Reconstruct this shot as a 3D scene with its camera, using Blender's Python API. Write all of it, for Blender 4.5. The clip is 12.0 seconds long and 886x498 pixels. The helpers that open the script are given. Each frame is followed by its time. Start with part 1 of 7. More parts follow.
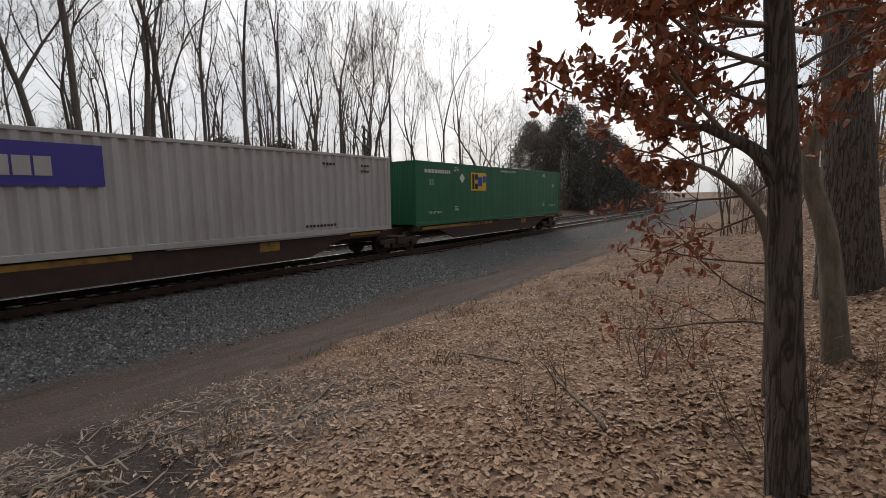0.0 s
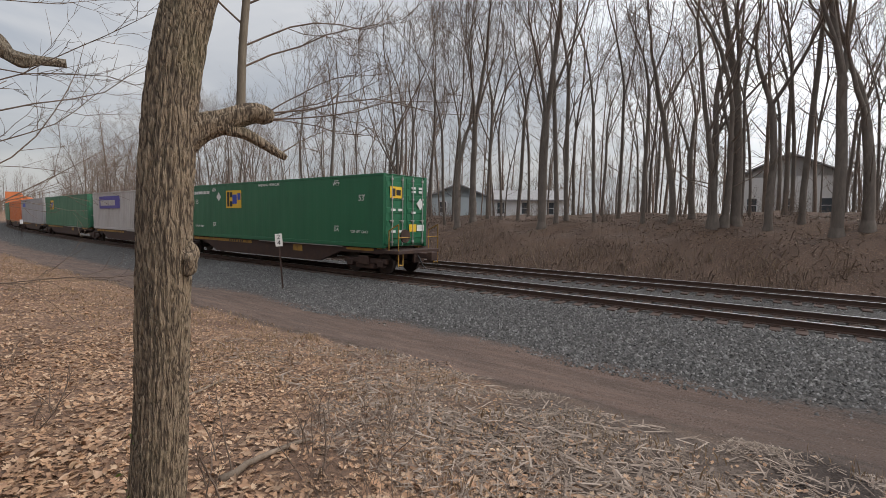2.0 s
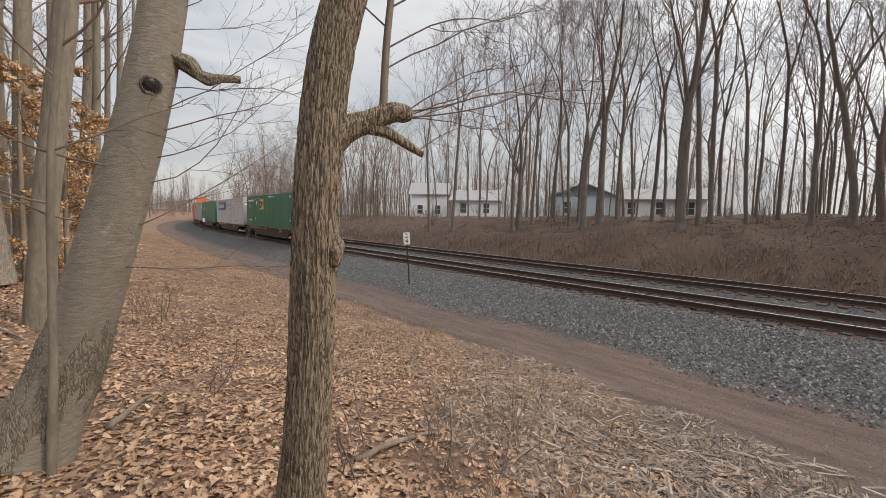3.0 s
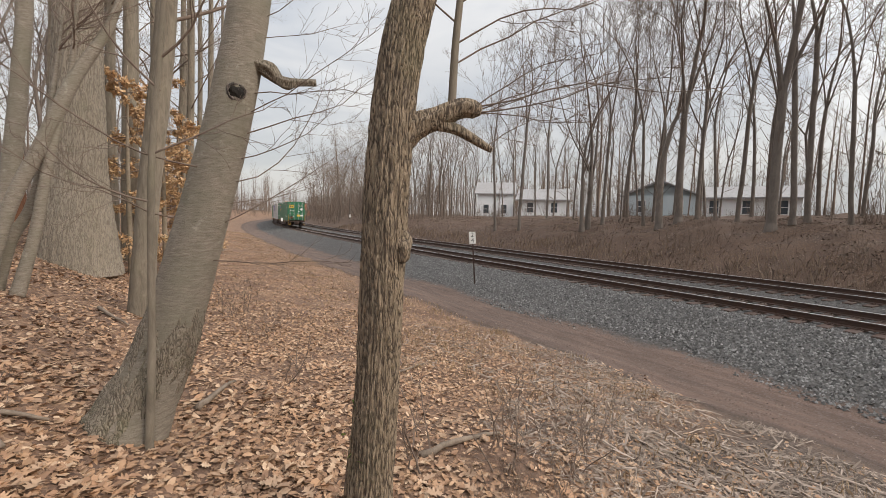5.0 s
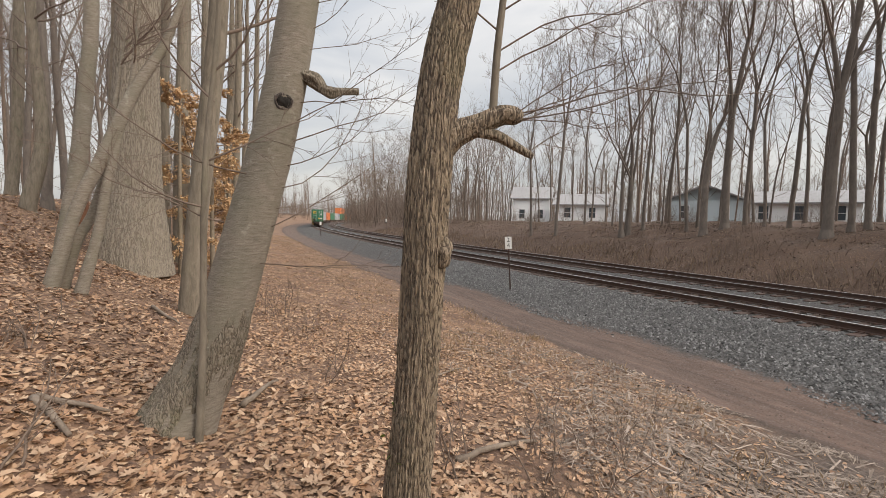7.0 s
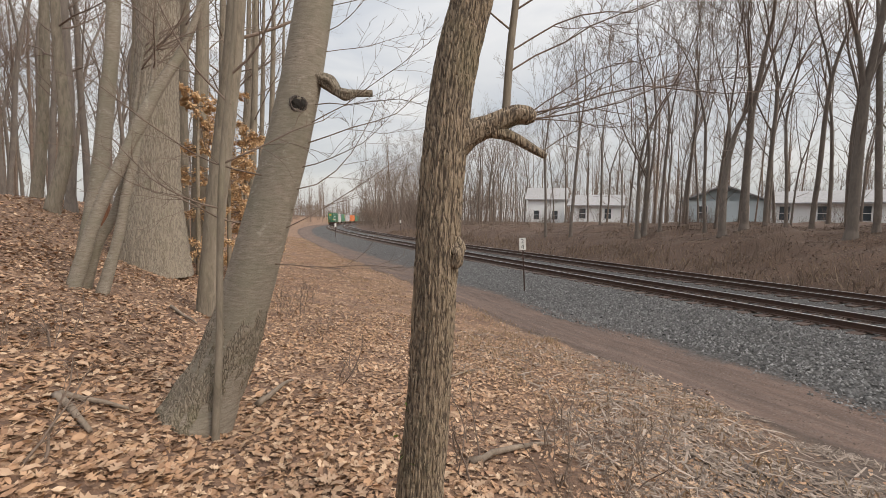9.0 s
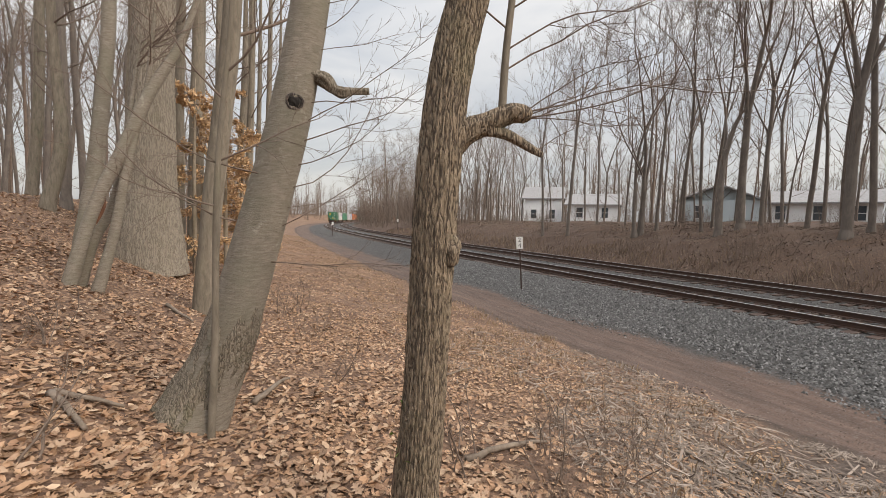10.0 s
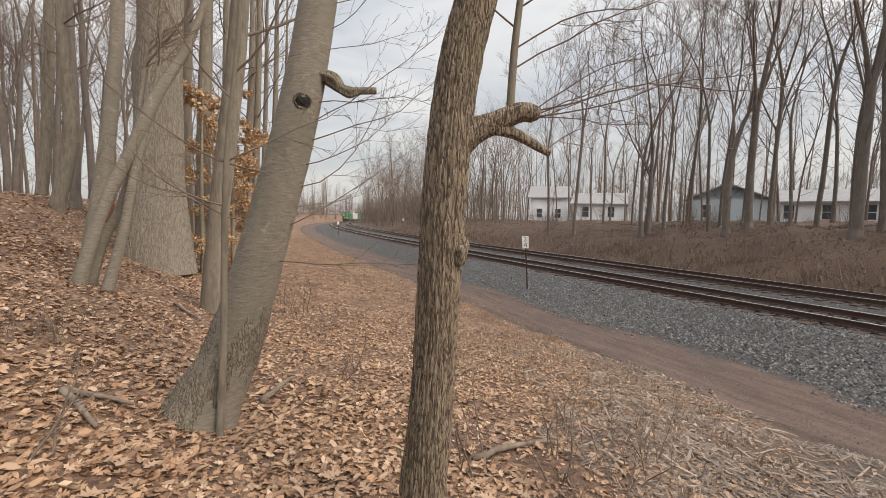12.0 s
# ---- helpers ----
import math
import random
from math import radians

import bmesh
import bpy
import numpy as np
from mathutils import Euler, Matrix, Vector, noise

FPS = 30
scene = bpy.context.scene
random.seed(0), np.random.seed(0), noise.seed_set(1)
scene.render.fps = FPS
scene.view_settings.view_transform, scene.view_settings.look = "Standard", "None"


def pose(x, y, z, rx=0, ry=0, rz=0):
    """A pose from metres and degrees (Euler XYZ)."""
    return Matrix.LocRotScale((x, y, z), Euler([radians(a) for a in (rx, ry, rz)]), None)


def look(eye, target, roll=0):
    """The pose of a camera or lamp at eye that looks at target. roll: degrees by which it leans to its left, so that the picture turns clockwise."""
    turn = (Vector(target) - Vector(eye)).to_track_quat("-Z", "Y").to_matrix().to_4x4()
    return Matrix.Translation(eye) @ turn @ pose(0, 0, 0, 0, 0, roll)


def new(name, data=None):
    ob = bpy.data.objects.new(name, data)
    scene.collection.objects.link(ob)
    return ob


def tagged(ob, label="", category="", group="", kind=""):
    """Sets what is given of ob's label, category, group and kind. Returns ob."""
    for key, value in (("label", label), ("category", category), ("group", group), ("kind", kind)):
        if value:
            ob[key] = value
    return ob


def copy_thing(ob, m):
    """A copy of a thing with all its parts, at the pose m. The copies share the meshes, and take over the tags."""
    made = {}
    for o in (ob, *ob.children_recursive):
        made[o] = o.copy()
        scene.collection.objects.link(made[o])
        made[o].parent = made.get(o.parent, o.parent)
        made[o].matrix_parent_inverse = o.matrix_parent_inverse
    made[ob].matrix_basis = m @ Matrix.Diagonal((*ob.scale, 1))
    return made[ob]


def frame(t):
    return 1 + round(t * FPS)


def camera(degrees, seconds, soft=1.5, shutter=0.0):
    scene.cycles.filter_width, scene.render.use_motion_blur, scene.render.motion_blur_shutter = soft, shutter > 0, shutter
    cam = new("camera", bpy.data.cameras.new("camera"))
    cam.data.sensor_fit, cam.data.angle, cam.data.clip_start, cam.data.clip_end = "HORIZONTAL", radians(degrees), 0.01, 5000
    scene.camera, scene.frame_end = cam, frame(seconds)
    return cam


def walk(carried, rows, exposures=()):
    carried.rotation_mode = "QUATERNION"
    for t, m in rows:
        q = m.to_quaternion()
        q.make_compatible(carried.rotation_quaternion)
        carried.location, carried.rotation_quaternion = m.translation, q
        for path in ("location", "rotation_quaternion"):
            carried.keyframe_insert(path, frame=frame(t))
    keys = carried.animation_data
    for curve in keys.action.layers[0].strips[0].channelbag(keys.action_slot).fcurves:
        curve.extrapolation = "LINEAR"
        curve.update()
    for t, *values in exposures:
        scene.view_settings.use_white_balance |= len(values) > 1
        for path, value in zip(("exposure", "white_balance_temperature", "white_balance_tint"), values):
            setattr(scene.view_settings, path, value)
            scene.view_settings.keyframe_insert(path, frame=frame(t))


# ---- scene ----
# ---- camera ----
cam = camera(87.9, 12.0, soft=0.6)
PATH = [
    (0.0, 0.328, -0.195, 2.366, 83.5, 0.65, -53.13),
    (0.5, 0.268, -0.041, 2.301, 83.59, 0.56, -33.82),
    (1.0, 0.237, -0.001, 2.282, 84.22, -0.08, -9.04),
    (1.5, 0.2, -0.003, 2.277, 85.86, -0.59, 18.52),
    (2.0, 0.034, 0.038, 2.285, 86.08, -0.65, 36.49),
    (2.5, -0.035, 0.03, 2.276, 85.97, -0.92, 48.14),
    (3.0, -0.063, 0.046, 2.261, 85.95, -0.87, 51.51),
    (5.0, -0.088, 0.052, 2.244, 85.79, -0.87, 59.68),
    (5.5, -0.077, 0.055, 2.24, 85.68, -0.91, 60.71),
    (6.0, -0.08, 0.05, 2.244, 85.7, -1.09, 61.61),
    (6.5, -0.08, 0.026, 2.249, 85.89, -1.15, 62.64),
    (7.0, -0.081, 0.018, 2.251, 86.28, -1.1, 64.05),
    (9.0, -0.08, 0.025, 2.246, 86.42, -0.98, 65.8),
    (9.5, -0.074, 0.031, 2.249, 86.24, -1.05, 65.47),
    (10.0, -0.073, 0.03, 2.243, 86.27, -1.12, 65.47),
    (10.5, -0.073, 0.033, 2.244, 86.23, -1.08, 65.66),
    (11.0, -0.078, 0.024, 2.243, 86.23, -1.08, 65.74),
    (11.5, -0.08, 0.02, 2.244, 86.22, -1.08, 65.91),
    (12.0, -0.078, 0.018, 2.243, 86.17, -1.1, 66.14),
]
EXPOSURES = [(0.0, -0.82, 6700, 10), (0.6, -0.9, 6650, 10), (1.0, -0.88, 6600, 10), (1.5, -0.5, 6600, 10), (2.0, -0.12, 6700, 10), (2.6, 0.08, 6850, 10), (5.0, 0.24, 6950, 10), (7.0, 0.26, 7000, 10), (12.0, 0.26, 7000, 10)]
walk(cam, [(r[0], pose(*r[1:])) for r in PATH], EXPOSURES)

# ---- world and sun: a bright overcast sky with thin cloud ----
SUN_EL, SUN_AZ = 32.0, -54.0      # azimuth: degrees from +y towards -x (negative: towards +x)
world = bpy.data.worlds.new("overcast_sky")
scene.world = world
world.use_nodes = True
wt = world.node_tree
wt.nodes.clear()
w_out = wt.nodes.new("ShaderNodeOutputWorld")
w_sky = wt.nodes.new("ShaderNodeTexSky")
w_sky.sky_type, w_sky.sun_disc = "NISHITA", False
w_sky.sun_elevation, w_sky.sun_rotation = radians(SUN_EL), radians(-SUN_AZ)
w_sky.air_density, w_sky.dust_density = 1.0, 3.0
w_bg = wt.nodes.new("ShaderNodeBackground")
w_bg.inputs["Strength"].default_value = 0.10
w_cloud = wt.nodes.new("ShaderNodeBackground")
w_cloud.inputs["Strength"].default_value = 1.0
w_co = wt.nodes.new("ShaderNodeTexCoord")
w_map = wt.nodes.new("ShaderNodeMapping")
w_map.inputs["Scale"].default_value = (1.0, 1.0, 3.6)
w_no = wt.nodes.new("ShaderNodeTexNoise")
w_no.inputs["Scale"].default_value, w_no.inputs["Detail"].default_value, w_no.inputs["Distortion"].default_value = 2.1, 6.0, 0.6
w_ramp = wt.nodes.new("ShaderNodeValToRGB")
w_ramp.color_ramp.elements[0].position, w_ramp.color_ramp.elements[0].color = 0.36, (0.40, 0.43, 0.48, 1)
w_ramp.color_ramp.elements[1].position, w_ramp.color_ramp.elements[1].color = 0.62, (0.58, 0.59, 0.61, 1)
w_mix = wt.nodes.new("ShaderNodeMixShader")
w_mix.inputs[0].default_value = 0.78
L = wt.links.new
L(w_co.outputs["Generated"], w_map.inputs["Vector"])
L(w_map.outputs[0], w_no.inputs["Vector"])
L(w_no.outputs[0], w_ramp.inputs[0])
w_sep = wt.nodes.new("ShaderNodeSeparateXYZ")
L(w_co.outputs["Generated"], w_sep.inputs[0])
w_up = wt.nodes.new("ShaderNodeMapRange")          # an overcast sky is brighter overhead than at the horizon
w_up.inputs[1].default_value, w_up.inputs[2].default_value, w_up.inputs[3].default_value, w_up.inputs[4].default_value = 0.0, 1.0, 1.04, 2.4
L(w_sep.outputs[2], w_up.inputs[0])
w_mul = wt.nodes.new("ShaderNodeMix")
w_mul.data_type, w_mul.blend_type = "RGBA", "MULTIPLY"
w_mul.inputs[0].default_value = 1.0
L(w_ramp.outputs[0], w_mul.inputs[6])
L(w_up.outputs[0], w_mul.inputs[7])
# the sun's glow through the thin cloud
w_dot = wt.nodes.new("ShaderNodeVectorMath")
w_dot.operation = "DOT_PRODUCT"
w_dot.inputs[1].default_value = (-math.sin(radians(SUN_AZ)) * math.cos(radians(SUN_EL)), math.cos(radians(SUN_AZ)) * math.cos(radians(SUN_EL)), math.sin(radians(SUN_EL)))
L(w_co.outputs["Generated"], w_dot.inputs[0])
w_glow = wt.nodes.new("ShaderNodeMapRange")
w_glow.interpolation_type = "SMOOTHSTEP"
w_glow.inputs[1].default_value, w_glow.inputs[2].default_value, w_glow.inputs[3].default_value, w_glow.inputs[4].default_value = 0.2, 1.0, 1.0, 3.2
L(w_dot.outputs["Value"], w_glow.inputs[0])
w_mul2 = wt.nodes.new("ShaderNodeMix")
w_mul2.data_type, w_mul2.blend_type = "RGBA", "MULTIPLY"
w_mul2.inputs[0].default_value = 1.0
L(w_mul.outputs[2], w_mul2.inputs[6])
L(w_glow.outputs[0], w_mul2.inputs[7])
L(w_mul2.outputs[2], w_cloud.inputs["Color"])
L(w_sky.outputs[0], w_bg.inputs["Color"])
L(w_bg.outputs[0], w_mix.inputs[1])
L(w_cloud.outputs[0], w_mix.inputs[2])
L(w_mix.outputs[0], w_out.inputs["Surface"])
sun = new("sun", bpy.data.lights.new("sun", "SUN"))
sun.data.energy, sun.data.angle, sun.data.color = 1.5, radians(22), (1.0, 0.88, 0.74)
_a, _e = radians(SUN_AZ), radians(SUN_EL)
sun.matrix_world = look((-math.sin(_a) * math.cos(_e) * 50, math.cos(_a) * math.cos(_e) * 50, math.sin(_e) * 50), (0, 0, 0))

# ---- materials ----


def mat_nodes(name):
    m = bpy.data.materials.new(name)
    m.use_nodes = True
    nt = m.node_tree
    return m, nt, nt.nodes["Principled BSDF"]


def node(nt, kind, **inputs):
    n = nt.nodes.new(kind)
    for k, v in inputs.items():
        n.inputs[k.replace("_", " ")].default_value = v
    return n


def ramp(nt, fac, *stops):
    r = nt.nodes.new("ShaderNodeValToRGB")
    el = r.color_ramp.elements
    while len(el) < len(stops):
        el.new(0.5)
    for e, (p, c) in zip(el, stops):
        e.position, e.color = p, (*c, 1)
    nt.links.new(fac, r.inputs[0])
    return r.outputs[0]


def mixc(nt, fac, a, b, mode="MIX"):
    n = nt.nodes.new("ShaderNodeMix")
    n.data_type, n.blend_type = "RGBA", mode
    for sock, v in ((n.inputs[0], fac), (n.inputs[6], a), (n.inputs[7], b)):
        if isinstance(v, (int, float)):
            sock.default_value = v
        elif isinstance(v, tuple):
            sock.default_value = (*v, 1)
        else:
            nt.links.new(v, sock)
    return n.outputs[2]


def math_n(nt, op, a, b=0.0, c=0.0, clamp=False):
    n = nt.nodes.new("ShaderNodeMath")
    n.operation, n.use_clamp = op, clamp
    for sock, v in zip(n.inputs, (a, b, c)):
        if isinstance(v, (int, float)):
            sock.default_value = v
        else:
            nt.links.new(v, sock)
    return n.outputs[0]


def coords(nt, kind="Object", scale=(1, 1, 1)):
    c = nt.nodes.new("ShaderNodeTexCoord")
    m = nt.nodes.new("ShaderNodeMapping")
    m.inputs["Scale"].default_value = scale
    nt.links.new(c.outputs[kind], m.inputs["Vector"])
    return m.outputs[0]


def noise_n(nt, vec, scale, detail=4.0, rough=0.55, dist=0.0):
    n = node(nt, "ShaderNodeTexNoise", Scale=scale, Detail=detail, Roughness=rough, Distortion=dist)
    nt.links.new(vec, n.inputs["Vector"])
    return n.outputs[0]


def bump_n(nt, height, bsdf, strength=0.4, distance=0.02):
    b = node(nt, "ShaderNodeBump", Strength=strength, Distance=distance)
    nt.links.new(height, b.inputs["Height"])
    nt.links.new(b.outputs[0], bsdf.inputs["Normal"])


def painted(name, col, rough=0.5, metal=0.0, wear=(0.12, 0.07, 0.045), amount=0.3, scale=2.0, stretch=(1, 1, 0.25), bump=0.05):
    """Paint or metal with streaky dirt, faded patches and fine grain."""
    m, nt, b = mat_nodes(name)
    v = coords(nt, "Object", stretch)
    big = noise_n(nt, v, scale, 6, 0.65)
    fine = noise_n(nt, coords(nt), 40, 3)
    dirt = math_n(nt, "MULTIPLY", ramp(nt, big, (0.45, (0, 0, 0)), (0.75, (1, 1, 1))), amount)
    c = mixc(nt, dirt, tuple(col), tuple(wear))
    c = mixc(nt, math_n(nt, "MULTIPLY", fine, 0.25), c, tuple(0.6 * x for x in col))
    nt.links.new(c, b.inputs["Base Color"])
    nt.links.new(math_n(nt, "MULTIPLY_ADD", big, 0.3, rough - 0.12), b.inputs["Roughness"])
    b.inputs["Metallic"].default_value = metal
    bump_n(nt, fine, b, bump, 0.01)
    return m


def bark(name, dark, light, scale=9.0, stretch=(1, 1, 0.22), strength=0.7, moss=0.0):
    m, nt, b = mat_nodes(name)
    v = coords(nt, "Object", stretch)
    n1 = noise_n(nt, v, scale, 7, 0.7, 0.6)
    n2 = noise_n(nt, coords(nt), 1.3, 4)
    c = ramp(nt, n1, (0.32, dark), (0.68, light))
    c = mixc(nt, math_n(nt, "MULTIPLY", n2, 0.45), c, tuple(0.55 * (x + y) / 2 for x, y in zip(dark, light)))
    if moss:
        g = ramp(nt, noise_n(nt, coords(nt), 3.0, 5), (0.55, (0, 0, 0)), (0.72, (moss, moss, moss)))
        c = mixc(nt, g, c, (0.10, 0.115, 0.045))
    oi = nt.nodes.new("ShaderNodeObjectInfo")
    c = mixc(nt, math_n(nt, "MULTIPLY", oi.outputs["Random"], 0.35), c, tuple(0.5 * x for x in light))
    nt.links.new(c, b.inputs["Base Color"])
    b.inputs["Roughness"].default_value = 0.9
    bump_n(nt, n1, b, strength, 0.02)
    return m


def plated_bark(name, dark, light, scale, moss=0.0, stretch=0.13):
    """Bark of long interlacing ridges; the furrows between them are coloured darker, as painted shade."""
    m, nt, b = mat_nodes(name)
    v = coords(nt, "Object", (1, 1, stretch))
    ridge = None
    for k, dist in ((scale, 0.5), (scale * 2.1, 0.3)):
        n = noise_n(nt, v, k, 2.0, 0.5, dist)
        d = math_n(nt, "MULTIPLY", math_n(nt, "ABSOLUTE", math_n(nt, "SUBTRACT", n, 0.5)), 7.0, clamp=True)
        ridge = d if ridge is None else math_n(nt, "MULTIPLY", ridge, math_n(nt, "MULTIPLY_ADD", d, 0.6, 0.4))
    fine = noise_n(nt, coords(nt, "Object", (1, 1, 0.4)), 90, 5, 0.75)
    blotch = noise_n(nt, coords(nt), 2.2, 5, 0.6)
    top = mixc(nt, fine, tuple(0.5 * q for q in light), tuple(1.35 * q for q in light))
    top = mixc(nt, math_n(nt, "MULTIPLY", blotch, 0.5), top, tuple(0.6 * q for q in light))
    c = mixc(nt, ramp(nt, ridge, (0.04, (0, 0, 0)), (0.36, (1, 1, 1))), dark, top)
    if moss:
        g = ramp(nt, noise_n(nt, coords(nt), 3.0, 5), (0.55, (0, 0, 0)), (0.72, (moss, moss, moss)))
        c = mixc(nt, g, c, (0.13, 0.135, 0.06))
    nt.links.new(c, b.inputs["Base Color"])
    b.inputs["Roughness"].default_value = 0.9
    bump_n(nt, math_n(nt, "MULTIPLY_ADD", ridge, 1.0, math_n(nt, "MULTIPLY", fine, 0.4)), b, 1.0, 0.012)
    return m


def leafy(name, *cols, rough=0.7):
    """Dry leaves: every leaf its own shade."""
    m, nt, b = mat_nodes(name)
    g = nt.nodes.new("ShaderNodeNewGeometry")
    k = len(cols) - 1
    c = ramp(nt, g.outputs["Random Per Island"], *[(i / k, x) for i, x in enumerate(cols)])
    n = noise_n(nt, coords(nt), 30, 3)
    c = mixc(nt, math_n(nt, "MULTIPLY", n, 0.4), c, tuple(0.5 * x for x in cols[0]))
    nt.links.new(c, b.inputs["Base Color"])
    b.inputs["Roughness"].default_value = rough
    return m


M_BARK_FURROW = plated_bark("furrowed_bark", (0.065, 0.048, 0.035), (0.325, 0.252, 0.178), 40, 0.2, 0.2)
M_BARK_CRACKED = plated_bark("cracked_grey_bark", (0.105, 0.085, 0.062), (0.30, 0.25, 0.19), 44, 0.4, 0.3)
M_BARK_OAK = plated_bark("pale_oak_bark", (0.15, 0.124, 0.096), (0.34, 0.29, 0.23), 34, 0.15, 0.12)
M_BARK_SMOOTH = bark("smooth_grey_bark", (0.14, 0.11, 0.08), (0.31, 0.255, 0.19), 11, (1, 1, 1.6), 0.35, 0.3)
M_BARK_BEECH, _nt, _b = mat_nodes("beech_bark")
_big = noise_n(_nt, coords(_nt), 2.6, 5, 0.6)
_band = noise_n(_nt, coords(_nt, "Object", (1, 1, 5)), 14, 6, 0.7, 0.4)
_fleck = noise_n(_nt, coords(_nt, "Object", (1, 1, 2)), 70, 4, 0.7)
_c = ramp(_nt, _band, (0.3, (0.135, 0.112, 0.085)), (0.55, (0.235, 0.2, 0.16)), (0.75, (0.31, 0.27, 0.215)))
_c = mixc(_nt, ramp(_nt, _big, (0.42, (0, 0, 0)), (0.66, (0.6, 0.6, 0.6))), _c, (0.16, 0.148, 0.105))
_c = mixc(_nt, ramp(_nt, _fleck, (0.57, (0, 0, 0)), (0.7, (0.8, 0.8, 0.8))), _c, (0.085, 0.068, 0.05))
_c = mixc(_nt, ramp(_nt, noise_n(_nt, coords(_nt), 9, 5, 0.7), (0.6, (0, 0, 0)), (0.7, (0.5, 0.5, 0.5))), _c, (0.37, 0.345, 0.29))
_nt.links.new(_c, _b.inputs["Base Color"])
_b.inputs["Roughness"].default_value = 0.85
bump_n(_nt, math_n(_nt, "ADD", _band, _fleck), _b, 0.55, 0.012)
M_BARK_GREY = bark("grey_brown_bark", (0.11, 0.09, 0.067), (0.285, 0.24, 0.185), 16, (1, 1, 0.25), 0.7, 0.2)
M_BARK_DARK = plated_bark("dark_bark", (0.035, 0.028, 0.024), (0.155, 0.122, 0.105), 22, 0.15)
M_BARK_FAR = bark("weathered_bark", (0.10, 0.083, 0.07), (0.225, 0.186, 0.16), 6, (1, 1, 0.3), 0.5, 0.1)
M_TWIG = bark("twig_bark", (0.11, 0.08, 0.06), (0.23, 0.17, 0.135), 8, (1, 1, 0.5), 0.2)
M_HEART = bark("torn_wood", (0.09, 0.035, 0.02), (0.26, 0.12, 0.06), 12, (1, 1, 0.2), 0.6)
M_LEAF_LITTER = leafy("fallen_leaves", (0.17, 0.098, 0.06), (0.47, 0.285, 0.165), (0.31, 0.18, 0.108), (0.60, 0.43, 0.29), (0.24, 0.135, 0.082), (0.42, 0.245, 0.142), (0.52, 0.345, 0.215))
M_CHIP = leafy("shredded_wood", (0.08, 0.057, 0.044), (0.28, 0.215, 0.17), (0.13, 0.095, 0.073), (0.45, 0.365, 0.3), (0.18, 0.132, 0.10))
M_LEAF_RED = leafy("russet_leaves", (0.26, 0.09, 0.05), (0.48, 0.19, 0.10), (0.36, 0.13, 0.07), (0.58, 0.30, 0.17))
M_LEAF_TAN = leafy("tan_beech_leaves", (0.42, 0.26, 0.125), (0.62, 0.43, 0.24), (0.50, 0.29, 0.14), (0.66, 0.49, 0.30))
M_LEAF_GREEN = leafy("green_leaves", (0.10, 0.15, 0.03), (0.2, 0.26, 0.06))
M_GRASS = leafy("dry_grass", (0.26, 0.17, 0.10), (0.36, 0.25, 0.15), (0.2, 0.135, 0.085))
M_BANK_GRASS = leafy("dull_dead_grass", (0.12, 0.08, 0.057), (0.24, 0.165, 0.115), (0.09, 0.06, 0.045), (0.33, 0.235, 0.165), (0.15, 0.10, 0.074))
# needle colours greyed and lightened: distance haze put into the base colour
M_NEEDLES = leafy("hazed_evergreen_foliage", (0.10, 0.093, 0.078), (0.155, 0.14, 0.118), (0.20, 0.172, 0.148))
M_STONE = leafy("ballast_stones", (0.022, 0.021, 0.021), (0.105, 0.101, 0.098), (0.035, 0.034, 0.034), (0.27, 0.262, 0.257), (0.06, 0.056, 0.054), (0.15, 0.146, 0.142), (0.024, 0.023, 0.022), rough=0.8)
M_GRIT = leafy("road_grit", (0.05, 0.035, 0.028), (0.17, 0.125, 0.10), (0.09, 0.062, 0.05), (0.27, 0.21, 0.18), rough=0.9)
M_BANK_LEAVES = leafy("dull_bank_litter", (0.05, 0.034, 0.025), (0.18, 0.122, 0.088), (0.08, 0.053, 0.04), (0.34, 0.245, 0.185), (0.12, 0.078, 0.056), (0.24, 0.165, 0.12))
M_RAIL = painted("rusty_rail_steel", (0.085, 0.055, 0.045), 0.6, 0.4, (0.11, 0.055, 0.035), 0.8, 6, (1, 1, 1))
M_RAILHEAD = painted("worn_rail_head", (0.62, 0.61, 0.60), 0.28, 0.9, (0.3, 0.26, 0.23), 0.15, 4, (1, 1, 1))
M_TIE = painted("weathered_timber", (0.105, 0.075, 0.062), 0.9, 0.0, (0.2, 0.165, 0.14), 0.7, 9, (0.25, 1, 1), 0.4)
M_GREEN = painted("green_container_paint", (0.012, 0.135, 0.062), 0.45, 0.0, (0.02, 0.07, 0.04), 0.35, 1.2)
M_GREEN2 = painted("faded_green_paint", (0.03, 0.16, 0.085), 0.5, 0.0, (0.03, 0.08, 0.05), 0.4, 1.2)
M_WHITE = painted("dirty_white_paint", (0.50, 0.47, 0.455), 0.55, 0.0, (0.24, 0.18, 0.15), 0.4, 1.3)
M_GREYPAINT = painted("grey_container_paint", (0.36, 0.35, 0.36), 0.55, 0.0, (0.2, 0.16, 0.14), 0.4, 1.3)
M_ORANGE = painted("orange_container_paint", (0.55, 0.155, 0.05), 0.5, 0.0, (0.25, 0.08, 0.04), 0.4, 1.3)
M_FRAME = painted("rusty_car_steel", (0.052, 0.03, 0.025), 0.7, 0.2, (0.11, 0.06, 0.04), 0.7, 3, (1, 1, 1))
M_YELLOW = painted("faded_yellow_paint", (0.36, 0.20, 0.03), 0.6, 0.0, (0.07, 0.04, 0.028), 0.95, 3, (1, 1, 1))
M_LOGO_YELLOW = painted("sign_yellow", (0.78, 0.50, 0.03), 0.5, 0, (0.5, 0.3, 0.05), 0.2)
M_BLACK = painted("black_paint", (0.015, 0.015, 0.015), 0.55, 0, (0.05, 0.04, 0.035), 0.3)
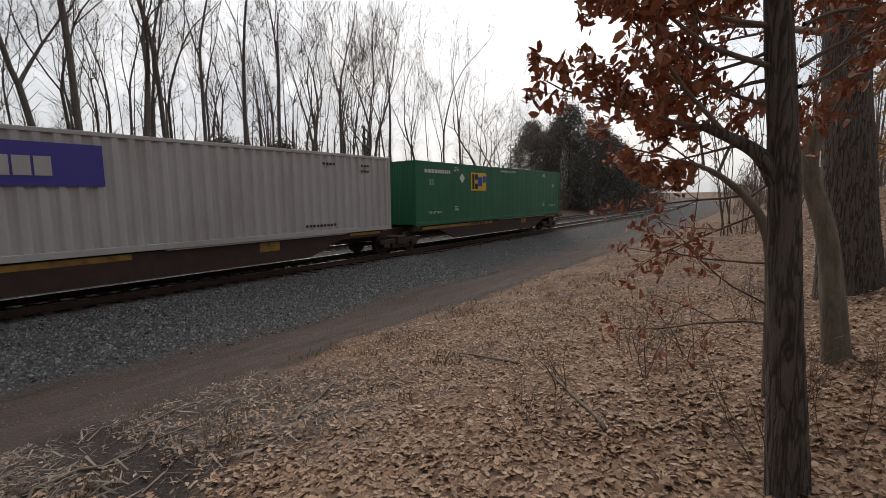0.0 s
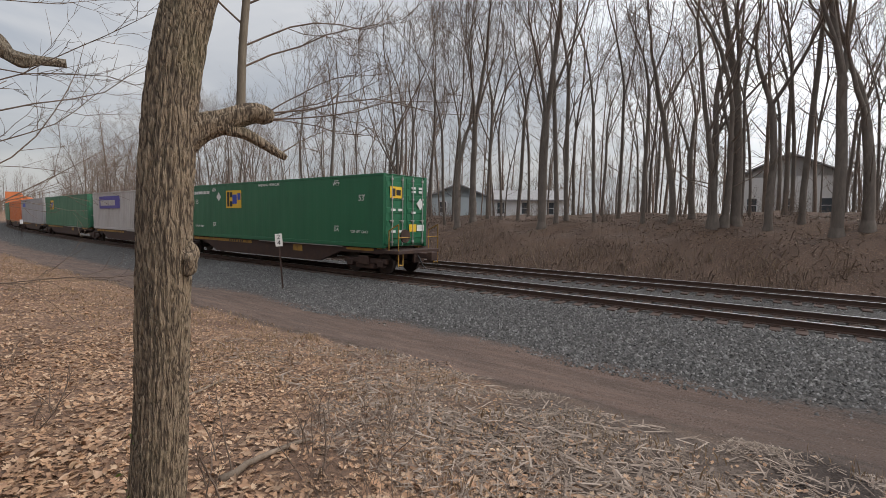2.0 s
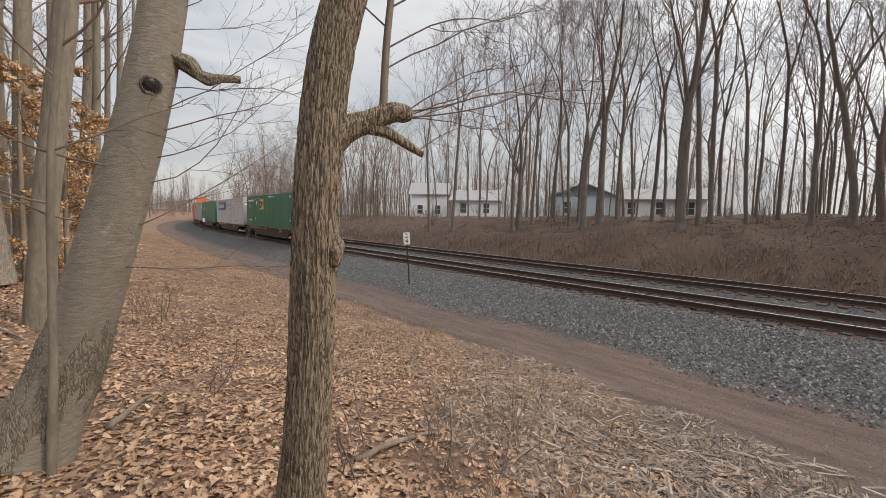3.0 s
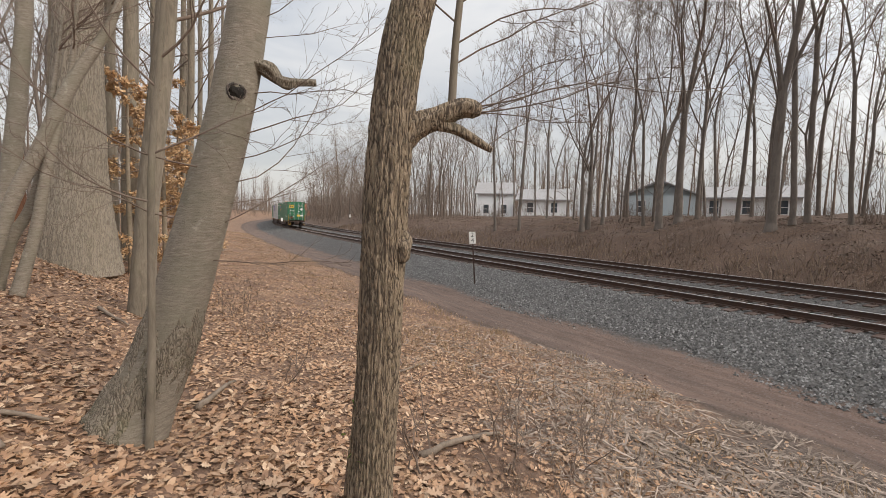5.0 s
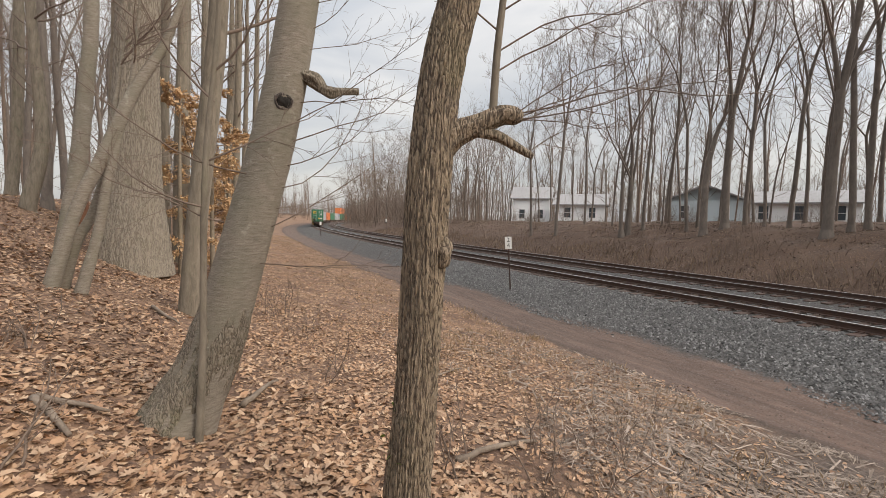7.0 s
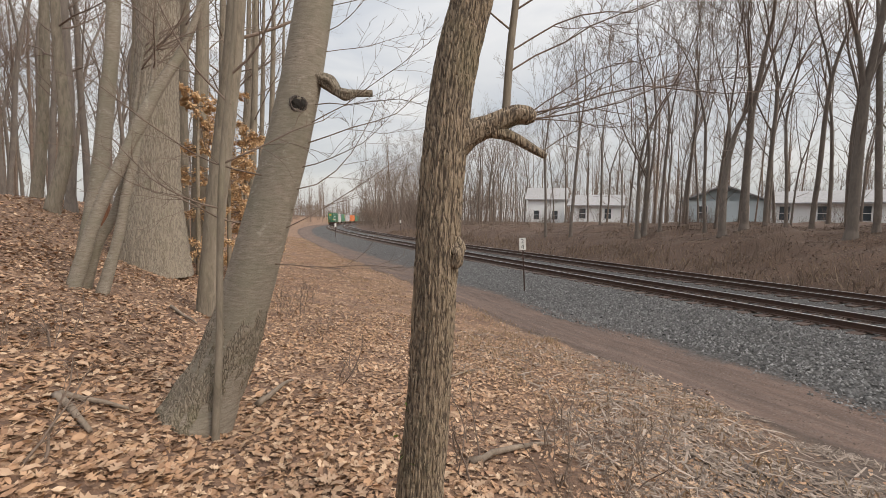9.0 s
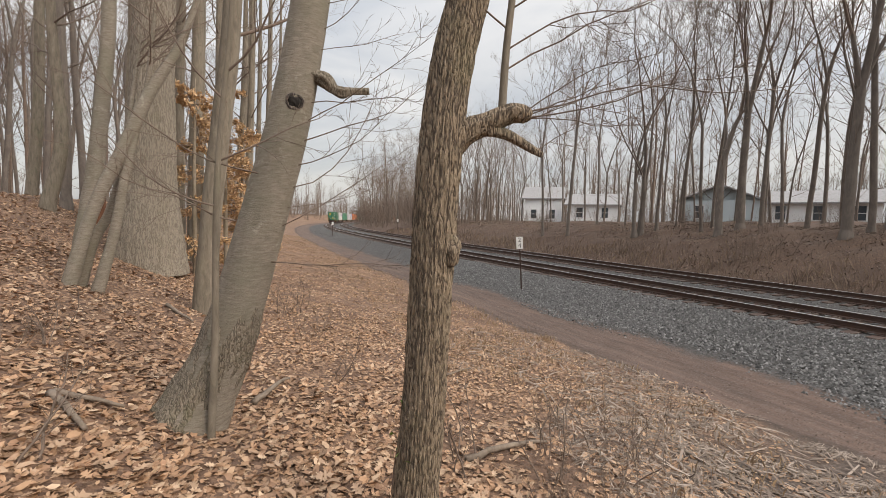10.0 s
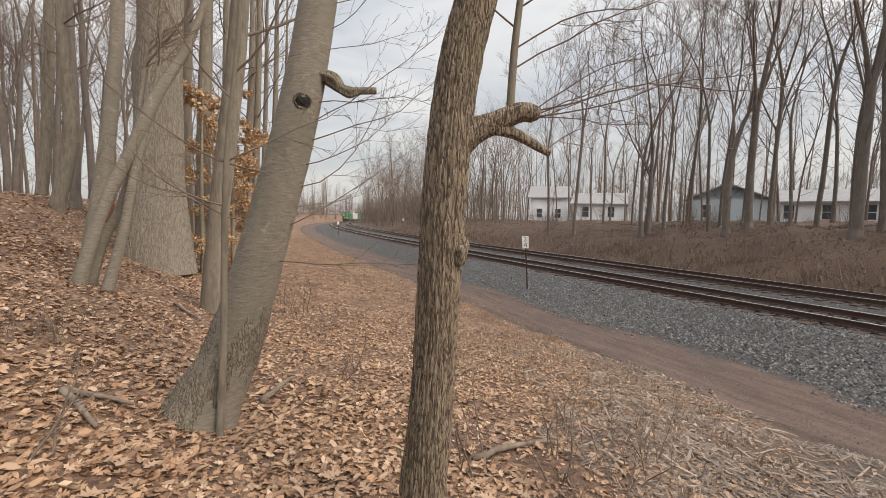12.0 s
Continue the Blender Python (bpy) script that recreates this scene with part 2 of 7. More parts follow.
# near-black colour that stands in for the shade inside the knot hole
M_HOLLOW = painted("shade_black_hollow", (0.014, 0.011, 0.009), 1.0, 0, (0.03, 0.022, 0.016), 0.4)
M_BLUE = painted("blue_lettering", (0.03, 0.07, 0.42), 0.5, 0, (0.05, 0.06, 0.2), 0.2)
M_PURPLE = painted("violet_blue_panel", (0.065, 0.05, 0.30), 0.5, 0, (0.1, 0.08, 0.25), 0.3)
M_LETTER = painted("white_lettering", (0.72, 0.74, 0.72), 0.5, 0, (0.4, 0.45, 0.4), 0.3)
M_WHEEL = painted("wheel_steel", (0.045, 0.036, 0.032), 0.55, 0.5, (0.09, 0.055, 0.04), 0.6, 6, (1, 1, 1))
M_GALV = painted("galvanised_steel", (0.42, 0.41, 0.40), 0.5, 0.5, (0.2, 0.13, 0.1), 0.5, 5)
M_SIGN = painted("white_sign_plate", (0.74, 0.73, 0.70), 0.5, 0, (0.4, 0.33, 0.27), 0.3, 5)
M_SIDING = painted("pale_siding", (0.80, 0.81, 0.82), 0.7, 0, (0.45, 0.46, 0.48), 0.4, 0.5)
M_SIDING_BLUE = painted("blue_grey_siding", (0.50, 0.57, 0.60), 0.7, 0, (0.42, 0.47, 0.5), 0.4, 0.5)
M_SIDING_TAN = painted("grey_siding", (0.74, 0.73, 0.72), 0.7, 0, (0.42, 0.4, 0.38), 0.4, 0.5)
M_ROOF = painted("asphalt_shingles", (0.30, 0.295, 0.30), 0.9, 0, (0.07, 0.065, 0.065), 0.6, 4, (1, 1, 1), 0.3)
M_TRIM = painted("white_trim", (0.75, 0.75, 0.75), 0.5)
M_POLE = painted("utility_pole_wood", (0.10, 0.075, 0.06), 0.9, 0, (0.17, 0.14, 0.12), 0.5, 5, (1, 1, 0.2))
M_DEADWOOD = bark("dead_wood", (0.095, 0.07, 0.052), (0.29, 0.23, 0.18), 10, (0.3, 1, 1), 0.5)
M_GLASS, _nt, _b = mat_nodes("window_glass")
_b.inputs["Base Color"].default_value, _b.inputs["Roughness"].default_value, _b.inputs["Metallic"].default_value = (0.05, 0.06, 0.07, 1), 0.08, 0.0

# ---- the line of the railway ----
TRACK_Y, TRACK_GAP, GAUGE = 14.13, 4.49, 1.5
_KS = (-4000, -60, 0, 60, 300, 420, 4000)
_KK = (0.00078, 0.00078, 0.00035, 0.00172, 0.00198, 0.0, 0.0)
CS = np.arange(-900.0, 900.1, 1.0)
_k = np.interp(CS, _KS, _KK)
CTH = np.concatenate([[0], np.cumsum((_k[1:] + _k[:-1]) / 2)])
_i0 = int(np.argmin(abs(CS)))
CTH -= CTH[_i0]
CX = np.concatenate([[0], np.cumsum(-(np.cos(CTH[1:]) + np.cos(CTH[:-1])) / 2)])
CY = np.concatenate([[0], np.cumsum((np.sin(CTH[1:]) + np.sin(CTH[:-1])) / 2)])
CX -= CX[_i0]
CY += TRACK_Y - CY[_i0]


def line(s, u):
    """x, y of the place s metres along the near track and u metres off it, towards the camera's side."""
    th = np.interp(s, CS, CTH)
    return np.interp(s, CS, CX) - u * np.sin(th), np.interp(s, CS, CY) - u * np.cos(th)


def along(x, y):
    """s and u of a place."""
    j = int(np.argmin((CX - x) ** 2 + (CY - y) ** 2))
    th = CTH[j]
    dx, dy = x - CX[j], y - CY[j]
    return CS[j] - dx * math.cos(th) + dy * math.sin(th), -(dx * math.sin(th) + dy * math.cos(th))


def smooth01(a, b, v):
    t = np.clip((v - a) / (b - a), 0, 1)
    return t * t * (3 - 2 * t)


def wave(x, y, k, seed):
    return (np.sin(x * k + seed) * np.sin(y * k * 1.13 + 2.1 * seed) + 0.6 * np.sin(x * k * 2.3 + y * k * 1.7 + seed * 3.3)
            + 0.35 * np.sin(x * k * 4.9 - y * k * 4.1 + seed * 5.7))


def ground_z(s, u):
    """Height of the ground over the rail heads' plane."""
    s, u = np.asarray(s, float), np.asarray(u, float)
    z = np.interp(u, [-9.2, -7.2, -6.3, 1.75, 4.9, 6.3, 7.6, 11.0, 14.1, 18.7, 26.0, 60.0, 400.0],
                  [-0.45, -0.45, -0.23, -0.23, -0.66, -0.62, -0.42, 0.12, 0.62, 2.6, 2.95, 4.0, 6.0])
    bank = np.interp(s, [-160, -60, -30, -10, 20, 50, 150, 260], [0.6, 0.9, 2.0, 2.8, 2.3, 2.0, 1.5, 1.2])
    rise = np.interp(-u, [7.2, 9.0, 11.0, 14.0, 19.0, 30.0, 400], [0, 0.25, 0.56, 0.84, 1.0, 1.06, 1.3])
    z = z + (bank + 0.45) * rise
    x, y = line(s, u)
    z = z + 0.16 * wave(x, y, 0.42, 5.0) * smooth01(9.0, 12.0, -u)
    rough = np.where((u > 7.0) | (u < -7.5), 1.0, 0.12)
    z = z + rough * (0.035 * wave(x, y, 0.9, 1.0) + 0.015 * wave(x, y, 3.1, 2.0))
    rut = np.exp(-((u - 5.6) / 0.28) ** 2) + np.exp(-((u - 7.05) / 0.28) ** 2)
    z = z - 0.045 * rut * (0.7 + 0.3 * np.sin(s * 0.6))
    ends = np.clip((u - 7.2) * 1.5, 0, 1) * np.clip((10.9 - u) * 1.2, 0, 1)
    for c in (-0.55, -1.75):
        z = z - 0.12 * ends * np.exp(-((s - c) / 0.2) ** 2) * (0.7 + 0.3 * np.sin(u * 5))
    return z


def gz(x, y):
    s, u = along(x, y)
    return float(ground_z(s, u))


# ---- mesh helpers ----


def mesh_from(name, verts, faces, mats, midx=None, smooth=False):
    me = bpy.data.meshes.new(name)
    me.from_pydata(verts, [], faces)
    for m in mats if isinstance(mats, (list, tuple)) else [mats]:
        me.materials.append(m)
    if midx is not None:
        me.polygons.foreach_set("material_index", midx)
    if smooth:
        me.polygons.foreach_set("use_smooth", [True] * len(me.polygons))
    me.update()
    return me


def bulk_mesh(name, verts, tris, mat):
    """A big mesh of triangles from numpy arrays."""
    me = bpy.data.meshes.new(name)
    me.vertices.add(len(verts))
    me.vertices.foreach_set("co", np.ascontiguousarray(verts, np.float32).ravel())
    n = len(tris)
    me.loops.add(3 * n)
    me.loops.foreach_set("vertex_index", np.ascontiguousarray(tris, np.int32).ravel())
    me.polygons.add(n)
    me.polygons.foreach_set("loop_start", np.arange(0, 3 * n, 3, dtype=np.int32))
    me.materials.append(mat)
    me.update(calc_edges=True)
    return me


def part(name, bm, material, parent, label="", smooth=False):
    me = bpy.data.meshes.new(name)
    bm.to_mesh(me)
    bm.free()
    me.materials.append(material)
    if smooth:
        me.polygons.foreach_set("use_smooth", [True] * len(me.polygons))
    ob = new(name, me)
    ob.parent = parent
    return tagged(ob, label)


def part_me(name, me, parent, label=""):
    ob = new(name, me)
    ob.parent = parent
    return tagged(ob, label)


def box(bm, x0, x1, y0, y1, z0, z1, bevel=0.0):
    r = bmesh.ops.create_cube(bm, size=1.0, matrix=Matrix.Translation(((x0 + x1) / 2, (y0 + y1) / 2, (z0 + z1) / 2)) @ Matrix.Diagonal((x1 - x0, y1 - y0, z1 - z0, 1)))
    if bevel:
        es = {e for v in r["verts"] for e in v.link_edges}
        bmesh.ops.bevel(bm, geom=list(es), offset=bevel, segments=1, affect="EDGES")


def boxed(*boxes, bevel=0.0):
    bm = bmesh.new()
    for b in boxes:
        box(bm, *b, bevel=bevel)
    return bm


def cyl(bm, p0, p1, r0, r1=None, n=12):
    p0, p1 = Vector(p0), Vector(p1)
    d = p1 - p0
    m = Matrix.Translation((p0 + p1) / 2) @ d.to_track_quat("Z", "Y").to_matrix().to_4x4()
    bmesh.ops.create_cone(bm, cap_ends=True, segments=n, radius1=r0, radius2=r0 if r1 is None else r1, depth=d.length, matrix=m)


def cyls(*rods, n=8):
    bm = bmesh.new()
    for r in rods:
        cyl(bm, *r, n=n)
    return bm


class Tubes:
    """Tapered tubes along bent lines, gathered in one mesh."""

    def __init__(self):
        self.v, self.f = [], []

    def add(self, pts, rad, n, furrow=None, cap=True):
        pts = np.asarray(pts, float)
        rad = np.asarray(rad, float)
        t = np.gradient(pts, axis=0)
        t /= np.linalg.norm(t, axis=1)[:, None] + 1e-9
        ref = np.where(abs(t[:, 2:3]) > 0.9, np.array([[1.0, 0, 0]]), np.array([[0, 0, 1.0]]))
        if abs(t[:, 2]).min() < 0.9 < abs(t[:, 2]).max():
            ref = np.tile(np.array([[0.37, 0.91, 0.19]]), (len(t), 1))
        a = np.cross(t, ref)
        a /= np.linalg.norm(a, axis=1)[:, None] + 1e-9
        b = np.cross(t, a)
        ang = np.arange(n) * 2 * np.pi / n
        r = rad[:, None] * np.ones((1, n))
        if furrow is not None:
            r = r + furrow(ang[None, :], pts[:, 2:3], rad[:, None])
        v = pts[:, None, :] + r[:, :, None] * (np.cos(ang)[None, :, None] * a[:, None, :] + np.sin(ang)[None, :, None] * b[:, None, :])
        base, k = len(self.v), len(pts)
        self.v.extend(map(tuple, v.reshape(-1, 3)))
        for i in range(k - 1):
            o, q = base + i * n, base + (i + 1) * n
            for j in range(n):
                jj = (j + 1) % n
                self.f.append((o + j, o + jj, q + jj, q + j))
        if cap and n > 3:
            self.f.append(tuple(base + (k - 1) * n + j for j in range(n)))
            self.f.append(tuple(base + j for j in reversed(range(n))))

    def mesh(self, name, mat, smooth=True):
        return mesh_from(name, self.v, self.f, mat, smooth=smooth)


def spline(ctrl, n):
    """n points on a smooth line through a few."""
    c = np.asarray(ctrl, float)
    k = len(c)
    ts = np.linspace(0, k - 1, n)
    out = []
    for t in ts:
        i = min(int(t), k - 2)
        f = t - i
        p0, p1, p2, p3 = c[max(i - 1, 0)], c[i], c[i + 1], c[min(i + 2, k - 1)]
        out.append(0.5 * ((2 * p1) + (p2 - p0) * f + (2 * p0 - 5 * p1 + 4 * p2 - p3) * f * f + (3 * p1 - p0 - 3 * p2 + p3) * f ** 3))
    return np.array(out)

# ---- ground ----


def scrub_mask(nt, sep, wob2):
    """A churned stretch of verge where shredded wood and soil lie instead of leaves."""
    s, u = sep.outputs[0], sep.outputs[1]
    d = math_n(nt, "ADD", math_n(nt, "ABSOLUTE", math_n(nt, "ADD", s, 0.3)), math_n(nt, "MULTIPLY", wob2, 2.0))
    a = math_n(nt, "MULTIPLY", math_n(nt, "SUBTRACT", 5.6, d), 0.6, clamp=True)
    b = math_n(nt, "MULTIPLY", math_n(nt, "SUBTRACT", 11.8, math_n(nt, "ADD", u, wob2)), 0.9, clamp=True)
    c = math_n(nt, "MULTIPLY", math_n(nt, "SUBTRACT", u, 7.2), 1.5, clamp=True)
    return math_n(nt, "MULTIPLY", math_n(nt, "MULTIPLY", a, b), c)


def mud_mask(nt, sep, wob, wob2):
    """Two churned ruts of bare mud that cross from the track's edge into the leaves."""
    s = math_n(nt, "ADD", sep.outputs[0], math_n(nt, "MULTIPLY_ADD", wob, 0.9, -0.45))
    total = None
    for c in (-0.55, -1.75):
        d = math_n(nt, "ABSOLUTE", math_n(nt, "SUBTRACT", s, c))
        m = math_n(nt, "SUBTRACT", 1.0, math_n(nt, "DIVIDE", d, 0.6), clamp=True)
        total = m if total is None else math_n(nt, "MAXIMUM", total, m)
    u = sep.outputs[1]
    lo = math_n(nt, "MULTIPLY", math_n(nt, "SUBTRACT", u, 7.0), 1.5, clamp=True)
    hi = math_n(nt, "MULTIPLY", math_n(nt, "SUBTRACT", 10.9, u), 1.2, clamp=True)
    m = math_n(nt, "MULTIPLY", total, math_n(nt, "MULTIPLY", lo, hi))
    m = math_n(nt, "MULTIPLY", m, math_n(nt, "MULTIPLY_ADD", wob2, 2.6, -0.2, clamp=True))
    return math_n(nt, "MULTIPLY", m, 2.2, clamp=True)


def ground_material():
    m, nt, b = mat_nodes("woodland_and_ballast_ground")
    uvn = nt.nodes.new("ShaderNodeUVMap")
    uvn.uv_map = "line"
    sep = nt.nodes.new("ShaderNodeSeparateXYZ")
    nt.links.new(uvn.outputs[0], sep.inputs[0])
    pos = coords(nt)
    wob = noise_n(nt, pos, 0.55, 5, 0.6)
    wob2 = noise_n(nt, pos, 3.5, 4, 0.7)
    u = math_n(nt, "ADD", sep.outputs[1], math_n(nt, "MULTIPLY_ADD", wob, 1.1, -0.55))
    u = math_n(nt, "ADD", u, math_n(nt, "MULTIPLY_ADD", wob2, 0.7, -0.35))
    # leaves; the dark browns mixed in paint the shade in gaps of the litter
    vor = node(nt, "ShaderNodeTexVoronoi", Scale=26.0, Randomness=1.0)
    nt.links.new(pos, vor.inputs["Vector"])
    csep = nt.nodes.new("ShaderNodeSeparateXYZ")
    nt.links.new(vor.outputs["Color"], csep.inputs[0])
    leaf = ramp(nt, csep.outputs[0], (0.0, (0.09, 0.053, 0.036)), (0.4, (0.17, 0.098, 0.06)), (0.75, (0.28, 0.165, 0.10)), (1.0, (0.46, 0.30, 0.19)))
    leaf = mixc(nt, ramp(nt, noise_n(nt, pos, 0.8, 5, 0.65), (0.42, (0, 0, 0)), (0.62, (0.75, 0.75, 0.75))), leaf, (0.12, 0.07, 0.047))
    leaf = mixc(nt, math_n(nt, "MULTIPLY", noise_n(nt, pos, 60, 2), 0.5), leaf, (0.09, 0.055, 0.04))
    # dirt road
    dirt = ramp(nt, noise_n(nt, coords(nt, "Object", (0.25, 1.4, 1)), 2.2, 7, 0.7), (0.3, (0.05, 0.033, 0.026)), (0.7, (0.155, 0.10, 0.077)))
    dirt = mixc(nt, ramp(nt, noise_n(nt, pos, 28, 3), (0.55, (0, 0, 0)), (0.7, (0.6, 0.6, 0.6))), dirt, (0.18, 0.155, 0.145))
    damp = math_n(nt, "MULTIPLY", math_n(nt, "SUBTRACT", 3.5, sep.outputs[0]), 0.2, clamp=True)
    damp = math_n(nt, "MULTIPLY", damp, math_n(nt, "MULTIPLY_ADD", noise_n(nt, coords(nt, "Object", (0.4, 1, 1)), 0.9, 5), 1.6, -0.25, clamp=True))
    dirt = mixc(nt, math_n(nt, "MULTIPLY", damp, 0.8), dirt, (0.036, 0.026, 0.022))
    # ballast
    v2 = node(nt, "ShaderNodeTexVoronoi", Scale=19.0)
    nt.links.new(pos, v2.inputs["Vector"])
    s2 = nt.nodes.new("ShaderNodeSeparateXYZ")
    nt.links.new(v2.outputs["Color"], s2.inputs[0])
    bal = ramp(nt, s2.outputs[1], (0.0, (0.018, 0.017, 0.017)), (0.6, (0.05, 0.048, 0.047)), (1.0, (0.10, 0.097, 0.095)))
    bal = mixc(nt, math_n(nt, "MULTIPLY", noise_n(nt, pos, 0.7, 4), 0.5), bal, (0.085, 0.074, 0.068))

    def step(a, bb):
        n = nt.nodes.new("ShaderNodeMapRange")
        n.interpolation_type = "SMOOTHSTEP"
        n.inputs[1].default_value, n.inputs[2].default_value = a, bb
        nt.links.new(u, n.inputs[0])
        return n.outputs[0]

    c = mixc(nt, step(4.55, 5.05), bal, dirt)
    c = mixc(nt, step(7.2, 8.0), c, leaf)
    edge = math_n(nt, "SUBTRACT", 1.0, math_n(nt, "DIVIDE", math_n(nt, "ABSOLUTE", math_n(nt, "SUBTRACT", u, 7.45)), 0.33), clamp=True)
    c = mixc(nt, math_n(nt, "MULTIPLY", edge, math_n(nt, "MULTIPLY_ADD", wob2, 1.8, -0.15, clamp=True)), c, (0.038, 0.027, 0.021))
    dull = mixc(nt, 0.65, leaf, (0.062, 0.04, 0.031))
    c = mixc(nt, step(-6.9, -7.5), c, dull)
    c = mixc(nt, scrub_mask(nt, sep, wob2), c, ramp(nt, noise_n(nt, pos, 26, 4, 0.7), (0.3, (0.035, 0.025, 0.02)), (0.75, (0.175, 0.13, 0.105))))
    c = mixc(nt, math_n(nt, "MULTIPLY", math_n(nt, "MULTIPLY", damp, scrub_mask(nt, sep, wob2)), 0.75), c, (0.036, 0.026, 0.021))
    c = mixc(nt, mud_mask(nt, sep, wob, wob2), c, (0.032, 0.022, 0.018))
    nt.links.new(c, b.inputs["Base Color"])
    b.inputs["Roughness"].default_value = 0.95
    h = math_n(nt, "ADD", vor.outputs["Distance"], noise_n(nt, pos, 45, 3))
    bump_n(nt, h, b, 0.6, 0.03)
    return m


def build_ground():
    near = np.concatenate([np.arange(-16, 18.01, 0.22)])
    left = 18 + np.cumsum(0.22 * 1.045 ** np.arange(1, 130))
    right = -16 - np.cumsum(0.22 * 1.045 ** np.arange(1, 130))
    s = np.concatenate([right[::-1], near, left])
    s = s[(s > -890) & (s < 890)]
    s = np.concatenate([[-3200, -1500], s, [1500, 3200]])
    u = np.concatenate([-np.array([3000, 1200, 500, 250, 130, 80, 60]), np.arange(-46, -18, 1.5), np.arange(-18, -7, 0.5), np.arange(-7, 7, 0.4), np.arange(7, 20, 0.22), np.arange(20, 46, 1.3),
                        [60, 80, 130, 250, 500, 1200, 3000]])
    S, U = np.meshgrid(s, u, indexing="ij")
    core = np.clip(U, -46, 46)
    sc = np.clip(S, -900, 900)
    X, Y = line(sc, core)
    X = X - (S - sc)
    Y = Y - (U - core)
    Z = ground_z(sc, np.clip(U, -400, 400))
    n, k = S.shape
    idx = np.arange(n * k).reshape(n, k)
    q = np.stack([idx[:-1, :-1], idx[:-1, 1:], idx[1:, 1:], idx[1:, :-1]], -1).reshape(-1, 4)
    me = mesh_from("ground", np.stack([X, Y, Z], -1).reshape(-1, 3).tolist(), q.tolist(), ground_material(), smooth=True)
    lay = me.uv_layers.new(name="line")
    vi = np.empty(len(me.loops), np.int32)
    me.loops.foreach_get("vertex_index", vi)
    lay.data.foreach_set("uv", np.stack([S.ravel()[vi], U.ravel()[vi]], 1).astype(np.float32).ravel())
    ob = new("ground", me)
    if me.polygons[0].normal.z < 0:
        me.flip_normals()
    return tagged(ob, "leaf-strewn woodland ground with a dirt track and grey ballast", "ground", kind="structure")


GROUND = build_ground()

# ---- railway tracks ----
RAIL_PROFILE = ((-0.07, -0.17), (0.07, -0.17), (0.07, -0.155), (0.012, -0.135), (0.012, -0.045), (0.036, -0.035), (0.036, -0.004), (0.028, 0.0), (-0.028, 0.0), (-0.036, -0.004), (-0.036, -0.035), (-0.012, -0.045), (-0.012, -0.135), (-0.07, -0.155))


def rail_mesh(off):
    s = np.concatenate([np.arange(-700, -80, 10), np.arange(-80, 200, 2.0), np.arange(200, 640, 8)])
    v, f, mi = [], [], []
    k = len(RAIL_PROFILE)
    for a in s:
        for du, z in RAIL_PROFILE:
            x, y = line(a, off + du)
            v.append((float(x), float(y), z))
    for i in range(len(s) - 1):
        for j in range(k):
            jj = (j + 1) % k
            f.append((i * k + j, i * k + jj, (i + 1) * k + jj, (i + 1) * k + j))
            mi.append(1 if j in (6, 7, 8) else 0)
    return mesh_from("rail", v, f, [M_RAIL, M_RAILHEAD], mi)


def tie_mesh():
    bm = boxed((-0.115, 0.115, -1.3, 1.3, -0.35, -0.185), bevel=0.012)
    for f in bm.faces:
        f.material_index = 0
    for y in (-GAUGE / 2, GAUGE / 2):
        n0 = len(bm.faces)
        box(bm, -0.09, 0.09, y - 0.17, y + 0.17, -0.185, -0.168)
        for dx, dy in ((-0.05, -0.1), (0.05, 0.1), (-0.05, 0.1), (0.05, -0.1)):
            box(bm, dx - 0.012, dx + 0.012, y + dy - 0.012, y + dy + 0.012, -0.168, -0.14)
        bm.faces.ensure_lookup_table()
        for f in bm.faces[n0:]:
            f.material_index = 1
    me = bpy.data.meshes.new("tie")
    bm.to_mesh(me)
    bm.free()
    me.materials.append(M_TIE)
    me.materials.append(M_RAIL)
    return me


def line_pose(s, u, z=0.0, turn=0.0):
    """Local x ahead along the line (towards greater s), local y towards the camera's side."""
    x, y = line(s, u)
    th = float(np.interp(s, CS, CTH))
    return pose(float(x), float(y), z, 0, 0, 180 - math.degrees(th) + turn)


def build_track(name, off, label):
    top = tagged(new(name), label, "railway track", kind="structure")
    for g in (-GAUGE / 2, GAUGE / 2):
        part_me("rail", rail_mesh(off + g), top, "rusty steel rail with a worn bright head")
    me = tie_mesh()
    rng = random.Random(3)
    far_v, far_f = [], []
    cube = [(x, y, z) for x in (-0.115, 0.115) for y in (-1.3, 1.3) for z in (-0.35, -0.185)]
    quads = [(0, 1, 3, 2), (4, 6, 7, 5), (0, 4, 5, 1), (2, 3, 7, 6), (1, 5, 7, 3), (0, 2, 6, 4)]
    for i in range(-160, 700):
        s = i * 0.52
        m = line_pose(s + rng.uniform(-0.03, 0.03), off + rng.uniform(-0.06, 0.06), rng.uniform(-0.008, 0.006), rng.uniform(-1, 1))
        if -60 < i < 130:
            t = part_me("tie", me, top)
            t.matrix_basis = m
        else:
            b0 = len(far_v)
            far_v.extend(tuple(m @ Vector(c)) for c in cube)
            far_f.extend(tuple(b0 + k for k in q) for q in quads)
    tagged(part_me("far_ties", mesh_from("far_ties", far_v, far_f, M_TIE), top), kind="stuff")
    return top


build_track("near_track", 0.0, "rusty steel railway track on weathered timber ties")
build_track("far_track", -TRACK_GAP, "second rusty railway track on weathered timber ties")

# ---- loose ballast stones ----


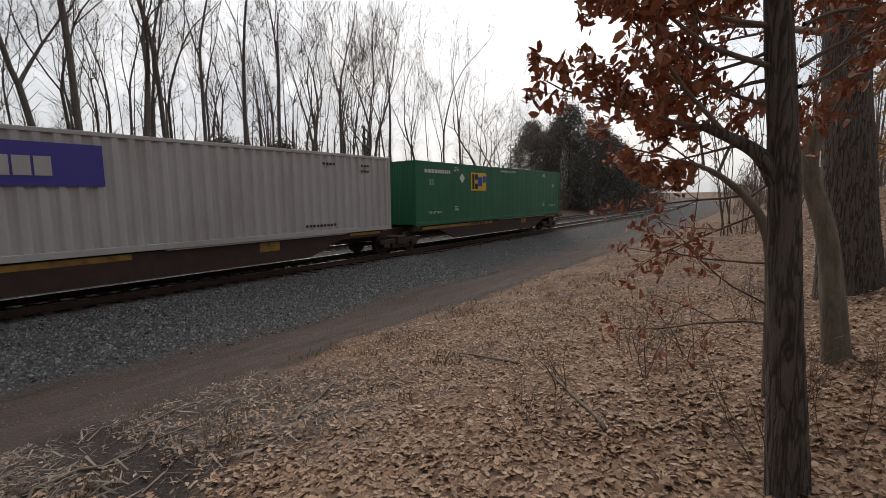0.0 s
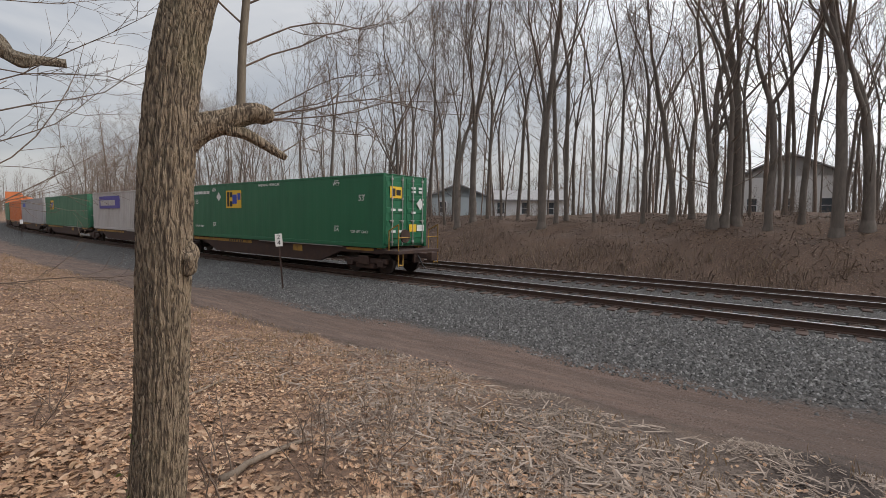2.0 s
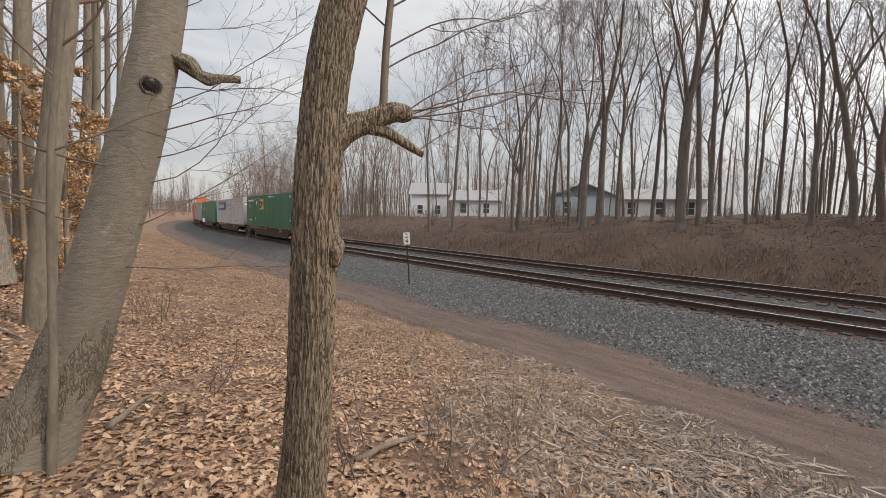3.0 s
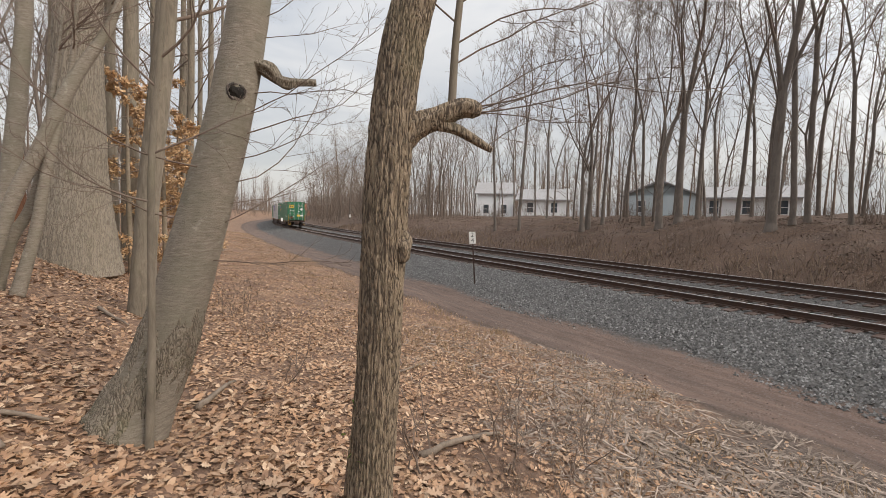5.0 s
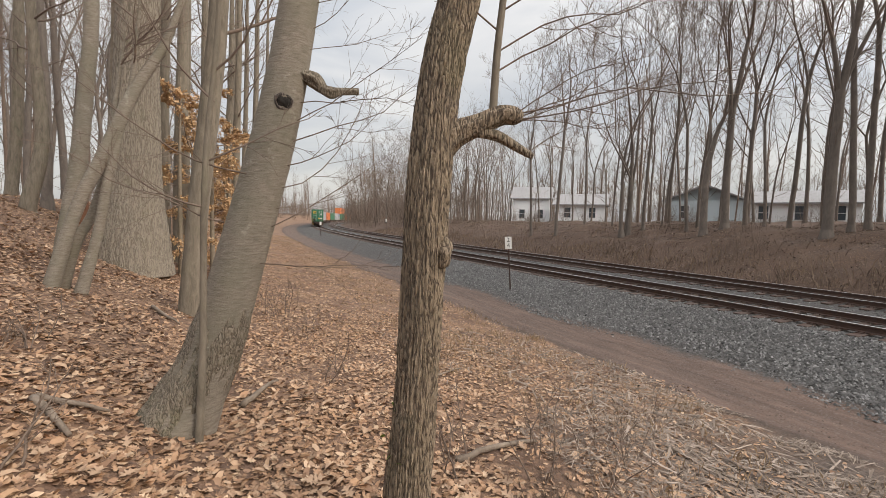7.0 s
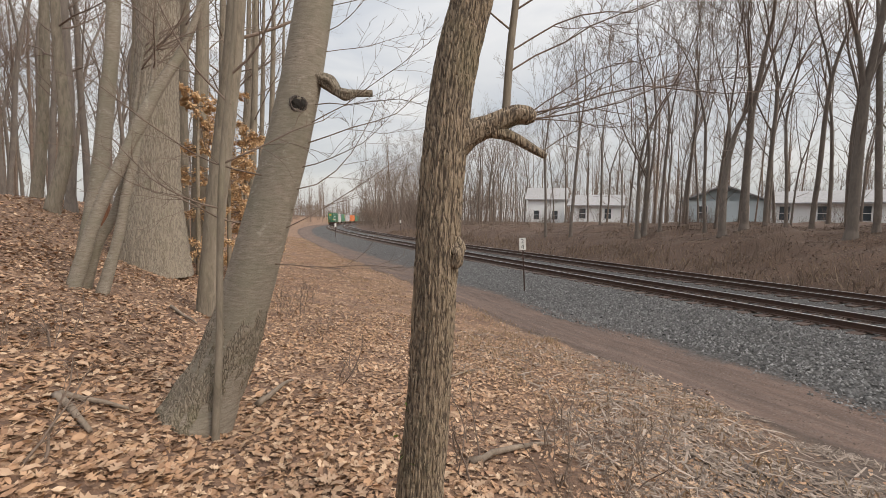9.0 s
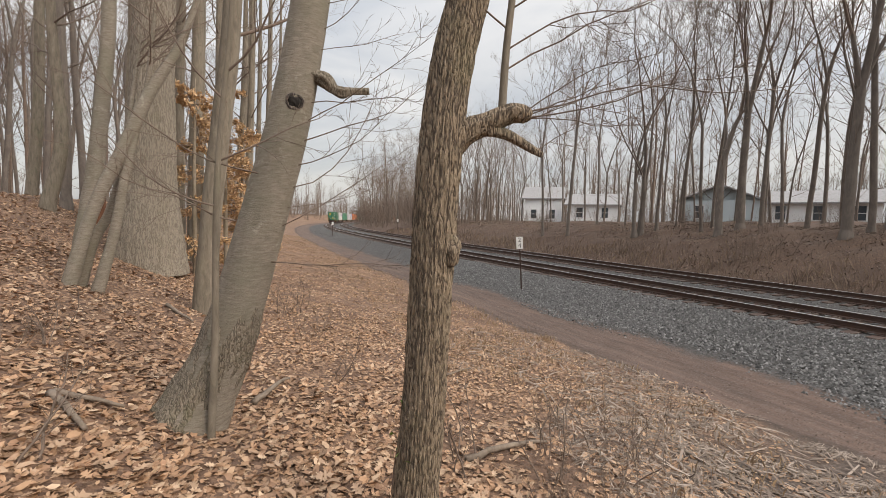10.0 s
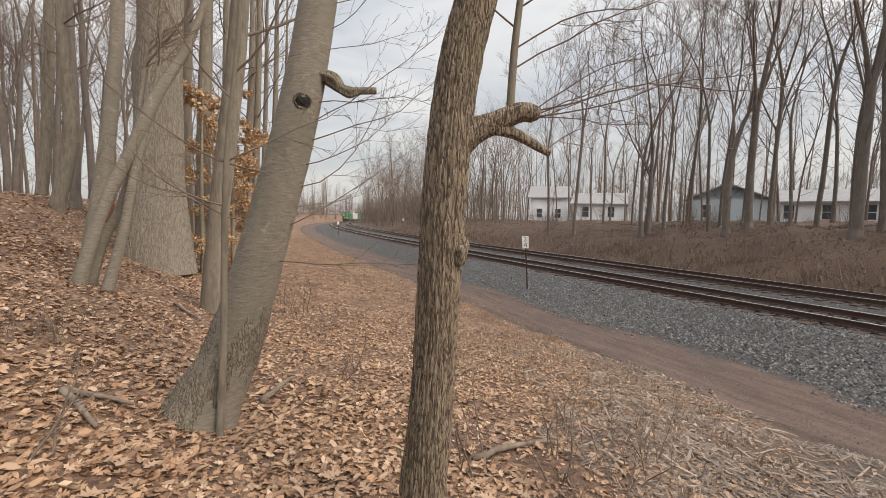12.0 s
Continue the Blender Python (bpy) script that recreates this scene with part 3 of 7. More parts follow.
def scatter_mesh(name, mat, places, shapes, size, tilt, rng):
    """Many small pieces in one mesh. places: x, y, z rows; shapes: (verts, tris) pairs."""
    out_v, out_t, base = [], [], 0
    pick = rng.integers(0, len(shapes), len(places))
    for k, (sv, st) in enumerate(shapes):
        p = places[pick == k]
        n = len(p)
        if not n:
            continue
        a = rng.uniform(0, 2 * np.pi, n)
        sc = rng.uniform(size[0], size[1], n)
        tx, ty = rng.normal(0, tilt, n), rng.normal(0, tilt, n)
        ca, sa = np.cos(a), np.sin(a)
        v = sv[None, :, :] * sc[:, None, None]
        z = v[..., 2] + v[..., 0] * np.sin(tx)[:, None] + v[..., 1] * np.sin(ty)[:, None]
        x = v[..., 0] * np.cos(tx)[:, None]
        y = v[..., 1] * np.cos(ty)[:, None]
        w = np.stack([x * ca[:, None] - y * sa[:, None], x * sa[:, None] + y * ca[:, None], z], -1) + p[:, None, :]
        out_v.append(w.reshape(-1, 3))
        out_t.append((st[None] + (base + np.arange(n) * len(sv))[:, None, None]).reshape(-1, 3))
        base += n * len(sv)
    return bulk_mesh(name, np.concatenate(out_v), np.concatenate(out_t), mat)


def stone_shapes(rng, n=5):
    out = []
    octa = np.array([(1, 0, -0.3), (0, 1, -0.3), (-1, 0, -0.3), (0, -1, -0.3), (0.1, 0.1, 0.7)], float)
    tris = np.array([(0, 1, 4), (1, 2, 4), (2, 3, 4), (3, 0, 4)])
    for _ in range(n):
        out.append((octa * rng.uniform(0.65, 1.3, (5, 1)) + rng.normal(0, 0.14, (5, 3)), tris))
    return out


def build_stones():
    rng = np.random.default_rng(5)
    s = np.concatenate([rng.uniform(-16, 24, 88000), rng.uniform(-60, 90, 60000)])
    u = np.concatenate([rng.uniform(1.0, 5.3, 88000), rng.uniform(-7.2, 5.2, 60000)])
    keep = (u < 4.75 + 0.4 * np.sin(s * 0.7) + rng.normal(0, 0.25, len(s)))
    s, u = s[keep], u[keep]
    x, y = line(s, u)
    z = ground_z(s, u) + 0.006
    s2, u2 = rng.uniform(-18, 26, 15000), rng.uniform(4.6, 7.6, 15000)
    x2, y2 = line(s2, u2)
    grit = scatter_mesh("road_grit", M_GRIT, np.stack([x2, y2, ground_z(s2, u2) + 0.002], 1), stone_shapes(rng), (0.006, 0.02), 0.3, rng)
    tagged(new("road_grit", grit), "small stones and grit pressed into the dirt track", "grit", kind="stuff")
    me = scatter_mesh("ballast_stones", M_STONE, np.stack([x, y, z], 1), stone_shapes(rng), (0.018, 0.05), 0.4, rng)
    tagged(new("ballast_stones", me), "crushed grey ballast stones beside the rails", "ballast", kind="stuff")


build_stones()

# ---- train ----
CON_L, CON_W, CON_H, CON_Z = 16.15, 2.59, 2.89, 1.07
CAR_PITCH = 17.72


def corrugated(x0, x1, y, z0, z1, depth, pitch, out):
    """A ribbed steel side: trapezoid waves along x at the plane y; out: +1 or -1, the way that it faces."""
    bm = bmesh.new()
    xs = []
    n = max(1, round((x1 - x0) / pitch))
    p = (x1 - x0) / n
    for i in range(n):
        a = x0 + i * p
        xs += [(a, 0), (a + 0.32 * p, 0), (a + 0.5 * p, 1), (a + 0.82 * p, 1)]
    xs.append((x1, 0))
    rows = [[bm.verts.new((x, y - out * d * depth, z)) for x, d in xs] for z in (z0, z1)]
    for i in range(len(xs) - 1):
        q = (rows[0][i], rows[0][i + 1], rows[1][i + 1], rows[1][i])
        bm.faces.new(q if out < 0 else q[::-1])
    return bm


def text_mesh(words, size, mat):
    cu = bpy.data.curves.new("lettering", "FONT")
    cu.body, cu.size, cu.extrude = words, size, 0.003
    cu.align_x, cu.align_y = "CENTER", "CENTER"
    ob = bpy.data.objects.new("lettering", cu)
    scene.collection.objects.link(ob)
    me = bpy.data.meshes.new_from_object(ob.evaluated_get(bpy.context.evaluated_depsgraph_get()))
    bpy.data.objects.remove(ob)
    me.materials.clear()
    me.materials.append(mat)
    return me


def side_sign(parent, name, x, z, w, h, mat, lift=0.006, side=1, label=""):
    y0 = side * (CON_W / 2)
    bm = boxed((x - w / 2, x + w / 2, min(y0, y0 + side * lift), max(y0, y0 + side * lift), z - h / 2, z + h / 2))
    return part(name, bm, mat, parent, label)


def container(top, mat, z0=CON_Z, ribbed=True, style="", length=CON_L, x0=0.0, fine=True):
    """Panels, posts, rails, castings and doors of one container, as parts of the car that carries it."""
    W, H, L1 = CON_W / 2, CON_H, x0 + length
    body = part("container", boxed((x0 + 0.08, L1 - 0.08, -W + 0.1, W - 0.1, z0 + 0.05, z0 + H - 0.03)), mat, top)
    for out in (1, -1):
        part("side_panel", corrugated(x0 + 0.14, L1 - 0.14, out * (W - 0.012), z0 + 0.16, z0 + H - 0.1, 0.055 if ribbed else 0.004, 0.36 if ribbed else 0.62, out), mat, body)
    part("roof", boxed((x0 + 0.05, L1 - 0.05, -W + 0.03, W - 0.03, z0 + H - 0.03, z0 + H), bevel=0.01), mat, body)
    part("front_panel", corrugated_end(L1 - 0.06, z0, mat), mat, body)
    rails = []
    for y in (-W, W - 0.06):
        rails += [(x0, L1, y, y + 0.06, z0, z0 + 0.16), (x0, L1, y, y + 0.06, z0 + H - 0.1, z0 + H)]
        for x in (x0, L1 - 0.14):
            rails.append((x, x + 0.14, y - 0.004, y + 0.064, z0, z0 + H))
    part("frame", boxed(*rails, bevel=0.008), mat, body)
    for x in (x0 - 0.006, L1 - 0.17):
        for y in (-W - 0.008, W - 0.15):
            for z in (z0 - 0.004, z0 + H - 0.114):
                if fine:
                    part("corner_casting", boxed((x, x + 0.176, y, y + 0.158, z, z + 0.118), bevel=0.012), mat, body)
    if not fine:
        return body
    for y0, y1 in ((-W + 0.08, -0.01), (0.01, W - 0.08)):
        bm = boxed((x0 - 0.02, x0 + 0.06, y0, y1, z0 + 0.14, z0 + H - 0.12), bevel=0.01)
        for k in range(5):
            zz = z0 + 0.36 + k * 0.5
            box(bm, x0 - 0.05, x0 - 0.015, y0 + 0.06, y1 - 0.06, zz, zz + 0.22, 0.012)
        door = part("door", bm, mat, body)
        for f in (0.24, 0.74):
            yy = y0 + f * (y1 - y0)
            bm = cyls(((x0 - 0.085, yy, z0 + 0.1), (x0 - 0.085, yy, z0 + H - 0.08), 0.02))
            box(bm, x0 - 0.12, x0 - 0.06, yy - 0.05, yy + 0.16, z0 + 1.05, z0 + 1.09)
            for zz in (0.2, 1.0, 1.9, 2.65):
                box(bm, x0 - 0.11, x0 - 0.045, yy - 0.05, yy + 0.05, z0 + zz, z0 + zz + 0.07)
            part("lock_rod", bm, M_GALV, door, "galvanised lock rod")
    return body


def corrugated_end(x, z0, mat):
    bm = corrugated(-CON_W / 2 + 0.08, CON_W / 2 - 0.08, 0.0, z0 + 0.12, z0 + CON_H - 0.1, 0.03, 0.3, -1)
    bmesh.ops.transform(bm, matrix=Matrix.Translation((x, 0, 0)) @ Matrix.Rotation(radians(90), 4, "Z"), verts=bm.verts)
    return bm


def emblem(body, z0, x, side=1, scale=1.0):
    """A yellow square with a black and a blue device, drawn as plain blocks."""
    h, w = 0.92 * scale, 1.5 * scale
    zc = z0 + 2.05
    y = side * CON_W / 2
    part("emblem", boxed((x - w / 2, x + w / 2, *sorted((y, y + side * 0.012)), zc - h / 2, zc + h / 2)), M_LOGO_YELLOW, body, "yellow emblem panel")
    yy = sorted((y + side * 0.012, y + side * 0.02))
    # local +x runs to the picture's other side, so the black device is at greater x
    k = x + w * 0.42
    part("emblem_device", boxed((k - 0.2 * scale, k, *yy, zc - 0.38 * scale, zc + 0.38 * scale)), M_BLACK, body, "black block")
    part("emblem_device", boxed((k - 0.52 * scale, k - 0.26 * scale, *yy, zc + 0.1 * scale, zc + 0.38 * scale)), M_BLACK, body, "black block")
    part("emblem_device", boxed((k - 0.52 * scale, k - 0.26 * scale, *yy, zc - 0.38 * scale, zc - 0.1 * scale)), M_BLACK, body, "black block")
    b0 = x + w * 0.06
    part("emblem_device", boxed((b0 - 0.42 * scale, b0, *yy, zc - 0.24 * scale, zc + 0.24 * scale)), M_BLUE, body, "blue block")
    part("emblem_device", boxed((b0 - 0.78 * scale, b0 - 0.5 * scale, *yy, zc - 0.04 * scale, zc + 0.3 * scale)), M_BLUE, body, "blue block")


def lettering_bars(body, z0, x, z, widths, h, side=1, mat=None):
    y = sorted((side * CON_W / 2, side * (CON_W / 2 + 0.008)))
    cur = x
    for w in widths:
        part("lettering", boxed((cur - w, cur, *y, z0 + z, z0 + z + h)), mat or M_LETTER, body, "painted lettering")
        cur -= w + 0.05


def bogie(top, x):
    frame_bm = boxed((x - 1.25, x + 1.25, 0.93, 1.1, 0.42, 0.62), (x - 1.25, x + 1.25, -1.1, -0.93, 0.42, 0.62), (x - 0.3, x + 0.3, -1.2, 1.2, 0.36, 0.72), bevel=0.03)
    for y in (1.02, -1.02):
        for dx in (-0.88, 0.88):
            box(frame_bm, x + dx - 0.17, x + dx + 0.17, y - 0.12, y + 0.12, 0.28, 0.56, 0.03)
        box(frame_bm, x - 0.55, x + 0.55, y - 0.09, y + 0.09, 0.2, 0.42, 0.03)
        for dx in (-0.16, 0, 0.16):
            cyl(frame_bm, (x + dx, y, 0.26), (x + dx, y, 0.6), 0.06, n=8)
    b = part("bogie", frame_bm, M_FRAME, top, "rusty bogie frame with springs")
    for dx in (-0.88, 0.88):
        part("axle", cyls(((x + dx, -1.0, 0.42), (x + dx, 1.0, 0.42), 0.075), n=10), M_WHEEL, b)
        for y in (-0.75, 0.75):
            o = 0.065 if y > 0 else -0.065
            bm = bmesh.new()
            cyl(bm, (x + dx, y - o, 0.42), (x + dx, y + o, 0.42), 0.42, n=28)
            cyl(bm, (x + dx, y - o * 1.3, 0.42), (x + dx, y - o, 0.42), 0.45, n=28)
            cyl(bm, (x + dx, y + o, 0.42), (x + dx, y + o * 1.25, 0.42), 0.34, 0.31, n=28)
            part("wheel", bm, M_WHEEL, b)


def sill_shape(y0, y1):
    """A fish-bellied sill, deep at mid-length."""
    bm = bmesh.new()
    prof = ((0.0, 0.84), (2.6, 0.84), (4.0, 0.34), (13.0, 0.34), (14.4, 0.84), (16.2, 0.84), (16.2, 1.04), (0.0, 1.04))
    a, b = ([bm.verts.new((x, y, z)) for x, z in prof] for y in (y0, y1))
    bm.faces.new(a)
    bm.faces.new(b[::-1])
    for i in range(8):
        bm.faces.new((a[i], b[i], b[(i + 1) % 8], a[(i + 1) % 8]))
    bmesh.ops.recalc_face_normals(bm, faces=bm.faces)
    return bm


def spine_car(label, last=False):
    top = tagged(new("container_car"), label, "rail car", group="cars of the train")
    part("spine", boxed((0.2, 17.0, -0.34, 0.34, 0.55, 0.98), bevel=0.02), M_FRAME, top)
    for out in (1, -1):
        y = sorted((out * 1.06, out * 1.22))
        part("side_sill", sill_shape(*y), M_FRAME, top, "dark rusty side sill")
        for xa, xb, za, zb in ((9.4, 15.6, 0.88, 1.02), (5.2, 5.9, 0.7, 0.98), (0.6, 2.2, 0.93, 1.03)):
            part("sill_stripe", boxed((xa, xb, *sorted((out * 1.222, out * 1.23)), za, zb)), M_YELLOW, top, "worn yellow stripe")
        for x in (10.2, 10.4, 10.6, 10.9, 11.1, 11.3, 11.5):
            if last:
                part("reporting_mark", boxed((x, x + 0.11, *sorted((out * 1.23, out * 1.236)), 0.9, 1.0)), M_BLACK, top)
        part("walkway", boxed((2.4, 8.6, *sorted((out * 1.1, out * 1.3)), 1.03, 1.058)), M_GALV, top, "grated steel walkway")
        for xa, xb, ya, yb, za, zb in ((6.2, 7.1, 0.5, 0.95, 0.4, 0.75), (8.2, 8.7, 0.55, 0.9, 0.42, 0.7), (3.6, 4.4, 0.5, 0.8, 0.45, 0.68)):
            part("brake_cylinder", boxed((xa, xb, *sorted((out * ya, out * yb)), za, zb), bevel=0.04), M_FRAME, top)
    for x in (0.5, 4.2, 8.1, 12.0, 15.7):
        part("cross_bearer", boxed((x - 0.12, x + 0.12, -1.2, 1.2, 0.8, 1.05), bevel=0.015), M_FRAME, top)
    for x in (0.3, 15.85):
        for y in (-1.1, 1.1):
            part("pedestal", boxed((x - 0.12, x + 0.12, y - 0.12, y + 0.12, 1.0, 1.066)), M_YELLOW, top)
    bogie(top, 16.95)
    if last:
        bogie(top, 1.25)
        part("end_sill", boxed((-0.75, 0.1, -1.25, 1.25, 0.86, 1.0), (-0.72, -0.6, -0.3, 0.3, 0.5, 0.95), bevel=0.02), M_FRAME, top)
        cb = boxed((-1.35, -0.7, -0.13, 0.13, 0.68, 0.9), (-1.5, -1.25, -0.2, 0.2, 0.62, 0.95), bevel=0.03)
        part("coupler", cb, M_FRAME, top, "rusty knuckle coupler")
        part("air_hose", cyls(((-0.95, 0.35, 0.8), (-1.2, 0.38, 0.45), 0.025), ((-1.2, 0.38, 0.45), (-1.35, 0.38, 0.3), 0.025)), M_BLACK, top)
        for y in (-1.2, 1.2):
            rails = [((-0.7, y, 0.95), (-0.7, y, 2.0), 0.022), ((-0.2, y, 0.95), (-0.2, y, 1.75), 0.022), ((-0.7, y, 2.0), (-0.2, y, 1.75), 0.022),
                      ((-0.7, y, 0.95), (-0.7, y, 0.4), 0.022), ((-0.7, y - 0.25 * (1 if y > 0 else -1), 0.95), (-0.7, y - 0.25 * (1 if y > 0 else -1), 0.4), 0.022),
                      ((-0.7, y, 0.45), (-0.7, y - 0.25 * (1 if y > 0 else -1), 0.45), 0.02)]
            rails.append(((-0.7, y, 1.5), (-0.7, y * 0.42, 1.5), 0.02))
            part("handrail", cyls(*rails), M_YELLOW, top, "yellow grab rail and steps")
        part("brake_wheel", cyls(((-0.66, 0.75, 1.55), (-0.6, 0.75, 1.55), 0.26), n=16), M_FRAME, top)
    return top


def build_train():
    cars = []
    kinds = ["green_last", "white", "green", "grey", "orange", "green", "grey", "green_stack", "orange", "green_stack", "orange", "green", "grey", "green", "orange", "white"]
    for i, k in enumerate(kinds):
        fine = i < 3
        if k == "green_last":
            top = spine_car("green steel container on the last rusty spine car", True)
            body = container(top, M_GREEN, ribbed=False)
            for side in (1, -1):
                emblem(body, CON_Z, 10.95, side)
                lettering_bars(body, CON_Z, 15.5, 2.38, (0.2, 0.2, 0.2, 0.2), 0.16, side)
                lettering_bars(body, CON_Z, 14.5, 2.38, (0.12, 0.12, 0.12, 0.12, 0.12, 0.12), 0.16, side)
                for words, size, x, z in (("TOP LIFT ONLY", 0.15, 14.75, 0.57), ("TOP LIFT ONLY", 0.15, 1.35, 0.6), ("WARNING  HIGH CUBE", 0.17, 7.7, 2.68), ("WTP", 0.2, 13.0, 2.55), ("WTP", 0.2, 2.75, 2.55), ("DA", 0.22, 13.0, 0.66), ("DA", 0.22, 2.75, 0.66)):
                    t = part_me("lettering", text_mesh(words, size, M_LETTER), body, "white lettering")
                    t.matrix_basis = pose(x, side * (CON_W / 2 + 0.006), CON_Z + z, 90, 0, 180 if side > 0 else 0)
                for x, z in ((13.0, 2.67), (2.75, 2.67), (13.0, 0.79), (2.75, 0.79)):
                    lettering_bars(body, CON_Z, x + 0.14, z, (0.28,), 0.03, side)
                for x in (15.0, 1.2):
                    t = part_me("lettering", text_mesh("53'" if x < 2 else "53", 0.34, M_LETTER), body, "white lettering")
                    t.matrix_basis = pose(x, side * (CON_W / 2 + 0.006), CON_Z + 1.95, 90, 0, 180 if side > 0 else 0)
                bm = bmesh.new()
                cyl(bm, (12.5, side * CON_W / 2, CON_Z + 2.2), (12.5, side * (CON_W / 2 + 0.008), CON_Z + 2.2), 0.24, n=4)
                part("placard", bm, M_LETTER, body, "white diamond placard")
            y = (0.62, 0.28)
            part("door_emblem", boxed((-0.075, -0.05, 0.35, 1.0, CON_Z + 1.95, CON_Z + 2.4)), M_LOGO_YELLOW, body, "yellow emblem panel")
            part("door_emblem_device", boxed((-0.083, -0.075, 0.72, 0.9, CON_Z + 2.02, CON_Z + 2.32), (-0.083, -0.075, 0.42, 0.66, CON_Z + 2.06, CON_Z + 2.28)), M_BLACK, body)
            part("door_label", boxed((-0.075, -0.05, -0.55, -0.12, CON_Z + 0.62, CON_Z + 0.92)), M_LOGO_YELLOW, body, "yellow label")
            part("door_label", boxed((-0.075, -0.05, -1.05, -0.6, CON_Z + 0.64, CON_Z + 0.9)), M_LETTER, body, "white label")
            bm = bmesh.new()
            cyl(bm, (-0.05, -0.8, CON_Z + 1.75), (-0.075, -0.8, CON_Z + 1.75), 0.24, n=4)
            part("placard", bm, M_LETTER, body, "white diamond placard")
            for y0, z in ((-0.5, 2.35), (-0.95, 2.35), (-0.5, 2.2), (-0.95, 2.2), (-0.5, 1.35), (0.3, 0.6), (0.7, 0.6), (0.3, 1.45), (0.7, 1.45)):
                part("door_mark", boxed((-0.075, -0.05, y0, y0 + 0.24, CON_Z + z, CON_Z + z + 0.09)), M_LETTER, body, "white mark")
        else:
            mat = {"white": M_WHITE, "green": M_GREEN2, "grey": M_GREYPAINT, "orange": M_ORANGE, "green_stack": M_GREEN2}[k]
            words = {"white": "dirty white ribbed container on a rusty spine car", "green": "faded green container on a rusty spine car", "grey": "grey ribbed container on a rusty spine car",
                     "orange": "orange ribbed container on a rusty spine car", "green_stack": "green container with an orange one stacked on it"}[k]
            top = spine_car(words)
            body = container(top, mat, ribbed=k != "green", fine=fine)
            if k == "white":
                for side in (1, -1):
                    side_sign(body, "name_panel", 12.15, CON_Z + 2.1, 4.6, 0.95, M_PURPLE, 0.012, side, "violet-blue panel with pale lettering")
                    lettering_bars(body, CON_Z, 14.15, 1.85, (0.35, 0.32, 0.35, 0.3, 0.34, 0.32, 0.35, 0.3, 0.3), 0.42, side * 1.012, M_WHITE)
                    lettering_bars(body, CON_Z, 3.4, 2.45, (0.1,) * 4, 0.08, side, M_FRAME)
                    lettering_bars(body, CON_Z, 1.6, 2.45, (0.1, 0.1, 0.1), 0.08, side, M_FRAME)
                    lettering_bars(body, CON_Z, 1.6, 2.25, (0.1, 0.1, 0.1), 0.07, side, M_FRAME)
                    lettering_bars(body, CON_Z, 4.2, 0.3, (0.1,) * 9, 0.08, side, M_FRAME)
                part("door_panel", boxed((-0.085, -0.05, -0.95, 1.1, CON_Z + 1.95, CON_Z + 2.35)), M_PURPLE, body, "violet-blue panel")
                for j in range(5):
                    part("door_panel_bar", boxed((-0.092, -0.085, 0.95 - j * 0.3, 1.13 - j * 0.3, CON_Z + 2.03, CON_Z + 2.27)), M_LETTER, body)
            elif k == "green":
                for side in (1, -1):
                    emblem(body, CON_Z, 13.2, side)
            elif k == "green_stack":
                container(top, M_ORANGE, z0=CON_Z + CON_H, fine=False)
            elif k == "grey":
                for side in (1, -1):
                    side_sign(body, "name_panel", 13.6, CON_Z + 2.2, 2.0, 0.5, M_BLUE, 0.012, side)
        cars.append(top)
    return cars


# place of the last car's tail along the line, second by second
TAIL_T = (0.0, 0.5, 1.0, 1.5, 2.0, 2.5, 5.0, 5.5, 6.5, 7.0, 9.0, 10.0, 12.0)
TAIL_S = (-31.9, -20.7, -9.7, 1.3, 12.3, 23.1, 74.0, 83.5, 102.2, 111.4, 147.7, 165.7, 201.5)


def tail_at(t):
    h = 0.25
    return float(np.mean(np.interp([t - h, t - h / 2, t, t + h / 2, t + h], TAIL_T, TAIL_S))) if h < t < 12 - h else float(np.interp(t, TAIL_T, TAIL_S))


def car_pose(s0):
    x0, y0 = line(s0 + 1.0, 0.0)
    x1, y1 = line(s0 + 15.15, 0.0)
    a = math.atan2(y1 - y0, x1 - x0)
    mx, my = (x0 + x1) / 2, (y0 + y1) / 2
    return pose(float(mx - 8.075 * math.cos(a)), float(my - 8.075 * math.sin(a)), 0, 0, 0, math.degrees(a))


CARS = build_train()


def motions():
    for i, car in enumerate(CARS):
        walk(car, [(k * 0.25, car_pose(tail_at(k * 0.25) + i * CAR_PITCH)) for k in range(49)])

# ---- trees ----


def vec(*a):
    return np.array(a, float)


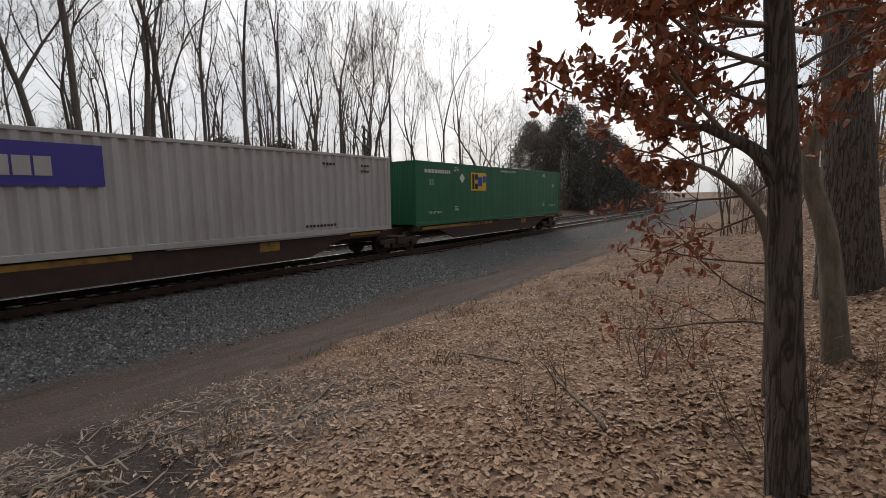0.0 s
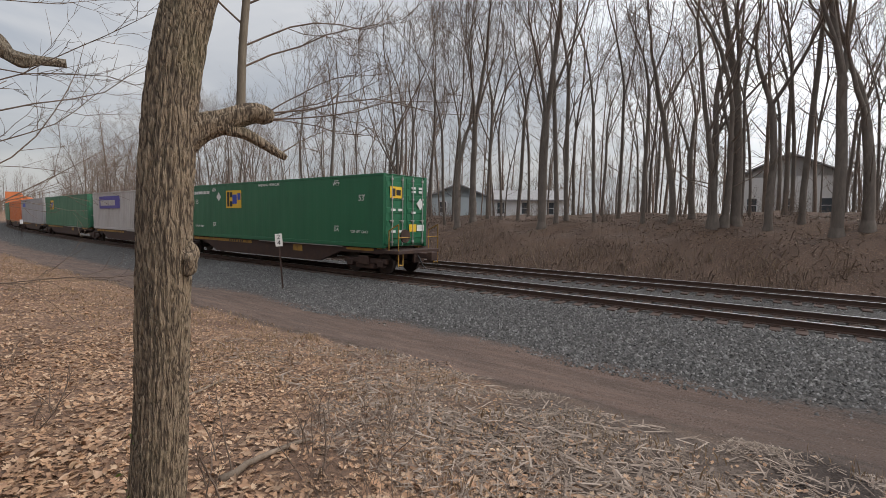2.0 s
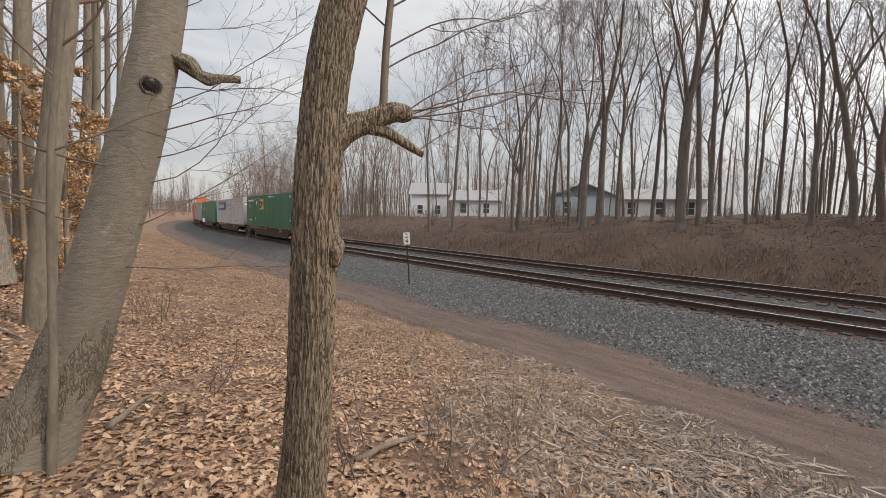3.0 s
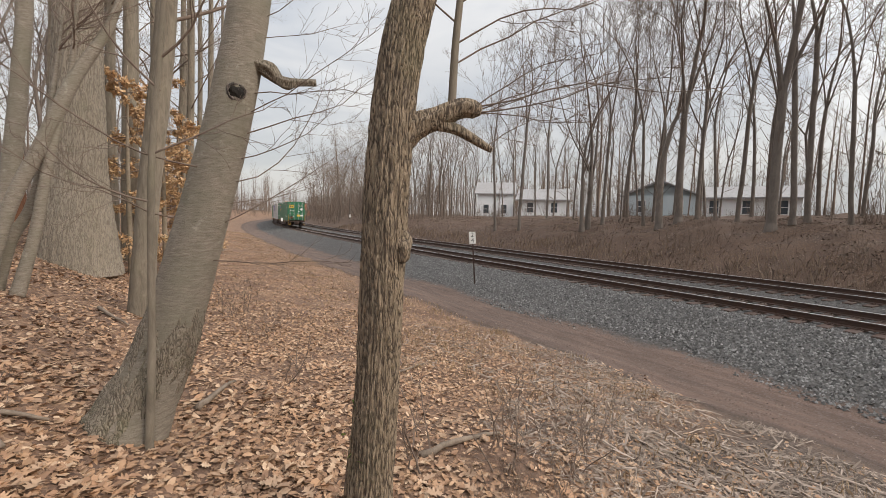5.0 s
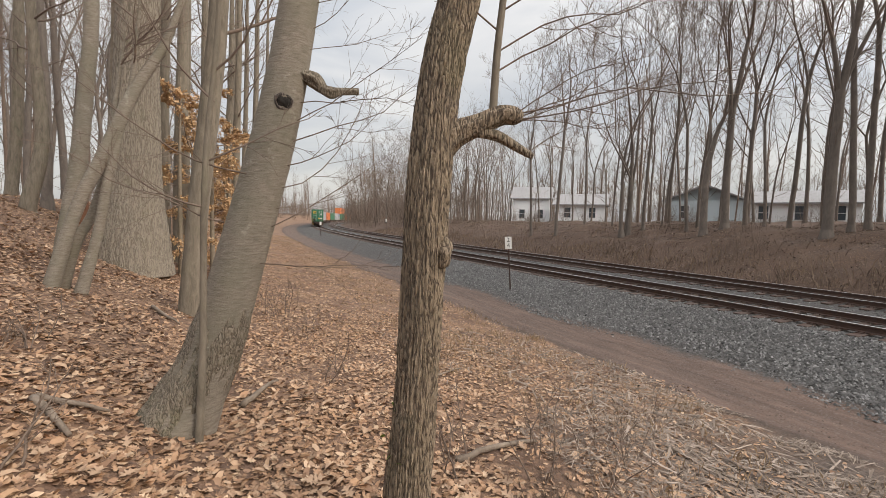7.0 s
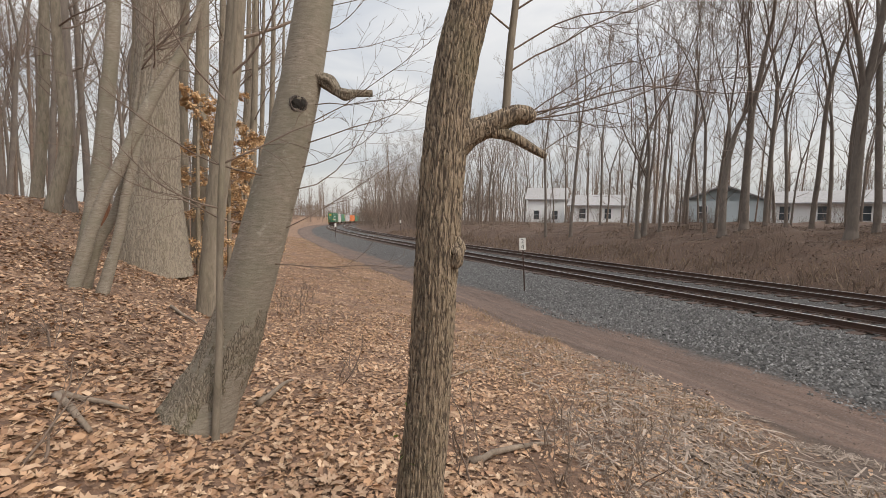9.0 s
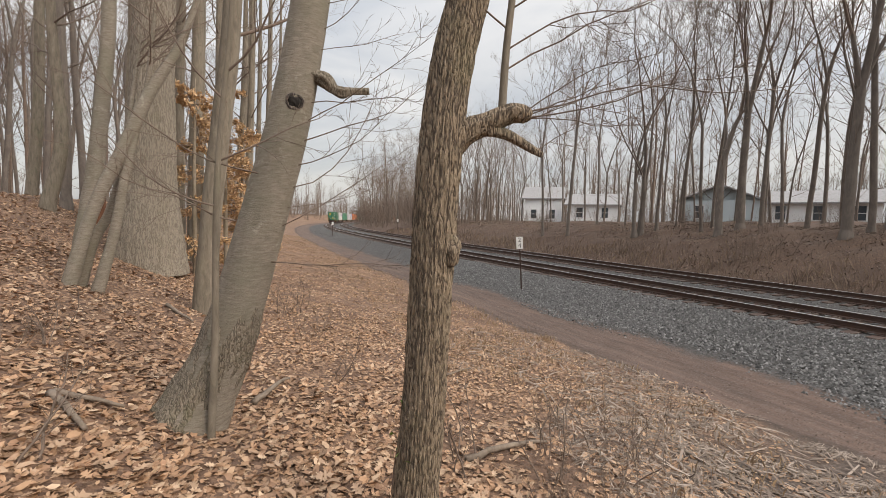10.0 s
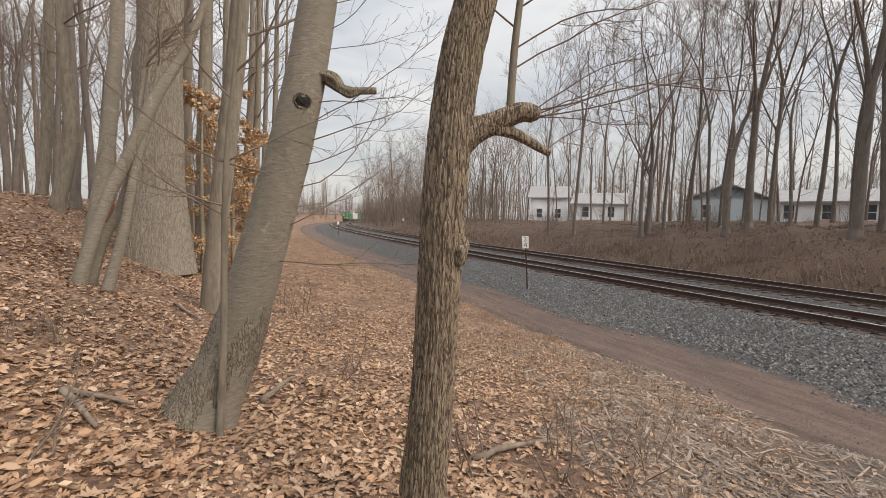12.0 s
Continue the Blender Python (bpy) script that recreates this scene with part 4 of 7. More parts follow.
def grow(tubes, rng, start, direction, length, r0, level, levels, plan):
    """A branch and all that grows on it."""
    segs = plan["segs"][level]
    p, d = start.copy(), direction / np.linalg.norm(direction)
    pts, rad = [p.copy()], [r0]
    tip = plan["tip"][level]
    for i in range(segs):
        d = d + rng.normal(0, plan["wobble"][level], 3) + vec(0, 0, plan["lift"][level])
        d /= np.linalg.norm(d)
        p = p + d * length / segs
        pts.append(p.copy())
        rad.append(r0 * (1 - (1 - tip) * (i + 1) / segs))
    tubes[min(level, 1)].add(pts, rad, plan["sides"][level], cap=False)
    if level + 1 >= levels:
        plan.setdefault("ends", []).append((pts[-1], d))
        if plan.get("keep"):
            plan["twigs"].append(np.array(pts))
        return
    pts = np.array(pts)
    for k in range(plan["count"][level]):
        f = plan["from"][level] + (1 - plan["from"][level]) * (k + rng.uniform(0, 1)) / plan["count"][level]
        x = f * segs
        i = min(int(x), segs - 1)
        q = pts[i] + (pts[i + 1] - pts[i]) * (x - i)
        ax = pts[i + 1] - pts[i]
        ax /= np.linalg.norm(ax)
        side = np.cross(ax, rng.normal(0, 1, 3))
        side /= np.linalg.norm(side) + 1e-9
        a = radians(plan["angle"][level] + rng.uniform(-12, 12))
        nd = ax * math.cos(a) + side * math.sin(a)
        ln = length * plan["ratio"][level] * rng.uniform(0.6, 1.15) * (1.15 - 0.75 * f * plan.get("cone", 1))
        rr = r0 * (1 - (1 - tip) * f) * plan["thin"][level]
        grow(tubes, rng, q, nd, ln, max(rr, plan["min_r"]), level + 1, levels, plan)


def fork_limb(tubes, rng, p, d, length, r, level, plan):
    """A limb that wanders, carries side shoots and ends in a fork, down to fine twigs."""
    last = level >= plan["levels"]
    segs = 7 if level == 0 else (4 if level < 3 else (3 if not last else 2))
    d = d / np.linalg.norm(d)
    pts, rad = [p.copy()], [r]
    bend = rng.normal(0, 0.015 if level == 0 else 0.09, 3)
    end = r * (0.78 if level == 0 else 0.66)
    for i in range(segs):
        d = d + bend * 0.5 + rng.normal(0, plan["wander"] * (0.3 if level == 0 else 0.6 if level == 1 else 1.0), 3) + vec(0, 0, plan["lift"])
        d /= np.linalg.norm(d)
        p = p + d * length / segs
        pts.append(p.copy())
        rad.append(max(r + (end - r) * (i + 1) / segs, 0.011))
    if last:
        rad[-1] = 0.008
    tubes[0 if level < 2 else 1].add(pts, rad, (9, 6, 5, 4)[level] if level < 4 else 3, cap=False)
    shoots = plan["shoots"][min(level, len(plan["shoots"]) - 1)]
    for _ in range(shoots):
        f = rng.uniform(0.3 if level == 0 else 0.1, 1.0) * segs
        i = min(int(f), segs - 1)
        q = np.array(pts[i]) + (np.array(pts[i + 1]) - np.array(pts[i])) * (f - i)
        side = np.cross(d, rng.normal(0, 1, 3))
        side /= np.linalg.norm(side) + 1e-9
        sd = d * rng.uniform(0.25, 0.9) + side + vec(0, 0, 0.25)
        sd /= np.linalg.norm(sd)
        ln = plan["shoot_len"] * rng.uniform(0.5, 1.3) * (1.5 if level < 2 else 0.85)
        m = q + sd * ln * 0.5 + rng.normal(0, 0.06, 3) * ln
        e = m + sd * ln * 0.5 + vec(0, 0, 0.12 * ln) + rng.normal(0, 0.1, 3) * ln
        r1 = min(0.4 * r, 0.02 if level < 2 else 0.011)
        tubes[1].add([q, m, e], [r1 + 0.003, 0.7 * r1 + 0.005, 0.007], 3, cap=False)
        for _ in range(plan["twigs_on"]):
            g = rng.uniform(0.25, 0.95)
            b = q + (m - q) * 2 * g if g < 0.5 else m + (e - m) * (2 * g - 1)
            td = sd * 0.7 + rng.normal(0, 0.6, 3) + vec(0, 0, 0.25)
            tubes[1].add([b, b + td * ln * 0.42], [0.0085, 0.006], 3, cap=False)
    if last:
        return
    n = 2 if rng.random() < 0.72 or level == 0 and plan["leaders"] == 2 else 3
    if level == 0:
        n = plan["leaders"]
    turn = rng.uniform(0, 6.28)
    a = np.cross(d, vec(0.31, 0.9, 0.12))
    a /= np.linalg.norm(a)
    b = np.cross(d, a)
    for k in range(n):
        ang = radians(rng.uniform(*plan["spread"])) * (0.3 if k == 0 else 1.25)
        t = turn + k * 6.283 / n + rng.normal(0, 0.35)
        nd = d * math.cos(ang) + (a * math.cos(t) + b * math.sin(t)) * math.sin(ang)
        nr = end * (0.92 if k == 0 else rng.uniform(0.45, 0.72))
        nl = plan["reach"] * (0.8 ** level) * rng.uniform(0.7, 1.25) * (1.1 if k == 0 else 0.9)
        fork_limb(tubes, rng, p - d * 0.02, nd, nl, max(nr, 0.006), level + 1, plan)


def woodland_tree(seed, trunk, r0, leaders=2, **kw):
    """A bare hardwood: trunk is the clear height under the first fork; several stems may rise from one root."""
    rng = np.random.default_rng(seed)
    plan = dict(levels=6, wander=0.10, lift=0.055, shoots=(9, 5, 3, 2, 2, 1), shoot_len=1.25, twigs_on=2, leaders=leaders, spread=(12, 30), reach=3.6, stems=1)
    plan.update(kw)
    tubes = [Tubes(), Tubes()]
    for k in range(plan["stems"]):
        a = rng.uniform(0, 6.28)
        off = vec(math.cos(a), math.sin(a), 0) * (0.0 if plan["stems"] == 1 else r0 * 1.3)
        lean = vec(rng.normal(0, 0.02), rng.normal(0, 0.02), 1) + off * (0.35 if plan["stems"] > 1 else 0)
        tubes[0].add([off + vec(0, 0, -0.5), off + vec(0, 0, 0.0), off + lean * 0.45], [r0 * 1.75, r0 * 1.4, r0 * 1.04], 9, cap=False)
        fork_limb(tubes, rng, off + lean * 0.4, lean, trunk * rng.uniform(0.85, 1.2), r0 * (1.0 if k == 0 else 0.8), 0, plan)
    return tubes


def make_tree(name, label, tubes, bark_mat, twig_mat, category="tree", group=""):
    top = tagged(new(name), label, category, group)
    part_me("trunk", tubes[0].mesh("trunk", bark_mat), top)
    if tubes[1].v:
        part_me("crown", tubes[1].mesh("crown", twig_mat), top, "bare branches and twigs")
    return top


def tree_stock():
    """0-3 thick forked trees, 4-6 slender ones, 7-9 lighter ones for the depth of the wood, 10 a broad-crowned edge tree."""
    slim = dict(levels=5, wander=0.07, lift=0.09, spread=(8, 22), reach=3.4, shoots=(7, 4, 3, 2), shoot_len=0.95)
    deep = dict(levels=4, wander=0.09, lift=0.07, spread=(10, 26), reach=4.2, shoots=(6, 4, 3, 2), twigs_on=2, shoot_len=1.2)
    specs = [(11, 5.0, 0.23, 2, {}), (12, 7.5, 0.25, 3, {}), (13, 3.6, 0.17, 2, dict(stems=3, levels=5)), (14, 6.0, 0.21, 2, dict(spread=(16, 38), wander=0.13)),
             (15, 8.5, 0.13, 2, slim), (16, 7.0, 0.105, 2, slim), (17, 9.5, 0.16, 2, slim),
             (18, 6.5, 0.12, 2, deep), (19, 8.0, 0.15, 3, deep), (20, 5.0, 0.08, 2, deep), (21, 3.0, 0.24, 3, dict(spread=(20, 36), reach=3.2))]
    return [make_tree("bare_tree", "tall bare deciduous tree with grey-brown bark", woodland_tree(seed, h, r, n, **kw), M_BARK_FAR, M_TWIG, group="bare woodland trees") for seed, h, r, n, kw in specs]


STOCK = tree_stock()
_used = [False] * len(STOCK)


def plant(k, x, y, scale=1.0, turn=None, rng=random.Random(21)):
    z = gz(x, y) - 0.05
    m = pose(x, y, z, rng.uniform(-2, 2), rng.uniform(-2, 2), rng.uniform(0, 360) if turn is None else turn) @ Matrix.Scale(scale, 4)
    if not _used[k]:
        _used[k] = True
        STOCK[k].matrix_basis = m
        return STOCK[k]
    return copy_thing(STOCK[k], m)


HOUSE_SPOTS = ((-50, 50), (-62, 50), (-34, 54), (-26, 58), (0, 65), (43, 45))


# the trees at the bank's edge: bearing in degrees from +y towards -x, distance, kind, scale
EDGE_TREES = ((53.2, 42, 4, 0.9), (50.3, 40, 6, 0.9), (47.0, 43, 5, 1.0), (42.5, 36, 2, 1.1), (40.6, 37, 6, 0.9), (38.0, 41, 5, 1.1), (36.2, 36, 4, 1.0), (34.6, 33.0, 0, 1.0), (32.7, 33.5, 1, 0.95), (30.9, 36, 6, 1.0),
              (29.2, 33, 4, 0.85), (27.2, 35, 6, 1.0), (24.3, 30.0, 1, 1.05), (22.6, 31, 6, 1.1), (21.4, 32, 6, 1.1), (18.2, 31, 4, 1.0), (15.6, 33, 5, 1.1), (13.0, 30, 6, 0.9), (10.0, 29, 3, 0.85), (8.0, 29.5, 0, 0.8),
              (5.6, 27.0, 2, 1.1), (4.0, 27.5, 1, 1.0), (1.2, 27.0, 3, 1.0), (-1.5, 28, 6, 1.0), (-4.2, 26.5, 1, 1.0), (-6.3, 27.0, 0, 1.0), (-9.5, 30, 4, 1.1), (-13.6, 28.0, 3, 0.95), (-16.5, 28.5, 6, 1.2),
              (-21.0, 30, 3, 1.05), (-23.6, 31, 6, 1.0), (-27.0, 33, 5, 1.2), (-30.8, 32, 4, 1.2), (-34.5, 35, 6, 1.0), (-38.4, 36, 0, 0.95), (-41.5, 40, 5, 1.2), (-44.3, 41, 2, 1.0), (-47.2, 44, 6, 0.95), (-50.4, 46, 0, 0.85),
              (-53.5, 50, 4, 1.1), (-55.8, 52, 6, 0.95), (-58.0, 53, 10, 1.05), (-60.2, 57, 10, 0.9))


def build_far_woods():
    rng = random.Random(8)
    done = []
    for b, d, k, sc in EDGE_TREES:
        x, y = -d * math.sin(radians(b)), d * math.cos(radians(b))
        done.append(along(x, y))
        plant(k, x, y, sc)
    tries = 0
    while len(done) < 158 and tries < 9000:
        tries += 1
        s = rng.uniform(-38, 34) if rng.random() < 0.55 else rng.uniform(-48, 95)
        u = -rng.triangular(13.5, 44, 18)
        if any((s - a) ** 2 + (u - b) ** 2 < (1.2 if rng.random() < 0.4 else 2.4) ** 2 for a, b in done):
            continue
        x, y = line(s, u)
        if any((x - a) ** 2 + (y - b) ** 2 < 60 for a, b in HOUSE_SPOTS):
            continue
        done.append((s, u))
        plant(rng.choice((7, 8, 9, 9)) if u < -24 or s > 60 or s < -45 else rng.choice((4, 5, 5, 7, 8, 9, 9, 9)), float(x), float(y), rng.uniform(0.75, 1.1))
    for i in range(62):
        s, u = rng.uniform(58, 170), -rng.uniform(8.8, 26)
        x, y = line(s, u)
        plant(rng.choice((7, 8, 9, 9)), float(x), float(y), rng.uniform(0.75, 1.05))


def build_hill_woods():
    rng = random.Random(31)
    done = []
    while len(done) < 84:
        s = rng.uniform(9, 60)
        u = rng.uniform(15.5, 42)
        if s < 14 and u < 19 or any((s - a) ** 2 + (u - b) ** 2 < 4.0 for a, b in done):
            continue
        done.append((s, u))
        x, y = line(s, u)
        plant(rng.choice((4, 5, 6, 7, 8)) if u < 26 and s < 40 else rng.choice((7, 8, 9)), float(x), float(y), rng.uniform(0.75, 1.05))
    for i in range(36):
        s, u = -rng.uniform(11, 44), rng.uniform(14.5, 32)
        x, y = line(s, u)
        plant(rng.choice((4, 5, 6, 8, 9)), float(x), float(y), rng.uniform(0.75, 1.0))


def distant_shape(rng, thicket):
    """One far tree or clump of brush, as vertices and triangles."""
    t = Tubes()
    stems = 14 if thicket else 1
    for _ in range(stems):
        h = rng.uniform(4, 9) if thicket else rng.uniform(13, 22)
        r = 0.035 if thicket else rng.uniform(0.08, 0.2)
        base = vec(rng.normal(0, 1.2), rng.normal(0, 1.2), -0.2) if thicket else vec(0, 0, -0.2)
        top = base + vec(rng.normal(0, 0.7), rng.normal(0, 0.7), h)
        mid = (base + top) / 2 + vec(rng.normal(0, 0.2), rng.normal(0, 0.2), 0)
        t.add([base, mid, top], [r, r * 0.65, 0.015], 5 if r > 0.05 else 3, cap=False)
        for _ in range(6 if thicket else 14):
            f = rng.uniform(0.25, 0.95)
            q = base + (top - base) * f
            a = rng.uniform(0, 6.28)
            ln = h * 0.26 * (1.2 - 0.8 * f) * rng.uniform(0.6, 1.2)
            e = q + vec(math.cos(a) * ln * 0.55, math.sin(a) * ln * 0.55, ln * 0.8)
            m = (q + e) / 2 + vec(math.cos(a), math.sin(a), -0.5) * ln * 0.07
            t.add([q, m, e], [r * 0.35 * (1.1 - f) + 0.012, 0.016, 0.011], 3, cap=False)
            for _ in range(2):
                g = q + (e - q) * rng.uniform(0.25, 1)
                t.add([g, g + rng.normal(0, 1, 3) * ln * 0.2 + vec(0, 0, ln * 0.2)], [0.016, 0.01], 3, cap=False)
    tris = []
    for f in t.f:
        tris += [(f[0], f[k], f[k + 1]) for k in range(1, len(f) - 1)]
    return np.array(t.v), np.array(tris)


def build_distant_woods():
    """The woods that close the view, far behind the trees that can be told apart."""
    rng = np.random.default_rng(88)
    trees = [distant_shape(rng, False) for _ in range(9)]
    clumps = [distant_shape(rng, True) for _ in range(5)]
    spots = []
    for n, s0, s1, u0, u1, kind in ((150, -75, 110, -66, -30, 0), (110, 95, 350, -45, -9, 0), (150, 70, 350, 12.5, 45, 0), (60, -230, -75, -45, -9, 0), (80, -110, -14, 15, 45, 0), (50, 10, 60, 26, 48, 0),
                                    (95, 70, 350, 12, 40, 1), (120, 62, 350, -34, -8.5, 1), (120, -75, 100, -62, -34, 1), (30, -120, -26, 13, 36, 1), (70, -330, -100, 11, 40, 1), (60, -330, -130, -40, -10, 1)):
        spots += [(rng.uniform(s0, s1), rng.uniform(u0, u1), kind) for _ in range(n)]
    vs, ts, base = [], [], 0
    for s, u, kind in spots:
        x, y = line(s, u)
        if any((x - a) ** 2 + (y - b) ** 2 < 70 for a, b in HOUSE_SPOTS):
            continue
        v, f = (clumps if kind else trees)[rng.integers(0, 5 if kind else 9)]
        a, k = rng.uniform(0, 6.28), rng.uniform(0.8, 1.15)
        c, n = math.cos(a), math.sin(a)
        w = np.stack([(v[:, 0] * c - v[:, 1] * n) * k + x, (v[:, 0] * n + v[:, 1] * c) * k + y, v[:, 2] * k + float(ground_z(s, u))], 1)
        vs.append(w)
        ts.append(f + base)
        base += len(w)
    me = bulk_mesh("distant_woods", np.concatenate(vs), np.concatenate(ts), M_TWIG)
    tagged(new("distant_woods", me), "distant bare woods and brush closing the view", "woods", kind="stuff")


build_far_woods()
build_hill_woods()
build_distant_woods()

# ---- the trees on the camera's side ----


def furrows(seed, depth, k):
    def f(ang, z, rad):
        w = 1.1 * np.sin(z * 2.7 + seed) + 0.6 * np.sin(z * 7.1 + 2 * seed + ang * 2) + 0.35 * np.sin(z * 17 + ang * 5)
        a = np.abs(np.sin(ang * k / 2 + w)) ** 0.6
        b = np.abs(np.sin(ang * k * 0.79 + 2.0 * w + z * 1.7 + seed)) ** 0.7
        plates = 0.18 * np.sin(z * 31 + 3 * np.sin(ang * k / 2)) * a
        lump = 0.5 * np.sin(ang * 2 + z * 1.3 + seed) + 0.35 * np.sin(ang * 3 - z * 2.9)
        return rad * (depth * (a * b - 0.5 + plates) + 0.035 * lump)
    return f


def trunk_mesh(ctrl, radii, sides, rings, mat, furrow=None, name="trunk"):
    t = Tubes()
    pts = spline(ctrl, rings)
    r = np.interp(np.linspace(0, 1, rings), np.linspace(0, 1, len(radii)), radii)
    t.add(pts, r, sides, furrow)
    return t.mesh(name, mat)


def side_growth(rng, starts, levels=3, **kw):
    """Branches from given places: rows of start, direction, length, radius."""
    plan = dict(segs=(7, 5, 3), tip=(0.3, 0.35, 0.5), wobble=(0.10, 0.13, 0.15), lift=(0.03, 0.03, 0.02), sides=(6, 4, 3), count=(7, 4, 0), angle=(40, 42, 40), ratio=(0.5, 0.5, 0.5),
                thin=(0.55, 0.55, 0.6), min_r=0.0022, keep=True, twigs=[])
    plan["from"] = (0.2, 0.2, 0.2)
    plan.update(kw)
    tubes = [Tubes(), Tubes()]
    for st, d, ln, r in starts:
        grow(tubes, rng, vec(*st), vec(*d), ln, r, 3 - levels, 3, plan)
    t = Tubes()
    for q in tubes:
        off = len(t.v)
        t.v.extend(q.v)
        t.f.extend(tuple(i + off for i in f) for f in q.f)
    return t, plan["twigs"]


LEAF_OVAL = (np.array([(0, 0, 0), (0.30, 0.24, 0.05), (0.72, 0.20, 0.06), (1.05, 0, -0.06), (0.72, -0.22, 0.08), (0.30, -0.25, 0.06), (0.5, 0, -0.02)]) - np.array([0.5, 0, 0]),
             np.array([(0, 1, 6), (1, 2, 6), (2, 3, 6), (3, 4, 6), (4, 5, 6), (5, 0, 6)]))
_lob = [(0, 0), (0.18, 0.1), (0.26, 0.3), (0.38, 0.14), (0.52, 0.42), (0.62, 0.16), (0.8, 0.32), (0.84, 0.12), (1.05, 0.0)]
_lob = _lob + [(x, -y * 0.95) for x, y in reversed(_lob[1:-1])]
LEAF_LOBED = (np.array([(x - 0.5, y, 0.10 * abs(y) * 2 + 0.12 * (x - 0.5) ** 2 * (1 if i % 2 else 1.4)) for i, (x, y) in enumerate(_lob)] + [(0.0, 0, -0.01)]),
              np.array([(i, (i + 1) % len(_lob), len(_lob)) for i in range(len(_lob))]))
LEAF_FOLD = (np.array((1, 1, 0.7)) * np.array([(-0.5, 0, 0.02), (-0.05, 0.27, 0.13), (0.5, 0.02, 0.06), (0.02, -0.25, 0.16)]), np.array([(0, 2, 1), (0, 3, 2)]))
LEAF_CURL = (np.array((1, 1, 0.6)) * np.array([(-0.5, 0, 0.12), (-0.2, 0.26, 0.16), (0.25, 0.22, 0.2), (0.55, 0.02, 0.22), (0.22, -0.2, 0.03), (-0.22, -0.26, 0.0), (0, 0, -0.02)]),
             np.array([(0, 1, 6), (1, 2, 6), (2, 3, 6), (3, 4, 6), (4, 5, 6), (5, 0, 6)]))


def leaves_on(name, twigs, per, size, mat, seed, droop=0.03, tilt=0.8, spread=0.02):
    rng = np.random.default_rng(seed)
    p = []
    for tw in twigs:
        for _ in range(per):
            f = rng.uniform(0.1, 1.0) * (len(tw) - 1)
            i = min(int(f), len(tw) - 2)
            p.append(tw[i] + (tw[i + 1] - tw[i]) * (f - i) + rng.normal(0, spread, 3) - vec(0, 0, droop))
    return scatter_mesh(name, mat, np.array(p), [LEAF_OVAL, LEAF_CURL], size, tilt, rng)


def base_on_ground(ctrl, sink=0.15):
    """Start the trunk a little under the ground below its first point."""
    x, y, z = ctrl[0]
    return [(x, y, gz(x, y) - sink)] + [c for c in ctrl if c[2] > gz(x, y) + 0.1]


